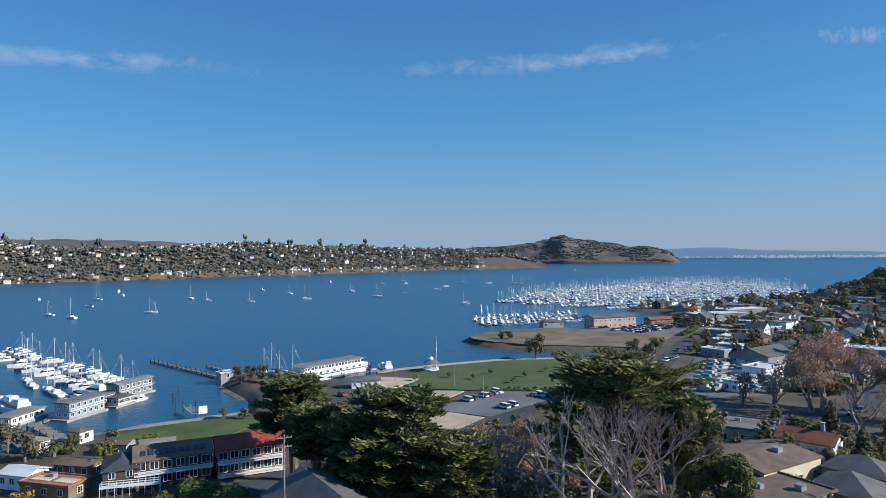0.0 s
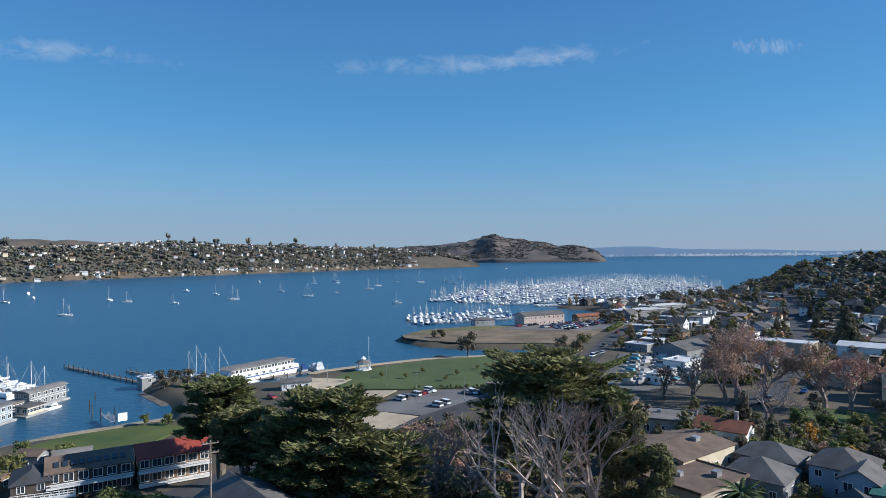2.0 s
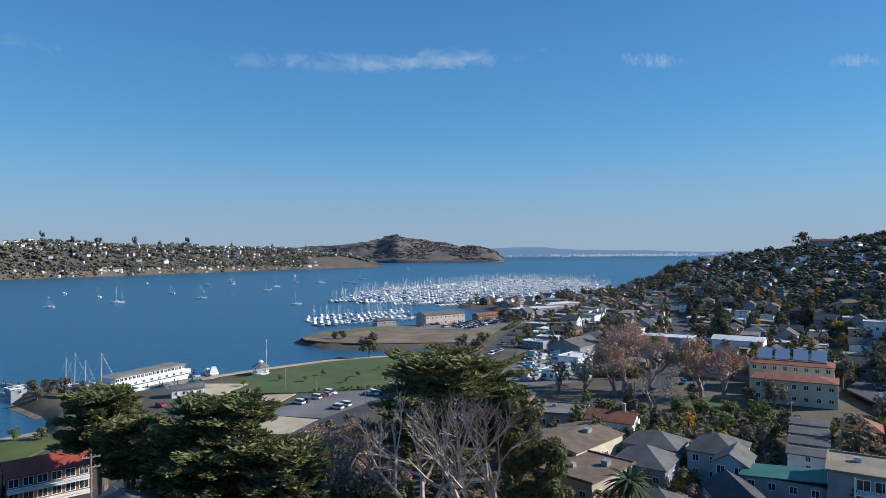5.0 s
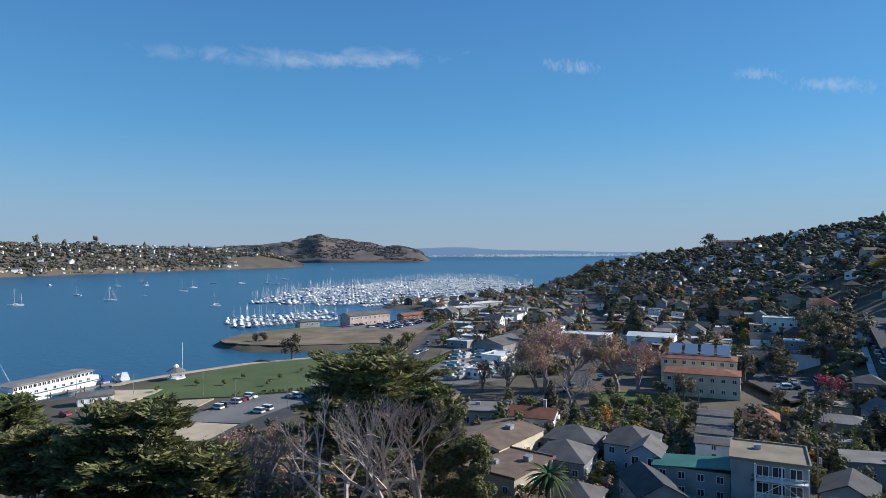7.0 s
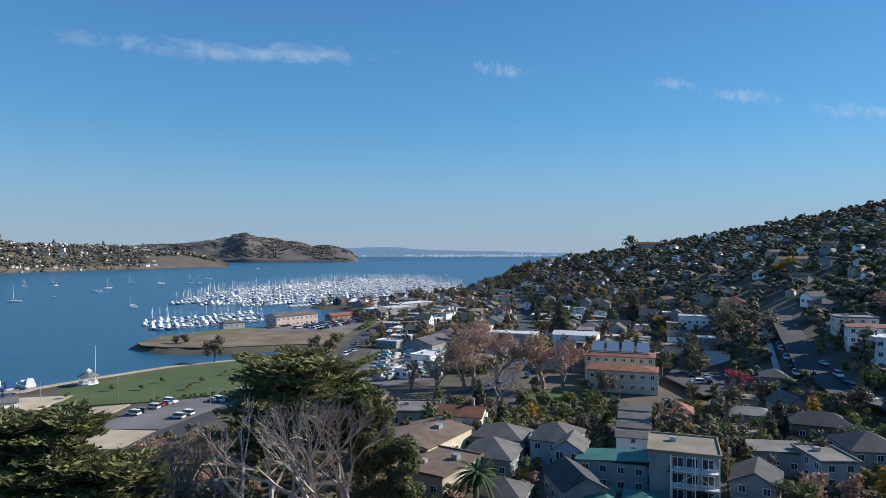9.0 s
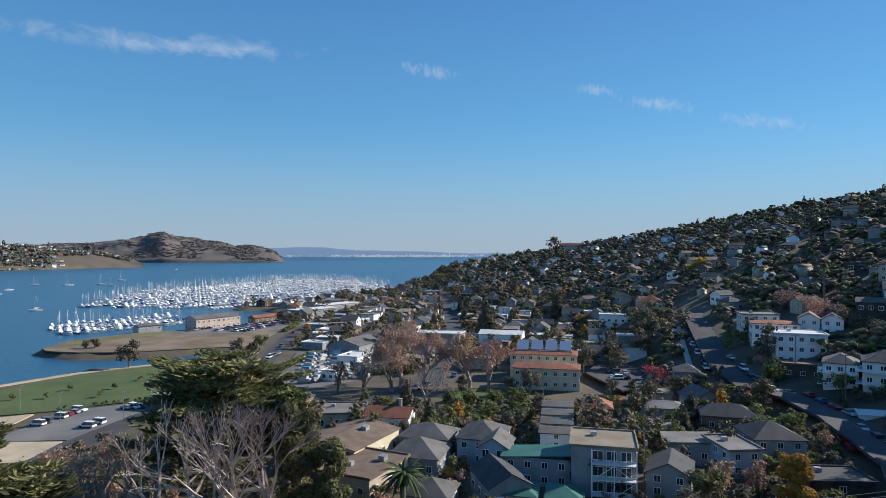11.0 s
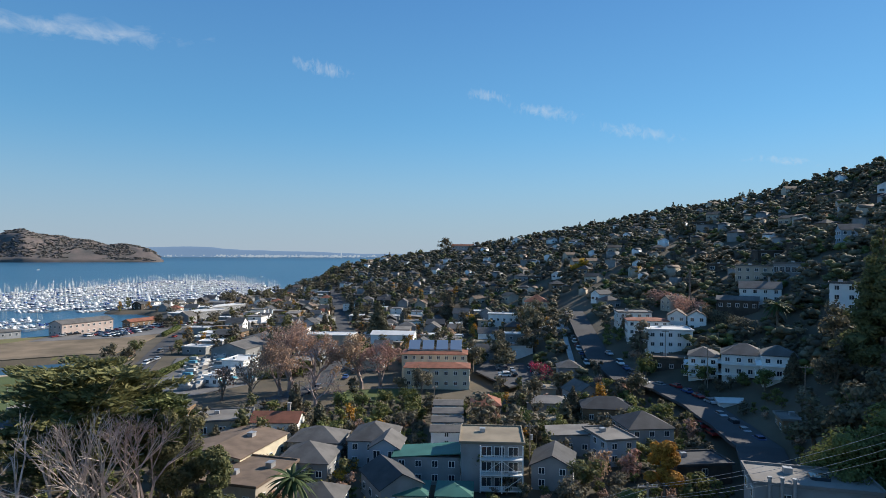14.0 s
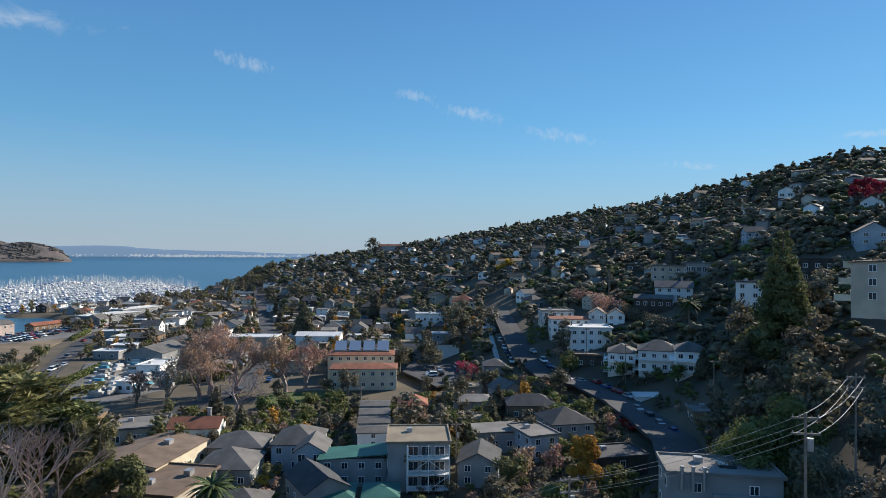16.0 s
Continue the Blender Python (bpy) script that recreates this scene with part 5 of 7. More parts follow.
apt = house("grey_apartment_block", 109, 95, 3.5, -48, 13.5, 13, 10.2, "flat", GREYW, R_TAN, "three-storey grey apartment block with tan gravel roof and rear balconies", 0.3, 3, (0, 4), category="apartment building")
for s in range(3):
    bal = ([], [])
    z0 = 0.4 + s * 3.3
    box(bal, -2.6, 6.7, -8.4, -6.55, z0, z0 + 0.2)
    box(bal, -2.6, 6.7, -8.4, -8.3, z0 + 1.05, z0 + 1.15)
    for i in range(22):
        box(bal, -2.6 + i * 0.44, -2.54 + i * 0.44, -8.4, -8.34, z0 + 0.2, z0 + 1.05)
    b = part("balcony", mesh("balcony", *bal, WHITE), apt)
    for xx in (-1.2, 1.6, 4.6):
        window(b, pose(xx, -6.54, z0 + 0.4), 2.0, 2.0)
pm = mesh("post", *box(([], []), -0.12, 0.12, -0.12, 0.12, 0, 10.2), WHITE)
for xx in (-2.5, 2.1, 6.6):
    part("post", pm, apt, m=pose(xx, -8.3, 0))
pv = ([], [])
tube(pv, (-2.4, -8.45, 3.8), (2.0, -8.45, 6.9), 0.07, 0.07, 5)
tube(pv, (2.2, -8.45, 6.9), (6.4, -8.45, 3.8), 0.07, 0.07, 5)
tube(pv, (2.2, -8.45, 0.6), (6.4, -8.45, 3.6), 0.07, 0.07, 5)
part("brace", mesh("brace", *pv, WHITE), apt)

sol = house("solar_apartment_block", 186, 194, 3.6, -47, 27, 13, 9.5, "hip", CREAM, R_RED, "beige apartment block with red tile roof and solar panels", 0.22, 3, (8, 4), category="apartment building")
rack = box(([], []), -11.5, 11.5, -3.2, 4.0, 9.6, 10.6)
part("roof_deck", mesh("roof_deck", *rack, R_FLAT), sol)
pmesh = mesh("solar_panel", *box(([], []), -2.4, 2.4, -3.2, 3.2, -0.06, 0.06), SOLAR_SKY)
for k in range(4):
    part("solar_panel", pmesh, sol, m=pose(-8.8 + 5.9 * k, 0.6, 12.4, 30, 0, 0))
house("solar_apartment_block", 172, 178, 3.4, -47, 25, 12, 7.8, "hip", CREAM, R_RED, "beige apartment block with red tile eaves", 0.2, 2, (7, 3), category="apartment building")
house("red_hip_house", 152, 135, 3.2, -48, 9, 9, 4.2, "hip", BROWNW, R_RED, "small house with red pyramid roof", 0.55, 1, (2, 2))
house("tan_roof_house", 168, 122, 3.2, -50, 14, 9, 4.5, "hip", GREYW, R_FLAT, "grey house with pale hipped roof", 0.3, 1, (3, 2))
house("dark_gable_house", 181, 118, 4.5, -30, 9, 11, 5.0, "gable", GREYW, R_GREY, "grey house with steep gabled roof", 0.6, 1, (2, 3))
house("dark_gable_house", 170, 102, 4.6, -52, 15, 10, 4.6, "hip", BROWNW, R_DARK, "brown shingled house with dark hipped roof", 0.5, 1, (3, 2))
house("blue_flat_house", 143, 85, 3.4, -30, 8, 12, 6.0, "flat", BLUEW, R_FLAT, "pale blue house with grey flat roof", 0.3, 2, (2, 3))
house("dark_hip_house", 156, 83, 4.2, -38, 12, 12, 6.0, "hip", GREYW, R_DARK, "grey house with dark hipped roof and gable dormer", 0.5, 2, (3, 3))
house("white_roof_house", 141, 96, 3.2, -50, 11, 9, 5.0, "shed", GREYW, R_FLAT, "grey house with pale sloping roof", 0.22, 1, (3, 2))
house("dark_roof_house", 119, 85, 3.2, -58, 9, 11, 5.2, "gable", GREYW, R_DARK, "grey-sided house with dark gabled roof", 0.5, 2, (2, 2))
nfh = house("near_flat_house", 109, 30, 8.5, -60, 17, 9, 12.0, "flat", GREYW, R_FLAT, "grey stucco house with flat roof, pipes and skylight", 0.3, 3, (2, 2))
house("near_flat_house", 86, 48, 5.0, -45, 12, 8, 9.0, "flat", DARKW, R_DARK, "dark house with flat roof and white parapet", 0.3, 2, (2, 2))
house("low_garage", 143, 63, 5.0, -38, 13, 9, 3.2, "flat", DARKW, R_DARK, "low dark garage with flat roof", 0.3, 1, (1, 1), category="garage")

pipe = mesh("flue", *tube(tube(([], []), (0, 0, 0), (0, 0, 3.4), 0.28, 0.28, 8), (0, 0, 3.4), (0, 0, 3.7), 0.36, 0.36, 8), STEEL)
for k in range(3):
    part("flue", pipe, nfh, "round metal flue", pose(-6.6 + 1.7 * k, -4.9, 9.6))
part("parapet_step", mesh("parapet_step", *box(([], []), -2.0, 8.4, -5.2, -4.52, 7.6, 9.2), GREYW), nfh)
part("skylight", mesh("skylight", *box(([], []), 0, 2.6, -1.2, 1.2, 12.1, 12.6), GLASS), nfh)

# steep street and its white apartments
strip("street", [(288, 193), (244, 157), (216, 133), (198, 111)], 9.5, 0.5, ASPHALT, "steep dark asphalt street with parked cars", "road")
strip("street", [(198, 111), (194, 95), (184, 79), (172, 66), (158, 54), (130, 40), (96, 42)], 10.5, 0.5, ASPHALT, "curving asphalt street lined with parked cars", "road")
strip("pavement", [(281, 197), (238, 163), (208, 139)], 2.0, 0.7, CONC, "pale concrete pavement beside the steep street", "pavement")
patch("hillside_lot", [(198, 150), (226, 176), (222, 196), (196, 180), (182, 150)], 0.3, ASPHALT, "shaded asphalt parking lot below the street", "parking lot", z=5.2)
house("white_apartment_block", 232, 113, 16.0, -54, 16, 13, 10.5, "flat", WHITE, R_WHITE, "white three-storey stucco apartment block with flat roof", 0.3, 3, (5, 4), category="apartment building", foot=8)
house("white_apartment_block", 244, 128, 18.5, -54, 16, 11, 9.5, "hip", WHITE, R_RED, "white apartment block with red tile roof edge", 0.15, 3, (5, 4), category="apartment building", foot=8)
house("white_apartment_block", 258, 142, 20.0, -50, 14, 12, 9.5, "flat", WHITE, R_FLAT, "white apartment block with roof terrace", 0.3, 3, (4, 3), category="apartment building", foot=8)
house("white_gable_house", 256, 112, 24.0, -66, 7, 9, 6, "gable", WHITE, R_BROWN, "white twin-gabled house with chimney", 0.6, 2, (2, 2), chimney=True, foot=8)
house("white_gable_house", 253, 119, 24.0, -66, 7, 9, 6, "gable", WHITE, R_BROWN, "white twin-gabled house with brown roof", 0.6, 2, (2, 2), foot=8)
house("brown_carport", 216, 104, 13.5, -60, 12, 8, 5, "flat", DARKW, R_BROWN, "brown shingled house with flat roof", 0.3, 1, (3, 2), foot=6)
for dx, dy, w, lab in ((211, 90, 9, "white Victorian house with dark hipped roof and galleries"), (211, 77, 13, "large white Victorian house with dark hipped roof"), (205, 65, 9, "white house with railed terrace and dark roof")):
    hz = z_at(dx, dy)
    hs = house("victorian_house", dx, dy, hz - 0.5, -68, w, 11, 7.0, "hip", WHITE, R_GREY, lab, 0.5, 2, (3 if w < 10 else 4, 3), foot=2.5)
    rl = ([], [])
    for z0 in (0.2, 3.8):
        box(rl, -w / 2 - 1.6, -w / 2, -5.5, 5.5, z0, z0 + 0.2)
        box(rl, -w / 2 - 1.6, -w / 2 - 1.5, -5.5, 5.5, z0 + 1.0, z0 + 1.1)
        box(rl, -w / 2, w / 2, -7.0, -5.5, z0, z0 + 0.2)
        box(rl, -w / 2, w / 2, -7.0, -6.9, z0 + 1.0, z0 + 1.1)
        for i in range(int(w / 0.5)):
            box(rl, -w / 2 + i * 0.5, -w / 2 + i * 0.5 + 0.07, -7.0, -6.93, z0 + 0.2, z0 + 1.0)
    part("gallery", mesh("gallery", *rl, WHITE), hs, "white railed gallery")
house("white_garage", 192, 73, 9.0, -50, 10, 6, 3.0, "gable", WHITE, R_WHITE, "low white garage with pale roof", 0.25, 1, (1, 1), category="garage", foot=1)
house("cottage", 176, 51, 10.0, -60, 9, 8, 4.0, "flat", BROWNW, R_FLAT, "brown cottage with pale flat roof", 0.3, 1, (2, 2), foot=6)

# hillside landmarks
house("hill_house_white", 272, 93, 36, -70, 15, 10, 5.5, "gable", WHITE, R_GREY, "white house with grey gabled roof on the slope", 0.5, 2, (4, 2), chimney=True, foot=9)
house("deck_house", 296, 84, 46, -74, 22, 10, 5.5, "flat", GREYW, R_FLAT, "long grey house with window band and deck", 0.3, 1, (10, 3), win=(1.5, 2.2), foot=12)
house("deck_house", 300, 104, 43, -72, 17, 10, 7, "flat", BEIGE, R_FLAT, "beige flat-roofed house on a tall retaining wall", 0.3, 2, (5, 3), foot=5)
house("white_tower_house", 236, 55, 34, -76, 8, 8, 12, "flat", WHITE, R_GREY, "narrow white four-storey house with balconies", 0.3, 4, (2, 2), foot=8)
house("blue_gable_house", 318, 72, 60, -60, 9, 8, 6, "gable", BLUEW, R_GREY, "pale blue house with steep gabled roof", 0.6, 2, (3, 3), foot=4)
house("dark_hill_house", 250, 40, 46, -82, 18, 10, 8, "flat", DARKW, R_DARK, "dark timber house with white-framed windows", 0.3, 2, (5, 2), foot=9)
house("dark_hill_house", 262, 98, 33, -72, 15, 8, 4, "gable", DARKW, R_GREY, "dark grey house with white window frames", 0.35, 1, (5, 2), foot=9)
bhh = house("big_hill_house", 160, 6, 45.5, -84, 22, 12, 8.5, "shed", BEIGE, R_BROWN, "large beige house with stepped terraces and chimneys", 0.2, 3, (3, 2), chimney=True, foot=3)
for k in range(3):
    tv = box(([], []), -14.0 + 0.8 * k, -11.0, -6.0, 1.0, 0.4 + 3.4 * k, 0.7 + 3.4 * k)
    box(tv, -14.0 + 0.8 * k, -13.9 + 0.8 * k, -6.0, 1.0, 0.7 + 3.4 * k, 1.7 + 3.4 * k)
    box(tv, -14.0 + 0.8 * k, -11.0, -6.0, -5.9, 0.7 + 3.4 * k, 1.7 + 3.4 * k)
    part("terrace", mesh("terrace", *tv, CREAM), bhh)
house("grey_hill_house", 118, -2, 25, -88, 9, 10, 9, "flat", BLUEW, R_GREY, "grey clapboard house with balconies", 0.3, 3, (2, 2), foot=10)
house("red_hip_villa", 312, 236, 18, -52, 14, 13, 8, "hip", CREAM, R_RED, "cream villa with terracotta pyramid roof", 0.55, 2, (4, 4), foot=6)
house("long_white_house", 290, 238, 14, -52, 26, 9, 5.5, "flat", WHITE, R_WHITE, "long white flat-roofed house", 0.3, 1, (7, 2), foot=6)
house("ridge_hall", 585, 560, 60, -46, 27, 9, 4.5, "gable", PINK, R_RED, "long salmon hall with red roof on the ridge", 0.45, 1, (7, 2), foot=6, category="building")

# waterside hotel and cottages
for x, y, L, rm, lab in ((-64.5, 150.5, 16.5, R_BROWN, "dark brown two-storey lodge with brown shingle roof and skylights"), (-49, 157.8, 15.5, R_REDP, "brown two-storey lodge with faded red metal roof")):
    hot = house("waterside_lodge", x, y, 3.0, 25, L, 11, 6.2, "gable", DARKW if rm is R_BROWN else BROWNW, rm, lab, 0.36, 2, (6, 2), win=(1.7, 1.6), category="building")
    for z0 in ((3.2,) if rm is R_BROWN else (0.1, 3.2)):
        rl = ([], [])
        box(rl, -L / 2, L / 2, -7.4, -5.6, z0, z0 + 0.22)
        box(rl, -L / 2, L / 2, -7.45, -7.3, z0 + 0.85, z0 + 1.05)
        box(rl, -L / 2, L / 2, -7.45, -7.35, z0 + 0.22, z0 + 0.35)
        for i in range(int(L)):
            box(rl, -L / 2 + i, -L / 2 + i + 0.07, -7.42, -7.35, z0 + 0.35, z0 + 0.85)
        part("balcony", mesh("balcony", *rl, WHITE), hot, "white painted balcony rails")
    if rm is R_BROWN:
        pmesh = mesh("skylight", *box(([], []), -0.5, 0.5, -0.9, 0.9, -0.04, 0.08), GLASS)
        for i in range(9):
            part("skylight", pmesh, hot, m=pose(-6.4 + 1.6 * i, -3.4, 6.2 + 0.36 * 2.65 + 0.1, 20, 0, 0))
house("lodge_wing", -74, 145, 3.0, 25, 7, 11, 5.2, "hip", DARKW, R_DARK, "dark shingled lodge wing with porch", 0.45, 2, (2, 3), category="building")
house("white_awning_house", -97, 146, 3.0, -15, 8, 6, 3.2, "gable", WHITE, R_WHITE, "white shed with white peaked roof", 0.3, 1, (3, 2), category="shed")
house("timber_shed", -88, 153, 3.0, -12, 10, 5, 2.8, "gable", BROWNW, R_BROWN, "low brown timber shed", 0.3, 1, (3, 1), category="shed")
cop = house("timber_shed", -86, 140, 3.0, -15, 13, 6, 3.0, "flat", BROWNW, R_COPPER, "timber shed with slatted copper-brown roof", 0.3, 1, (3, 1), category="shed")
slat = mesh("roof_slat", *box(([], []), -0.16, 0.16, -1.3, 1.3, 0, 0.12), TAN_CANVAS)
for k in range(18):
    part("roof_slat", slat, cop, m=pose(-5.6 + 0.6 * k + (0.9 if k > 8 else 0), 0, 3.16))
house("blue_shed", -76, 168, 3.0, 20, 8, 5, 3.0, "gable", BLUEW, R_FLAT, "weathered pale blue boat shed", 0.4, 1, (1, 1), category="shed")
house("blue_shed", -86, 169, 3.0, -10, 6, 5, 3.0, "gable", GREYW, R_BROWN, "small shed with brown gabled roof", 0.4, 1, (1, 1), category="shed")
house("grey_gable_house", -22, 112, 3.0, 33, 15, 18, 8.5, "gable", CREAM, R_GREY, "cream house with broad grey shingle gable roof", 0.5, 2, (3, 3))
st = thing("stair_rail_walkway", -69, 139, 3.0, "white railed wooden walkway and steps beside the lodge", "walkway", "", 15)
vf = box(([], []), -6, 6, -0.8, 0.8, 2.0, 2.2)
for s in (-0.8, 0.8):
    box(vf, -6, 6, s - 0.05, s + 0.05, 3.0, 3.1)
    box(vf, -6, 6, s - 0.03, s + 0.03, 2.6, 2.66)
    for i in range(9):
        box(vf, -6 + i * 1.49, -5.92 + i * 1.49, s - 0.05, s + 0.05, 0, 3.0)
part("deck_rail", mesh("deck_rail", *vf, WHITE), st)

# boatyard: boats on stands under turquoise wraps
for i in range(5):
    for j in range(7):
        x, y = 97 + i * 6.0 + j * 4.4, 238 + j * 9.0 - i * 1.0 + R.uniform(-1, 1)
        if from_shore(x, y) < 6:
            continue
        b = thing("stored_boat", x, y, 3.1, R.choice(("white boat stored on stands in the yard", "stored boat under turquoise wrap", "white cabin cruiser on yard stands")), "boat", "boats in the yard", R.uniform(-8, 8) + 35 + 90 * (i % 2))
        hull_ob = part("hull", hull_mesh(9, 3.0, 1.3, YARD_HULL, 0.5), b, m=pose(0, 0, 1.3))
        b.scale = (0.8, 0.8, 0.8)
        part("cabin", mesh("cabin", *wedge(([], []), -3, 2.2, 2.5, 1.8, 2.4, 3.7, 0.8), R.choice((TEAL, YARD_HULL, YARD_HULL, GREYW, R_FLAT))), b)
        vf = ([], [])
        for sx in (-1, 1):
            for sy in (-2.5, 2):
                tube(vf, (sx * 1.2, sy, 0), (sx * 0.9, sy, 1.7), 0.08, 0.08, 5)
        box(vf, -0.2, 0.2, -3, 3, 0, 1.1)
        part("stand", mesh("stand", *vf, STEEL), b)
house("boatyard_shed", 132, 262, 3.0, 35, 14, 10, 5, "flat", WHITE, R_WHITE, "white boatyard shed with turquoise doors", 0.3, 1, (3, 2), category="shed")
house("boatyard_shed", 112, 240, 3.0, 35, 12, 6, 4, "flat", WHITE, R_WHITE, "small white boatyard workshop building", 0.3, 1, (3, 2), category="shed")

# parked cars
def park_row(x, y, dx, dy, n, t, keep=0.85, z=None, group="parked cars", lift=0.25):
    for i in range(n):
        if R.random() < keep:
            a, b = x + dx * i, y + dy * i
            place(R.choice(CARS), a, b, (z_at(a, b) + lift) if z is None else z, t + R.choice((0, 180)) + R.uniform(-3, 3), 1.0, group)


park_row(8, 225, 2.0, 2.0, 7, 45, 0.9, 3.12)
park_row(33, 232, 2.3, -0.6, 3, 20, 0.9, 3.12)
park_row(20, 214, 3, 3, 2, 45, 0.9, 3.12)
park_row(-38, 236, 4, 4, 3, 40, 0.9)
park_row(-86, 160, 3.2, 0.6, 4, 20, 0.9)
park_row(-76, 158, 3.0, 1.0, 3, 20, 0.9)
for k, (x, y, dx, dy, n, t) in enumerate(((188, 78, 3.0, 5.0, 4, -31), (166, 57, 4.6, 4.9, 4, -43), (197, 99, 0.8, 5.6, 3, -8), (204, 112, 4.4, 5.0, 5, -41), (212, 136, 5.2, 4.6, 10, -49), (164, 65, 4.0, 4.4, 3, -42))):
    park_row(x, y, dx, dy, n, t, 0.92, None, "cars parked along the steep street", 0.75)
park_row(190, 152, 3.4, 3.4, 6, -40, 0.8, 5.55, "cars in the shaded lot")
park_row(200, 150, 3.4, 3.4, 6, -40, 0.8, 5.55, "cars in the shaded lot")
park_row(196, 164, 3.2, 3.2, 6, 50, 0.85, 5.55, "cars in the shaded lot")
for x0, y0 in ((100, 436), (112, 424), (128, 430), (146, 446), (160, 440)):
    park_row(x0, y0, 4.6, 2.2, 6, 110, 0.75, 3.15, "cars in the waterfront lot")
for p in ((40, 226), (62, 250), (86, 274), (104, 308), (122, 340), (150, 392), (176, 428), (204, 462)):
    park_row(p[0] + 3, p[1] - 3, 4, 4.4, 3, -45, 0.6)
for p in ((96, 188), (120, 200), (150, 218), (176, 244), (206, 282), (236, 326), (270, 378)):
    park_row(p[0] + 4, p[1] - 4, 5, 4, 3, -50, 0.65)

# the rest of the town: patterns of houses set out along the streets
PROTO = []
for k, (w, d, h, rf, wm, rm, pt, st_, lab) in enumerate(((11, 13, 6, "gable", WHITE, R_GREY, 0.6, 2, "white house with grey gabled roof"), (12, 12, 5, "hip", GREYW, R_GREY, 0.5, 1, "grey cottage with hipped roof"),
                                                      (12, 14, 6, "gable", BLUEW, R_DARK, 0.6, 2, "pale blue house with dark gabled roof"), (14, 12, 6.5, "flat", WHITE, R_FLAT, 0.3, 2, "white house with flat gravel roof"),
                                                      (13, 11, 5.5, "flat", BEIGE, R_TAN, 0.3, 2, "beige house with tan flat roof"), (11, 12, 6, "gable", BEIGE, R_BROWN, 0.55, 2, "beige house with brown gabled roof"), (11, 12, 5, "hip", BROWNW, R_DARK, 0.55, 1, "brown cottage with dark hipped roof"), (12, 12, 6, "gable", DARKW, R_GREY, 0.5, 2, "dark brown house with grey roof"),
                                                      (12, 12, 6, "hip", CREAM, R_RED, 0.45, 2, "cream house with terracotta hipped roof"), (11, 13, 6, "gable", DARKW, R_DARK, 0.55, 2, "dark shingled house with gabled roof"),
                                                      (15, 11, 4.5, "flat", GREYW, R_WHITE, 0.3, 1, "grey building with white flat roof"), (11, 12, 6.5, "gable", GREYW, R_GREY, 0.65, 2, "grey house with steep gabled roof"),
                                                      (12, 11, 5.5, "shed", BROWNW, R_FLAT, 0.25, 1, "brown house with sloping pale roof"))):
    PROTO.append(house("house", 0, 0, -500, 0, w, d, h, rf, wm, rm, lab, pt, st_, (2, 1), chimney=k in (0, 5, 9), win=(1.5, 1.4), foot=6, skip=(2,)))
FARP = []
for k, (w, d, h, rf, wm, rm, pt, lab) in enumerate(((10, 10, 5.5, "gable", WHITE, R_GREY, 0.5, "white hillside house with grey gable"), (12, 9, 5, "flat", GREYW, R_FLAT, 0.3, "grey hillside house with flat roof"), (11, 9, 5, "gable", BEIGE, R_BROWN, 0.5, "beige hillside house with brown roof"), (11, 10, 5, "hip", BROWNW, R_DARK, 0.5, "brown hillside house with dark roof"), (13, 9, 4.5, "flat", DARKW, R_GREY, 0.3, "dark hillside house with flat roof"), (10, 9, 5.5, "hip", GREYW, R_DARK, 0.5, "grey hillside house with dark hipped roof"))):
    FARP.append(house("house", 0, 0, -500, 0, w, d, h, rf, wm, rm, lab, pt, 1, (2, 1), win=(2.6, 1.6), foot=5, skip=(1, 2, 3)))

TAKEN = []
for o in scene.collection.objects:
    if o.parent is None and o.get("category") in ("house", "building", "apartment building", "shed", "garage"):
        TAKEN.append((o.location.x, o.location.y, 15.0))
LINES = [[(-60, 120), (-30, 160), (4, 186), (40, 222), (66, 246), (90, 274), (120, 330), (150, 385), (190, 440), (240, 500), (300, 570), (380, 660)], [(48, 166), (88, 189), (138, 210), (190, 262), (250, 350), (330, 470), (420, 610)],
         [(330, 222), (286, 191), (244, 157), (216, 133), (198, 111), (194, 95), (184, 79), (172, 66), (158, 54), (130, 40)]]


def road_gap(x, y):
    best = 1e9
    for ln in LINES:
        for (ax, ay), (bx, by) in zip(ln, ln[1:]):
            ex, ey = bx - ax, by - ay
            t = min(1, max(0, ((x - ax) * ex + (y - ay) * ey) / (ex * ex + ey * ey)))
            best = min(best, math.hypot(x - ax - t * ex, y - ay - t * ey))
    return best


KEEP = [(116, 206, 24), (45, 280, 75), (75, 400, 75), (125, 425, 45), (150, 185, 42), (104, 236, 34), (118, 266, 34), (130, 292, 26), (92, 222, 26), (20, 220, 45), (210, 165, 26)]


def free(x, y, r):
    if road_gap(x, y) < 5 + r * 0.6 or from_shore(x, y) < 12:
        return False
    if any(math.hypot(x - a, y - b) < c for a, b, c in KEEP):
        return False
    return all(math.hypot(x - a, y - b) > c * 0.55 + r for a, b, c in TAKEN)


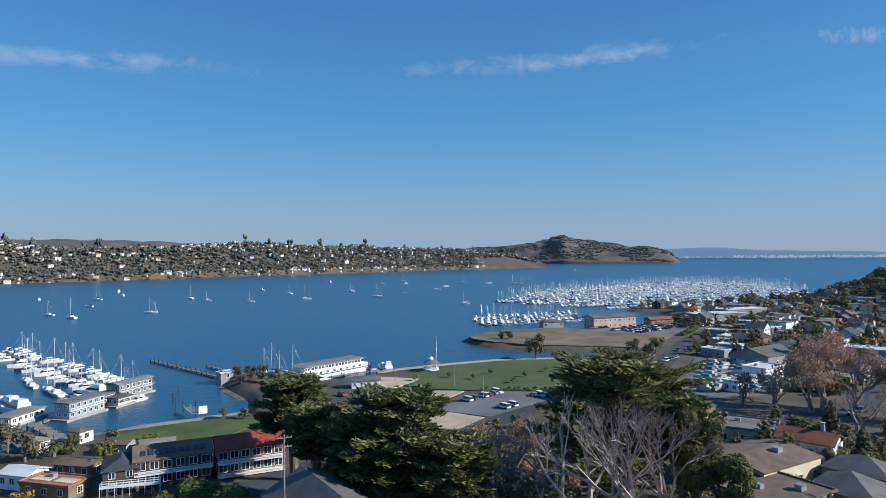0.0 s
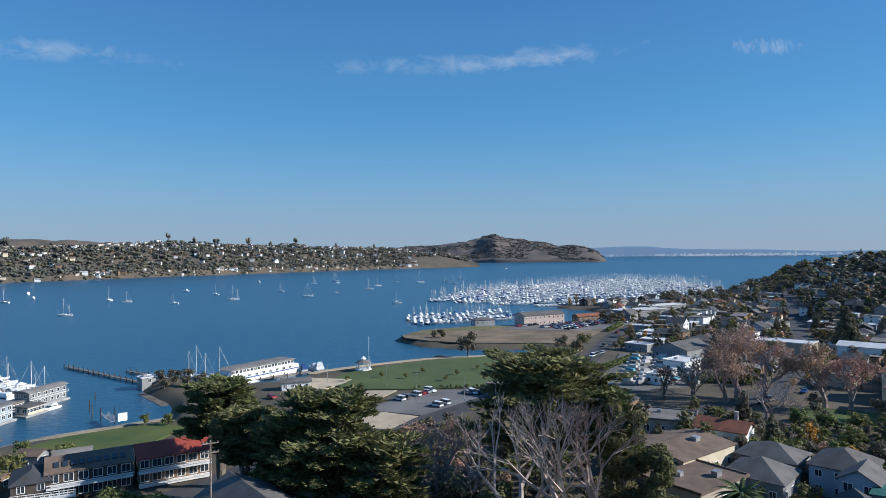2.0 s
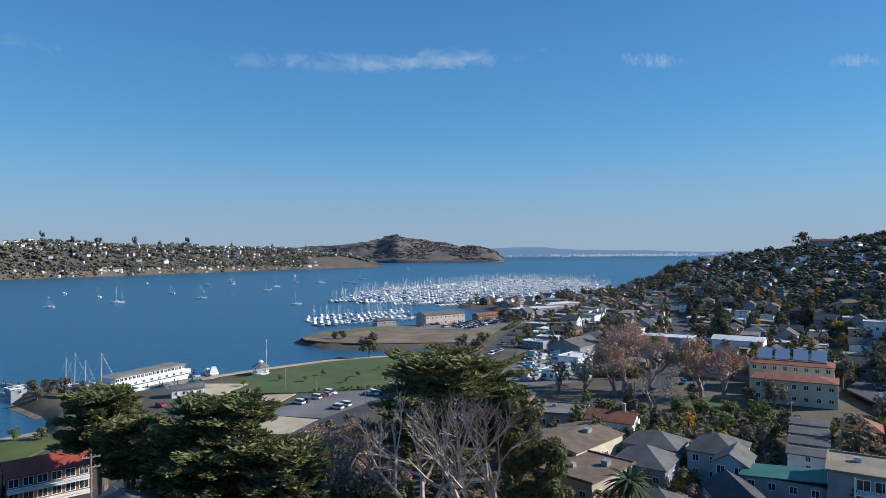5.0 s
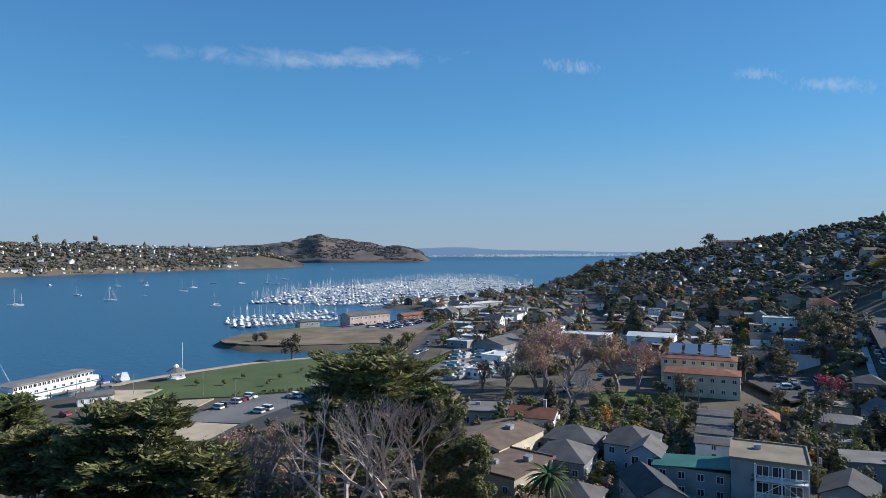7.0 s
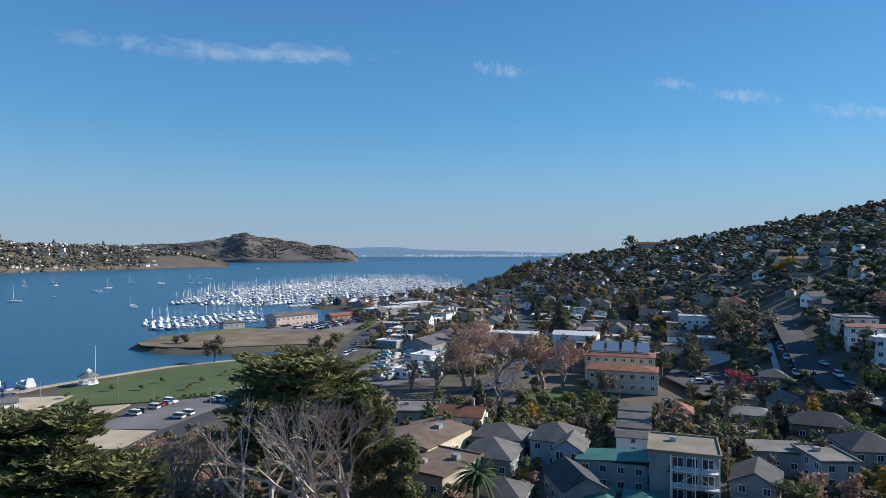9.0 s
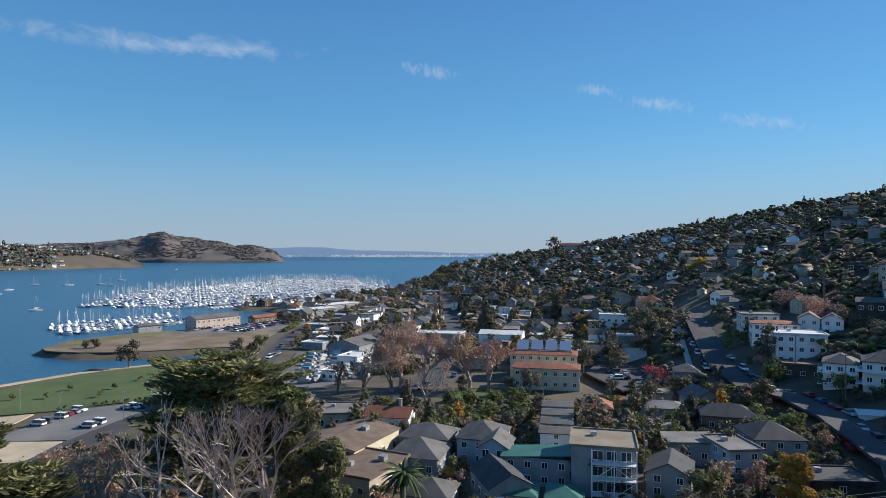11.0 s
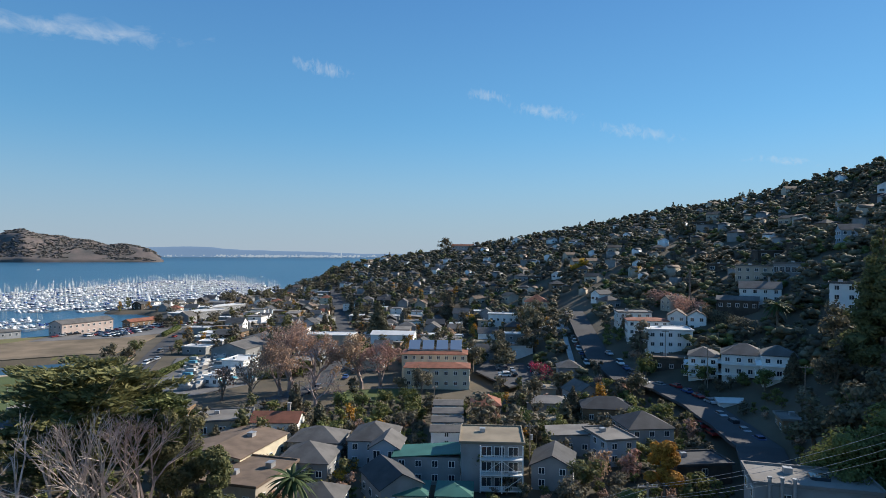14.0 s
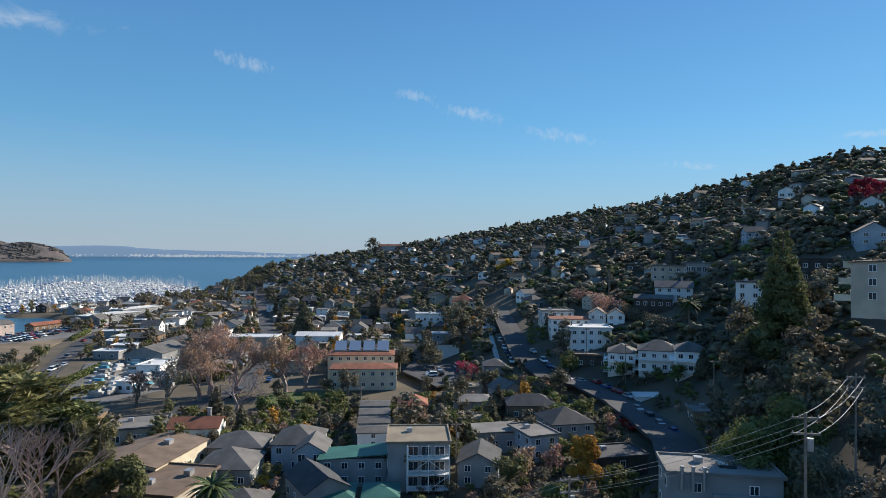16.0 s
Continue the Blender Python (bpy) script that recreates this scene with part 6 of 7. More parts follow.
RT = random.Random(21)
made = 0
for i in range(-8, 60):
    for j in range(-30, 30):
        c, s = math.cos(radians(42)), math.sin(radians(42))
        u, w = 18.5 * i, 16.5 * j
        x, y = 120 + u * c - w * s + RT.uniform(-2, 2), 150 + u * s + w * c + RT.uniform(-2, 2)
        az, d = math.degrees(math.atan2(x, y)), math.hypot(x, y)
        if not (14 < az < 64 and (212 if az < 48 else 185) < d < 900) or RT.random() < 0.06:
            continue
        hz = z_at(x, y)
        if hz > 13 or not free(x, y, 6.5):
            continue
        place(RT.choice(PROTO + [PROTO[3], PROTO[4], PROTO[10], PROTO[10], PROTO[12]]), x, y, hz, RT.choice((-48, 42, 132, -138)) + RT.uniform(-5, 5), RT.uniform(0.66, 0.92), "houses in the town")
        TAKEN.append((x, y, 13))
        made += 1
# houses up the hillside
for _ in range(2600):
    az = RT.uniform(33, 96)
    foot, ridge = float(np.interp(az, _az, FOOT_T)), float(np.interp(az, _az, RIDGE_T))
    u = RT.random() ** 0.8
    d = foot + (ridge - foot) * (0.03 + 0.95 * u)
    x, y = d * math.sin(radians(az)), d * math.cos(radians(az))
    dens = 0.75 if d < 520 and az < 60 else 0.20
    if d < 120 or (az > 74 and d < 260) or RT.random() > dens or not free(x, y, 8.5):
        continue
    place(RT.choice(FARP if d > 330 else PROTO), x, y, z_at(x, y) - 0.6, -az + RT.uniform(-60, 60), RT.uniform(0.7, 0.95), "houses on the hillside")
    TAKEN.append((x, y, 15))
    made += 1
    if made > 300:
        break
# crowded cars of the waterfront yards
yard = []
for x0, y0, n, rows in ((128, 414, 9, 4), (168, 436, 8, 4), (196, 452, 7, 3), (236, 470, 8, 3)):
    for a in range(n):
        for b in range(rows):
            if RT.random() < 0.72:
                x, y = x0 + a * 4.4 * 0.77 - b * 6.5 * 0.64, y0 + a * 4.4 * 0.64 + b * 6.5 * 0.77
                yard.append((RT.randrange(6), x, y, z_at(x, y) + 0.35, 40 + RT.uniform(-6, 6) + 180 * RT.randrange(2), 1.0, 1.0))
replicate("waterfront_cars", [meshes_of(c) for c in CARS], yard, "crowded parked cars on the waterfront yards", "cars")
HILLH = []
for _ in range(12000):
    az = RT.uniform(36, 92)
    foot, ridge = float(np.interp(az, _az, FOOT_T)), float(np.interp(az, _az, RIDGE_T))
    d = foot + (ridge - foot) * RT.uniform(0.35, 0.97)
    x, y = d * math.sin(radians(az)), d * math.cos(radians(az))
    if d < 330 or any(math.hypot(x - a, y - b) < 15 for a, b, c in TAKEN):
        continue
    HILLH.append((RT.randrange(6), x, y, z_at(x, y) + 1.2, -az + RT.uniform(-70, 70), RT.uniform(0.42, 0.7), 1.0))
    TAKEN.append((x, y, 11))
    if len(HILLH) > 190:
        break
replicate("upper_hillside_houses", [meshes_of(p) for p in FARP], HILLH, "small far houses among trees on the upper hillside", "houses")
for p in PROTO + FARP + CARS:
    drop(p)


# trees of the foreground
cypress(-35, 147, 3.0, 25.5, 20, 11, "dark green spreading cypress with level limbs", 15000)
cypress(-27, 133, 3.0, 22, 15, 16, "dark green cypress with shaded trunk", 9000)
cypress(-9, 124, 3.0, 27, 24, 13, "broad dark green cypress with drooping sprays", 19000, bare=0.1)
cypress(2, 118, 3.0, 19, 18, 14, "low dark green cypress", 9000, bare=0.1)
cypress(-18, 128, 3.0, 20, 14, 17, "dark green cypress among others", 8000, bare=0.1)
cypress(35, 128, 3.0, 33.0, 33, 15, "tall dark cypress with open flat crown", 21000, bare=0.25, top_flat=0.55)
cypress(47, 124, 3.0, 26, 14, 18, "dark cypress with forked pale limbs", 7000, bare=0.4)
bare_tree("bare_tree", 25, 109, 3.0, 31, 21, "tall leafless tree with pale grey branches", 5, 0.30, bark=BARK_PALE, r=0.030)
bare_tree("bare_tree", 33, 106, 3.0, 32, 22, "leafless tree with forked pale limbs", 5, 0.30, bark=BARK_PALE, r=0.030)
bare_tree("bare_tree", 39, 108, 3.0, 28, 29, "leafless tree with fine reddish twigs", 6, 0.34, r=0.027)
for x, y, h, sd in ((11, 140, 15, 23), (17, 150, 14, 24), (4, 134, 11, 25), (8, 150, 13, 123), (13, 130, 12, 124), (20, 140, 13, 125), (5, 143, 12, 126), (23, 130, 12, 127), (15, 121, 12, 128)):
    bare_tree("bare_tree", x, y, 3.0, h, sd, "leafless tree with dense fine reddish brown twigs", 6, 0.45, L_RUST if sd % 3 == 0 else None, 500, 0.25)
for x, y, h, w, sd, m_, lab, n in ((46, 115, 24, 10, 31, L_EUC, "olive green eucalyptus with dense upright crown", 6500), (50, 109, 17, 8, 32, L_EUC, "olive green bushy eucalyptus", 4500),
                                   (-50, 129, 6.5, 10, 33, L_GREEN, "bright green rounded tree below the lodge", 5500), (-43, 124, 6, 9, 34, L_GREEN, "bright green rounded tree", 4500), (-56, 126, 5, 7, 36, L_GREEN, "bright green rounded bush", 3000),
                                   (15, 122, 9, 10, 35, L_OAK, "dark green rounded tree in shade", 3500), (22, 118, 9, 9, 37, L_EUC, "olive green bushy tree", 3000), (0, 122, 8, 9, 38, L_OAK, "dark green undergrowth tree", 3000), (-10, 112, 7, 9, 39, L_OAK, "dark green bush below the cypress", 2500),
                                   (117, 27, 21, 15, 41, L_GREEN, "large dark green tree on the slope", 6500), (124, 22, 19, 13, 42, L_GREEN, "large dark green tree", 5000), (110, 14, 15, 13, 43, L_OAK, "dark bushy tree with pale twigs", 4500),
                                   (124, 61, 14, 7.5, 44, L_GOLD, "golden drooping autumn willow", 7000), (88, 26, 7, 8, 45, L_GREEN, "olive shrub below the power lines", 2500), (100, 6, 16, 14, 46, L_OAK, "dark bushy tree on the slope", 4500), (96, 14, 9, 9, 47, L_RUST, "reddish brown bush on the slope", 2500)):
    e = thing("tree", x, y, z_at(x, y), lab, "tree")
    t_, c_ = round_crown(sd, h, w, int(n * 1.8), 0.25, 18, m_, 0.08)
    part("trunk", t_, e)
    part("crown", c_, e)
palm(64, 106, 3.0, 9.0, 5.2, 51, "tall date palm with full feathery crown")
palm(236, 75, z_at(236, 75), 9.5, 5.0, 52, "date palm on the hillside")
palm(-103, 167, 3.0, 3.0, 3.0, 53, "small palm beside the harbour", 26)
palm(285, 128, z_at(285, 128), 17.0, 2.0, 54, "slender fan palm on the hillside", 26)
t_, c_ = cone_crown(61, 38, 20, 17000, 0.36, L_EUC)
e = thing("conifer_tree", 186, 35, z_at(186, 35), "tall dark conifer standing on the shaded slope", "tree")
part("trunk", t_, e)
part("crown", c_, e)
t_, c_ = cone_crown(62, 24, 15, 5000, 0.6, L_OAK)
for x, y, s in ((240, 300, 1.0), (309, 309, 0.85), (196, 58, 0.4)):
    e = thing("conifer_tree", x, y, z_at(x, y), "dark green conifer rising above town roofs", "tree")
    part("trunk", t_, e)
    part("crown", c_, e)
    e.scale = (s, s, s)

# autumn park trees
for x, y, h, sd in ((126, 210, 27, 71), (134, 206, 22, 72), (118, 204, 20, 75), (147, 194, 21, 73), (153, 190, 18, 74)):
    bare_tree("plane_tree", x, y, 3.0, h, sd, "large plane tree with rust autumn leaves and pale limbs", 6, 0.40, L_RUST, 2600, 0.28)
bare_tree("plane_tree", 120, 184, 3.0, 14, 76, "small pale leafless plane tree", 6, 0.45)
bare_tree("plane_tree", 104, 200, 3.0, 15, 77, "leafless brown street tree", 6, 0.42, None, 0, 0.3, BARK)
bare_tree("plane_tree", 112, 214, 3.0, 14, 78, "leafless brown street tree", 6, 0.42, None, 0, 0.3, BARK)
bare_tree("plane_tree", 100, 212, 3.0, 13, 79, "leafless brown street tree", 6, 0.42, L_RUST, 500, 0.3, BARK)
bare_tree("plane_tree", 190, 143, 5.0, 11, 80, "small red-leaved tree in the parking lot", 6, 0.42, L_RED, 500, 0.25, BARK)

# tree patterns for town, park and hillside
KINDS = []
for k, (h, w, m_, n, sz) in enumerate(((9, 9, L_OAK, 650, 0.42), (7, 8, L_OAK, 560, 0.42), (11, 9, L_EUC, 650, 0.42), (6, 7, L_GREEN, 520, 0.36), (5, 6, L_GREEN, 420, 0.34), (12, 10, L_OAK, 800, 0.45), (8, 6, L_GOLD, 520, 0.33), (7, 7, L_RUST, 480, 0.33))):
    KINDS.append(round_crown(100 + k, h, w, n, sz * 0.85, 10, m_, 0.12, 0.5))
KINDS.append(cone_crown(120, 14, 7, 700, 0.6, L_OAK))
NAMES = ["dark green oak among houses", "rounded dark green garden tree", "olive green street tree", "bright green garden tree", "bright green garden shrub", "large dark green oak", "golden autumn garden tree", "russet autumn garden tree", "dark green pointed conifer"]


def tree(k, x, y, s=1.0, group="trees in the town", z=None):
    e = thing("tree", x, y, z_at(x, y) if z is None else z, NAMES[k], "tree", group)
    part("trunk", KINDS[k][0], e)
    part("crown", KINDS[k][1], e)
    e.rotation_euler = (0, 0, RT.uniform(0, 6.28))
    e.scale = (s, s, s * RT.uniform(0.85, 1.2))
    return e


for x, y, k, s in ((140, 190, 0, 0.7), (133, 178, 1, 0.8), (151, 176, 1, 0.8), (146, 168, 3, 0.8), (128, 168, 4, 1.0), (122, 172, 4, 1.0), (136, 166, 4, 1.2), (203, 86, 4, 1.2), (202, 74, 3, 0.8), (197, 66, 4, 1.2), (206, 92, 4, 1.1), (46, 316, 0, 1.25), (40, 390, 1, 0.8), (36, 392, 1, 0.6), (98, 327, 0, 0.9), (104, 322, 1, 1.0), (112, 334, 2, 0.9), (-90, 275, 1, 0.6), (-82, 272, 1, 0.7), (-76, 266, 1, 0.8), (-70, 262, 0, 0.7), (-88, 284, 1, 0.5), (-84, 262, 1, 0.6),
                   (-84, 155, 4, 1.2), (-92, 176, 4, 0.8), (-79, 171, 4, 0.9), (-116, 168, 0, 0.9), (-108, 163, 1, 1.0), (-120, 160, 1, 1.0), (-100, 170, 3, 0.8), (-72, 206, 4, 0.6), (-64, 203, 4, 0.7), (-88, 132, 6, 0.8),
                   (128, 145, 3, 1.2), (134, 149, 3, 1.3), (139, 156, 3, 1.1), (121, 150, 3, 1.0), (158, 172, 0, 1.0), (203, 188, 5, 1.1), (212, 178, 5, 1.2), (196, 204, 0, 1.2),
                   (186, 130, 1, 1.2), (176, 134, 0, 0.9), (206, 108, 3, 1.3), (152, 120, 3, 1.0), (158, 112, 3, 1.0), (148, 104, 3, 1.0), (144, 114, 4, 1.2), (126, 108, 3, 1.0), (166, 90, 4, 1.4), (172, 85, 4, 1.3), (164, 73, 7, 0.8), (121, 96, 2, 0.8),
                   (128, 78, 7, 0.9), (134, 74, 7, 0.9), (112, 62, 4, 1.3), (126, 55, 3, 1.3), (84, 118, 6, 0.6), (90, 122, 6, 0.6), (105, 96, 2, 0.9), (118, 76, 2, 0.9), (108, 73, 0, 0.8), (156, 42, 5, 1.2), (149, 33, 5, 1.2), (160, 28, 5, 1.3),
                   (170, 26, 5, 1.4), (181, 44, 5, 1.2), (145, 22, 5, 1.3), (138, 8, 5, 1.2), (128, 10, 5, 1.1), (200, 48, 5, 1.2), (206, 30, 5, 1.4), (300, 276, 6, 1.5), (392, 262, 6, 1.5), (398, 258, 6, 1.4), (360, 196, 6, 1.2), (264, 262, 7, 1.3), (250, 190, 0, 1.4), (262, 200, 5, 1.3), (236, 184, 5, 1.2), (272, 210, 5, 1.2), (226, 192, 5, 1.1)):
    tree(k, x, y, s)
for x, y in ((-12, 262), (2, 268), (12, 264), (20, 275), (34, 268), (45, 280), (52, 262), (60, 285), (28, 256), (66, 270)):
    tree(4, x, y, 0.42, "saplings on the lawn", 3.1)
for i in range(26):
    tree(4, 14 + i * 1.6 + R.uniform(-1, 1), 244 + R.uniform(-0.7, 0.7) - 0.12 * i, R.uniform(0.16, 0.26), "low shrubs edging the car park", 3.1)
hedge_rng = np.random.default_rng(5)
for x0, y0, x1, y1, wdt, ht, m_, lab in ((238, 84, 262, 112, 5, 6, L_OAK, "tall clipped dark green hedge"), (262, 112, 292, 150, 6, 7, L_RUST, "broad russet hedge on the slope"), (104, 33, 99, 46, 3, 3, L_GREEN, "clipped green hedge"), (150, 398, 172, 430, 3, 3, L_GREEN, "row of green bushes beside the street"), (100, 270, 128, 300, 3, 3, L_GREEN, "row of green bushes beside the yard"),
                                     (126, 238, 148, 232, 4, 4, L_GREEN, "yellow green bushes along the street"), (30, 156, 44, 170, 4, 4, L_OAK, "dark shrubs below bare trees"), (-4, 136, 10, 128, 5, 4, L_RUST, "russet shrubs under the cypress")):
    k = int(math.hypot(x1 - x0, y1 - y0) / 1.8)
    blobs = [(x0 + (x1 - x0) * i / k, y0 + (y1 - y0) * i / k, z_at(x0 + (x1 - x0) * i / k, y0 + (y1 - y0) * i / k) + ht * 0.45, wdt * 0.55, wdt * 0.55, ht * 0.55) for i in range(k + 1)]
    v, f = leaves(hedge_rng, blobs, 160 * k, 0.3)
    tagged(new("hedge", mesh("hedge", v, f, m_)), lab, "hedge", kind="stuff")

count, REST = 0, []
for _ in range(6000):
    az, d = RT.uniform(12, 62), RT.uniform(165, 640)
    x, y = d * math.sin(radians(az)), d * math.cos(radians(az))
    if z_at(x, y) > 22 or road_gap(x, y) < 6 or from_shore(x, y) < 5:
        continue
    if any(math.hypot(x - a, y - b) < c * 0.42 for a, b, c in TAKEN) or any(math.hypot(x - a, y - b) < c for a, b, c in KEEP):
        continue
    if count % 6 == 0:
        tree(RT.choice((0, 0, 1, 1, 1, 2, 3, 3, 4, 4, 7, 8)), x, y, RT.uniform(0.6, 1.0))
    else:
        REST.append((RT.randrange(9), x, y, z_at(x, y), RT.uniform(0, 360), RT.uniform(0.55, 1.0), RT.uniform(0.85, 1.2)))
    TAKEN.append((x, y, 6))
    count += 1
    if count > 640:
        break

for _ in range(2600):
    x, y = RT.uniform(-30, 70), RT.uniform(104, 190)
    if any(math.hypot(x - a, y - b) < c * 0.5 for a, b, c in TAKEN) or road_gap(x, y) < 6.5 or RT.random() < 0.45:
        continue
    REST.append((RT.choice((0, 1, 1, 2, 3, 4, 7)), x, y, z_at(x, y), RT.uniform(0, 360), RT.uniform(0.3, 0.65), RT.uniform(0.8, 1.1)))
    TAKEN.append((x, y, 6))
for _ in range(3000):
    az, d = RT.uniform(24, 74), RT.uniform(108, 215)
    x, y = d * math.sin(radians(az)), d * math.cos(radians(az))
    if road_gap(x, y) < 7 or any(math.hypot(x - a, y - b) < (7.5 if c > 10 else c * 0.5) for a, b, c in TAKEN):
        continue
    REST.append((RT.choice((0, 1, 1, 2, 3, 3, 4, 4, 7)), x, y, z_at(x, y), RT.uniform(0, 360), RT.uniform(0.3, 0.6), RT.uniform(0.8, 1.1)))
    TAKEN.append((x, y, 5.5))
for _ in range(260):
    az, d = RT.uniform(25, 36), RT.uniform(640, 930)
    x, y = d * math.sin(radians(az)), d * math.cos(radians(az))
    if from_shore(x, y) > 3:
        REST.append((RT.choice((0, 1, 2, 5)), x, y, z_at(x, y), RT.uniform(0, 360), RT.uniform(0.7, 1.1), 1.0))
LITE = [list(round_crown(160 + k, h, w, 230, sz * 0.75, 9, m_, 0.1, 0.55)) for k, (h, w, m_, sz) in enumerate(((9, 9, L_OAK, 0.62), (7, 8, L_OAK, 0.58), (11, 9, L_EUC, 0.6), (6, 7, L_GREEN, 0.5), (5, 6, L_GREEN, 0.45), (12, 10, L_OAK, 0.65), (8, 6, L_GOLD, 0.45), (7, 7, L_RUST, 0.45), (9, 6, L_OAK, 0.5)))]
replicate("town_trees", LITE, REST, "mixed garden trees between the town houses", "trees")

# woods of the hillside
WOOD = []
for k, (h, w, m_, n) in enumerate(((9, 11, L_HILL, 60), (9, 10, L_HILL, 60), (8, 10, L_OAK, 60), (8, 9, L_EUC, 60), (7, 9, L_GREEN, 60), (6, 7, L_RUST, 50))):
    WOOD.append([round_crown(140 + k, h, w, n, 0.55, 8, m_, 0.05, 0.8)[1]])
WOOD.append([cone_crown(150, 13, 6, 200, 0.7, L_OAK)[1]])
places = []
for _ in range(32000):
    az = RT.uniform(30, 100)
    foot, ridge = float(np.interp(az, _az, FOOT_T)), float(np.interp(az, _az, RIDGE_T))
    u = RT.random() ** 0.7
    d = foot + (ridge * 1.05 - foot) * (0.02 + 0.98 * u)
    x, y = d * math.sin(radians(az)), d * math.cos(radians(az))
    if d < 150 and az < 80 or road_gap(x, y) < 9 or from_shore(x, y) < 6:
        continue
    if d < 85 or (d < 300 and 52 < az < 66 and RT.random() < 0.3):
        continue
    if az > 73 and d < 200 and RT.random() < 0.5:
        continue
    s = RT.uniform(0.45, 1.0) * (1.0 if d > 300 else 0.95 if d > 200 else 0.75)
    if any(abs(x - a) < 14 and abs(y - b) < 14 and math.hypot(x - a, y - b) < c * 0.42 + 2.0 * s for a, b, c in TAKEN):
        continue
    # leave the view from a house downhill partly open
    if any(abs(x * 1.05 - a) < 9 and abs(y * 1.05 - b) < 9 and c > 12 for a, b, c in TAKEN) and RT.random() < 0.6:
        continue
    places.append((RT.choice((0, 0, 0, 1, 1, 2, 2, 3, 3, 4, 5) if d < 500 else (0, 0, 1, 1, 2, 2, 0, 3, 3, 0, 1, 6)), x, y, z_at(x, y) - 0.6, RT.uniform(0, 360), s * 1.1, RT.uniform(0.6, 0.95)))
    if len(places) >= 4800:
        break
replicate("hillside_woods", WOOD, places, "dark green oak woods covering the residential hillside", "woods")
e = bare_tree("umbrella_tree", 560, 570, z_at(560, 570), 22, 90, "wind-shaped dark pine with umbrella crown on the ridge", 5, 0.5, L_OAK, 900, 0.7, BARK)
e = bare_tree("red_maple", 319, 28, z_at(319, 28), 13, 91, "bright crimson autumn maple on the dark slope", 5, 0.45, L_RED, 3500, 0.35, BARK)

# poles and wires
pole(-27, 106.5, 3.0, 22.0, 20, "weathered wooden utility pole with cross-arms", 2)
pole(71, 37, 8.0, 19.5, -40, "wooden utility pole with grey transformer", 2, True)
pole(69, 11, 8.0, 32.0, -60, "tall wooden utility pole with transformer and wires", 2, True)
pole(109, 11, z_at(109, 11), 38 - z_at(109, 11), -60, "wooden utility pole on the dark slope", 2)
pole(150, 22, z_at(150, 22), 12, -60, "wooden utility pole on the dark slope", 2)
pole(118, 91, 3.2, 12, -40, "wooden utility pole beside the apartment block", 1, True)
pole(104, 168, 3.0, 13, 0, "wooden utility pole beside the street", 1)
pole(132, 138, 3.0, 12, 0, "wooden utility pole in the park", 1)
pole(200, 84, z_at(200, 84), 13, -40, "wooden utility pole beside parked cars", 1)
pole(178, 50, z_at(178, 50), 12, -60, "wooden utility pole on the shaded slope", 1)
pole(212, 104, z_at(212, 104), 14, -40, "wooden utility pole before white apartments", 1)
for dz in (0.0, -1.5):
    for s in (-1.1, 1.1):
        wire([(71 + s * 0.7, 37 - s * 0.7, 27.1 + dz), (69 + s * 0.5, 11 - s * 0.8, 39.5 + dz), (109 + s * 0.5, 11 - s * 0.8, 37.5 + dz)], "thin sagging power line", 0.8)
for s in (-1.1, 1.1):
    wire([(71 + s * 0.7, 37 - s * 0.7, 27.1), (66 + s, 62, 15.5)], "thin sagging power line", 0.6)
    wire([(109 + s * 0.5, 11, 37.5), (150 + s * 0.5, 22, z_at(150, 22) + 11.6)], "thin sagging power line", 1.0)
wire([(104, 168, 15.6), (132, 138, 14.6)], "thin sagging power line", 0.8)
for x, y, h in ((14, 226, 9), (30, 216, 9), (4, 250, 8), (42, 240, 9), (-40, 272, 8), (-20, 262, 7)):
    l = thing("street_lamp", x, y, 3.0, "slim grey lamp post beside the park", "street lamp")
    part("post", mesh("post", *tube(([], []), (0, 0, 0), (0, 0, h), 0.1, 0.07, 6), STEEL), l)
    part("lamp_head", mesh("lamp_head", *box(([], []), -0.15, 0.75, -0.12, 0.12, h - 0.05, h + 0.1), STEEL), l)


# wooded shore: trees and houses
azv, nr_, dp, tp, ZB = BEL
RB = random.Random(3)


def bel_spot(az, u):
    i = int(np.clip(np.searchsorted(azv, az), 0, len(azv) - 1))
    j = u * (ZB.shape[1] - 1)
    z = float(np.interp(j, range(ZB.shape[1]), ZB[i]))
    d = nr_[i] + dp[i] * u
    return d * math.sin(radians(az)), d * math.cos(radians(az)), z


far_crowns = []
for k in range(5):
    rng = np.random.default_rng(40 + k)
    blobs = [(rng.normal() * 2.2, rng.normal() * 2.2, 4 + rng.random() * 4, 2.6, 2.6, 2.4) for _ in range(4)]
    far_crowns.append([leafy(rng, blobs, 18, 1.1, L_FAR if k < 4 else L_OAK, 0.95)])
places = []
for _ in range(4200):
    u = RB.random() ** 0.8 * 0.66
    az = RB.uniform(-43, 8.4)
    if u < 0.015 or (az > 3 and u < 0.3):
        continue
    x, y, z = bel_spot(az, u)
    s = RB.uniform(0.8, 1.8)
    places.append((RB.randrange(5), x, y, z - 1.5, RB.uniform(0, 360), s, RB.uniform(0.5, 0.95)))
for _ in range(1700):
    az, u = RB.uniform(-43, 3), RB.uniform(0.008, 0.10)
    x, y, z = bel_spot(az, u)
    places.append((RB.randrange(5), x, y, z - 0.5, RB.uniform(0, 360), RB.uniform(0.6, 1.2), RB.uniform(0.5, 0.8)))
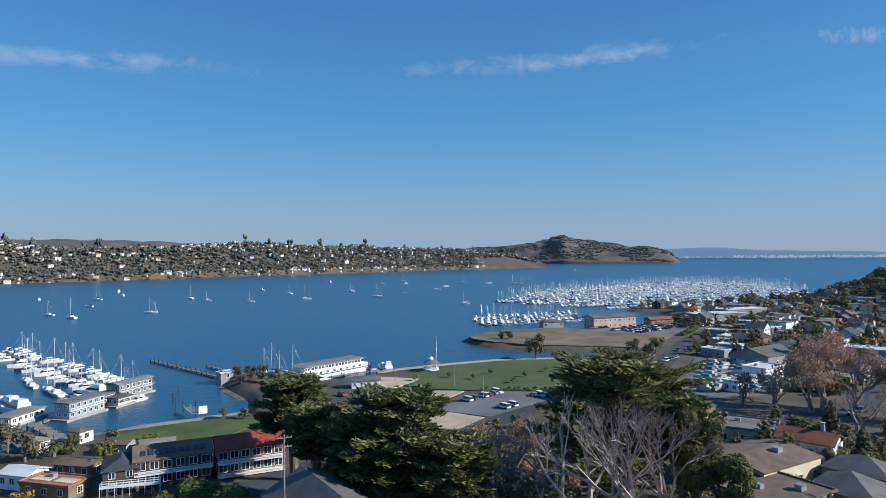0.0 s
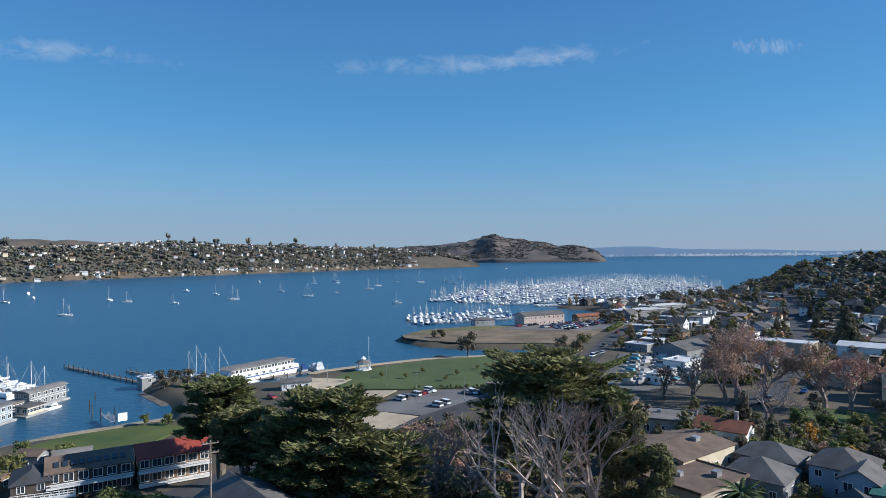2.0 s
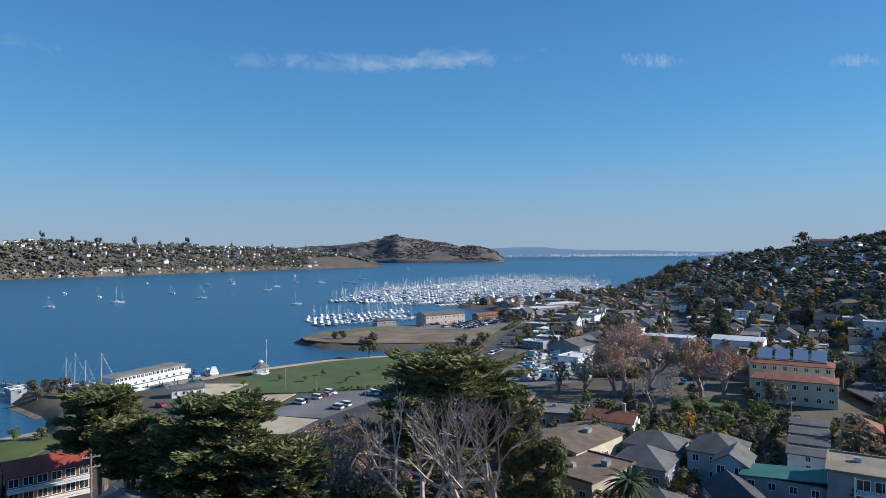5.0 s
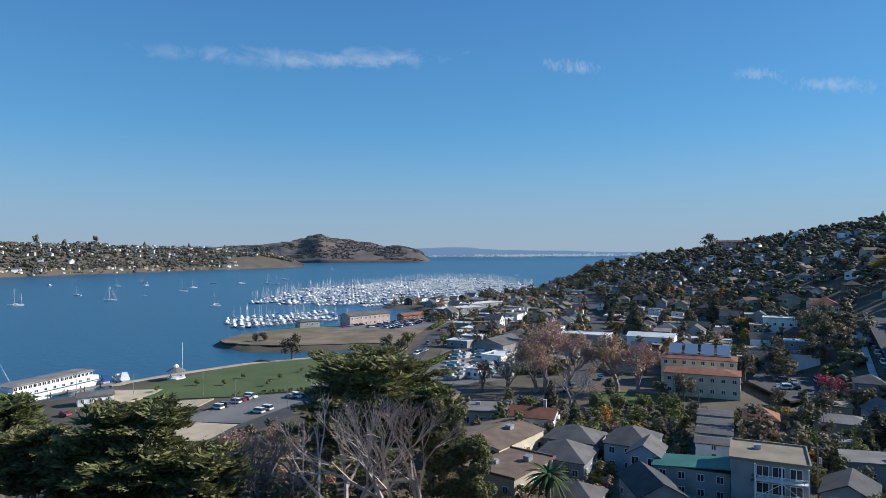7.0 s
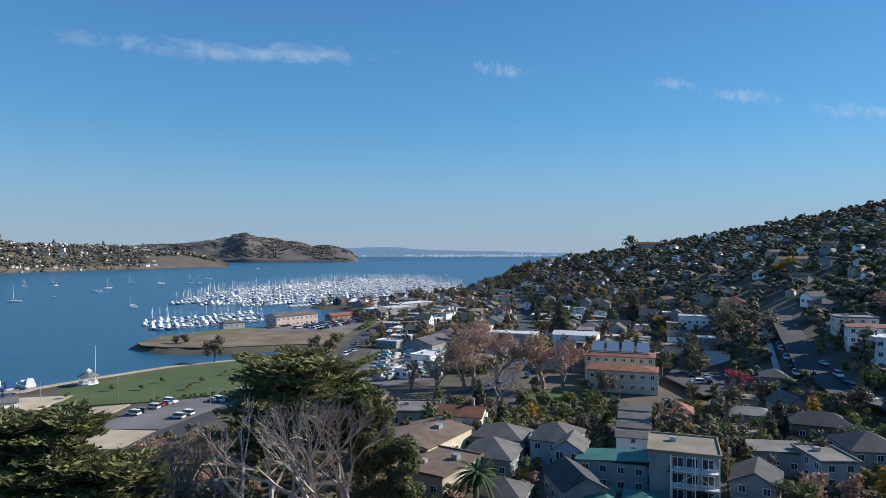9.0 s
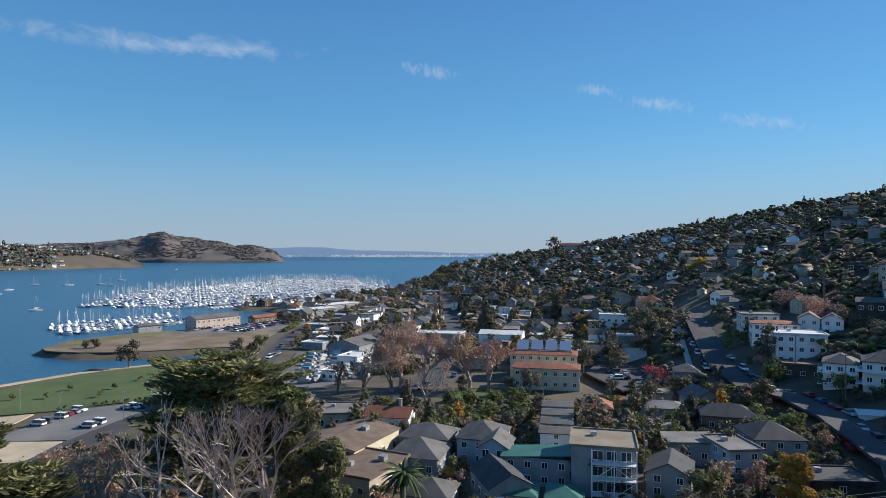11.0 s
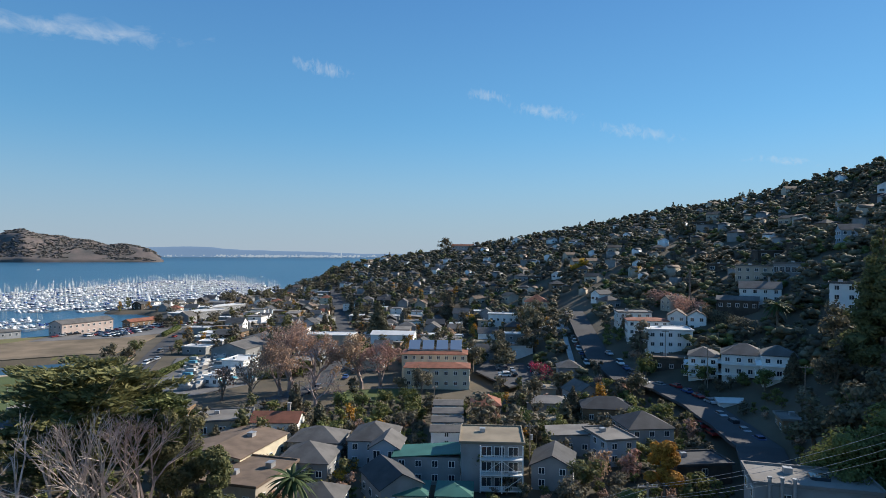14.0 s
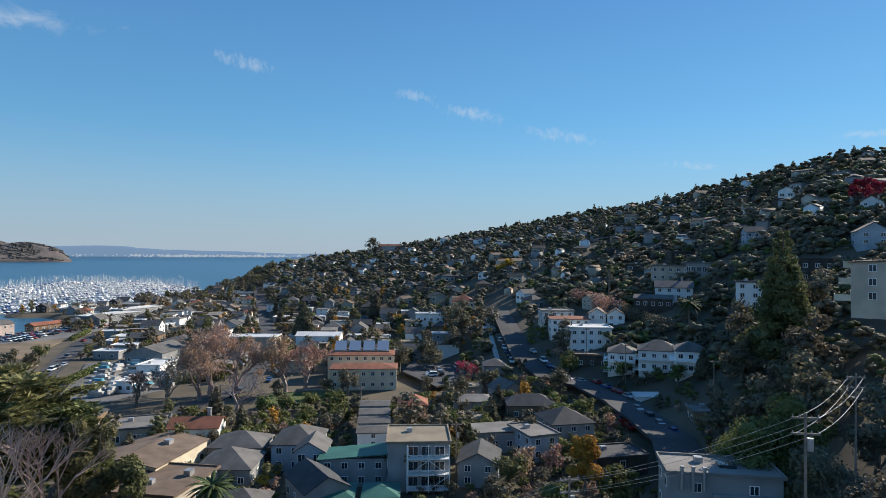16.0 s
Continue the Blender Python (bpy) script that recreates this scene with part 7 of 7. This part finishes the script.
for _ in range(26):
    x, y, z = bel_spot(RB.uniform(-42, 6), 0.62)
    places.append((RB.randrange(5), x, y, z, RB.uniform(0, 360), RB.uniform(1.2, 1.7), RB.uniform(1.5, 2.2)))
replicate("woods", far_crowns, places, "dark green woods on the far residential shore", "woods")
FARH = []
for k, (wm, rm, w, d, h, rf) in enumerate(((WHITE, R_GREY, 17, 10, 6, "hip"), (CREAM, R_BROWN, 15, 10, 6, "gable"), (BEIGE, R_FLAT, 18, 10, 5, "flat"), (WHITE, R_FLAT, 20, 10, 7, "flat"), (WHITE, R_RED, 16, 11, 6, "hip"), (BROWNW, R_DARK, 16, 11, 6, "hip"))):
    e = thing("far_house", 0, 0, -500, ("white house with grey roof on the wooded shore", "cream house with brown gable on the wooded shore", "beige flat-roofed house on the wooded shore", "white flat-roofed house above the bay", "white house with tile roof above the bay", "brown timber house on the wooded shore")[k], "house")
    part("wall", wall_mesh(rf, w, d, h, 0.4, wm, 6), e)
    part("roof", roof_mesh(rf, w, d, 0.4, rm, 0.6), e, m=pose(0, 0, h))
    part("window", mesh("window", *box(([], []), -w * 0.38, w * 0.38, -d / 2 - 0.1, -d / 2 + 0.1, h * 0.5, h * 0.5 + 1.5), GLASS), e)
    FARH.append(e)
for i in range(250):
    az = RB.uniform(-42, 6.5)
    u = RB.choice((0.012, 0.02, 0.02, 0.1, 0.2, 0.3, 0.4, 0.5, 0.55, 0.6)) + RB.uniform(0, 0.03)
    if az > 4.5 and u < 0.3:
        continue
    x, y, z = bel_spot(az, u)
    place(RB.choice(FARH), x, y, z + 5.0 * (u > 0.1) + 1.2, -az + RB.uniform(-35, 35), RB.uniform(0.5, 0.9), "houses on the far shore")
more = []
for _ in range(430):
    az, u = RB.uniform(-43, 7.5), RB.choice((0.006, 0.012, 0.3, 0.42, 0.5, 0.58, RB.uniform(0.08, 0.6))) + RB.uniform(0, 0.04)
    if az > 4.5 and u < 0.3:
        continue
    x, y, z = bel_spot(az, u)
    more.append((RB.randrange(6), x, y, z + 6.0 * (u > 0.1) + 1.5, -az + RB.uniform(-50, 50), RB.uniform(0.32, 0.62), 0.9))
replicate("far_shore_houses", [meshes_of(p) for p in FARH], more, "pale small houses crowded among trees on the far shore", "houses")
for p in FARH:
    drop(p)

# scrub and groves on the island
ia, inr, idp, itp, IZ = ISL
clump = []
for k in range(3):
    rng = np.random.default_rng(70 + k)
    clump.append([leafy(rng, [(rng.normal() * 5, rng.normal() * 5, 1.5, 4, 4, 3) for _ in range(3)], 10, 2.2, L_ISLE, 1.0)])
groves = []
for _ in range(9000):
    i, u = RB.randrange(len(ia)), RB.uniform(0.05, 0.66)
    d = inr[i] + idp[i] * u
    x, y = d * math.sin(radians(ia[i])), d * math.cos(radians(ia[i]))
    if noise.noise((x / 110, y / 110, 0.3)) < -0.12:
        continue
    z = float(np.interp(u * (IZ.shape[1] - 1), range(IZ.shape[1]), IZ[i]))
    groves.append((RB.randrange(3), x, y, z - 1, RB.uniform(0, 360), RB.uniform(0.8, 1.5), 0.6))
    if len(groves) > 3600:
        break
replicate("island_scrub", clump, groves, "dark scrub and groves on the far island", "woods")

# far city strip, its haze put in as pale colour and glow
CITYM = glow_mat("far city with glowing haze", (0.31, 0.38, 0.46), 0.8)
vf = ([], [])
for _ in range(320):
    az = RB.choice((RB.uniform(20, 40), RB.gauss(28.5, 2.0), RB.gauss(33, 2)))
    if not 15 < az < 45:
        continue
    d = 4765 + RB.uniform(0, 20)
    x, y = d * math.sin(radians(az)), d * math.cos(radians(az))
    w, h = RB.uniform(1.5, 7), RB.choice((1, 2, 3, 4, 6, 10)) * RB.uniform(0.5, 1.0)
    b0 = RB.uniform(18, 30)
    box(vf, x - w, x + w, y - 4, y + 4, b0, b0 + 3 + h)
tagged(new("backdrop_city", mesh("backdrop_city", *vf, CITYM)), "pale hazy city buildings along the far shore", "city", kind="structure")
x, y = 4765 * math.sin(radians(35.3)), 4765 * math.cos(radians(35.3))
tagged(new("backdrop_tower", mesh("backdrop_tower", *tube(tube(([], []), (x, y, 12), (x, y, 60), 5, 4, 6), (x, y, 60), (x, y, 75), 1.5, 0.8, 5), CITYM)), "slim pale tower on the far shore", "tower", kind="structure")


# thin cirrus, its sunlit white put in as emission
def cloud_mat(seed):
    m = bpy.data.materials.new("cirrus")
    m.use_nodes = True
    nt = m.node_tree
    nt.nodes.remove(nt.nodes["Principled BSDF"])
    uv = nt.nodes.new("ShaderNodeTexCoord")
    mp = nt.nodes.new("ShaderNodeMapping")
    mp.inputs["Location"].default_value = (seed * 3.1, seed, 0)
    mp.inputs["Rotation"].default_value = (0, 0, 0.25)
    mp.inputs["Scale"].default_value = (7.0, 1.1, 1.0)
    nt.links.new(uv.outputs["UV"], mp.inputs["Vector"])
    n = nt.nodes.new("ShaderNodeTexNoise")
    n.inputs["Scale"].default_value = 1.6
    n.inputs["Detail"].default_value = 9
    n.inputs["Roughness"].default_value = 0.62
    n.inputs["Distortion"].default_value = 0.7
    nt.links.new(mp.outputs[0], n.inputs["Vector"])
    sep = nt.nodes.new("ShaderNodeSeparateXYZ")
    nt.links.new(uv.outputs["UV"], sep.inputs[0])

    def op(kind, a, b=None):
        k = nt.nodes.new("ShaderNodeMath")
        k.operation = kind
        for i, val in enumerate((a, b)):
            if val is None:
                continue
            if isinstance(val, (int, float)):
                k.inputs[i].default_value = val
            else:
                nt.links.new(val, k.inputs[i])
        return k.outputs[0]
    ex = op("MULTIPLY", op("MULTIPLY", sep.outputs[0], op("SUBTRACT", 1.0, sep.outputs[0])), 4.0)
    ey = op("MULTIPLY", op("MULTIPLY", sep.outputs[1], op("SUBTRACT", 1.0, sep.outputs[1])), 4.0)
    edge = op("MULTIPLY", op("POWER", ex, 0.6), op("POWER", ey, 1.3))
    dens = op("MULTIPLY", op("MAXIMUM", op("SUBTRACT", n.outputs["Fac"], op("SUBTRACT", 0.78, op("MULTIPLY", edge, 0.44))), 0.0), 1.25)
    dens = op("MULTIPLY", op("MINIMUM", dens, 0.42), edge)
    em = nt.nodes.new("ShaderNodeEmission")
    em.inputs["Color"].default_value = (0.62, 0.70, 0.80, 1)
    em.inputs["Strength"].default_value = 0.72
    tr = nt.nodes.new("ShaderNodeBsdfTransparent")
    mx = nt.nodes.new("ShaderNodeMixShader")
    nt.links.new(dens, mx.inputs[0])
    nt.links.new(tr.outputs[0], mx.inputs[1])
    nt.links.new(em.outputs[0], mx.inputs[2])
    nt.links.new(mx.outputs[0], nt.nodes["Material Output"].inputs["Surface"])
    return m


def cirrus(az0, az1, el0, el1, thick, seed, bow=0.0):
    """A ribbon of high thin cloud between two bearings."""
    v, f, uvs = [], [], []
    n = 24
    for i in range(n + 1):
        u = i / n
        az, el = radians(az0 + (az1 - az0) * u), el0 + (el1 - el0) * u + bow * 4 * u * (1 - u)
        for s in (0, 1):
            e = radians(el + thick * (s - 0.5))
            v.append((4500 * math.cos(e) * math.sin(az), 4500 * math.cos(e) * math.cos(az), 55 + 4500 * math.sin(e)))
            uvs.append((u, s))
    f = [(2 * i, 2 * i + 2, 2 * i + 3, 2 * i + 1) for i in range(n)]
    me = mesh("cirrus_cloud", v, f, cloud_mat(seed), True)
    layer = me.uv_layers.new(name="UVMap")
    for poly in me.polygons:
        for li in poly.loop_indices:
            layer.data[li].uv = uvs[me.loops[li].vertex_index]
    return tagged(new("backdrop_cloud", me), "thin white wisp of cirrus cloud in blue sky", "cloud", kind="structure")


cirrus(-46, -13, 14.1, 16.3, 2.8, 1, 0.2)
cirrus(-8, 27, 16.4, 17.7, 3.0, 2, -0.3)
cirrus(4, 23, 16.5, 17.0, 2.2, 9, -0.1)
cirrus(30, 37, 16.5, 15.5, 2.2, 3)
cirrus(46, 51, 14.3, 13.7, 1.8, 4)
cirrus(49, 58, 13.3, 11.8, 2.2, 5)
cirrus(57, 66, 11.3, 9.6, 2.2, 6)
cirrus(69, 76, 8.0, 7.1, 1.2, 8)
cirrus(82, 90, 9.3, 9.0, 1.3, 10)
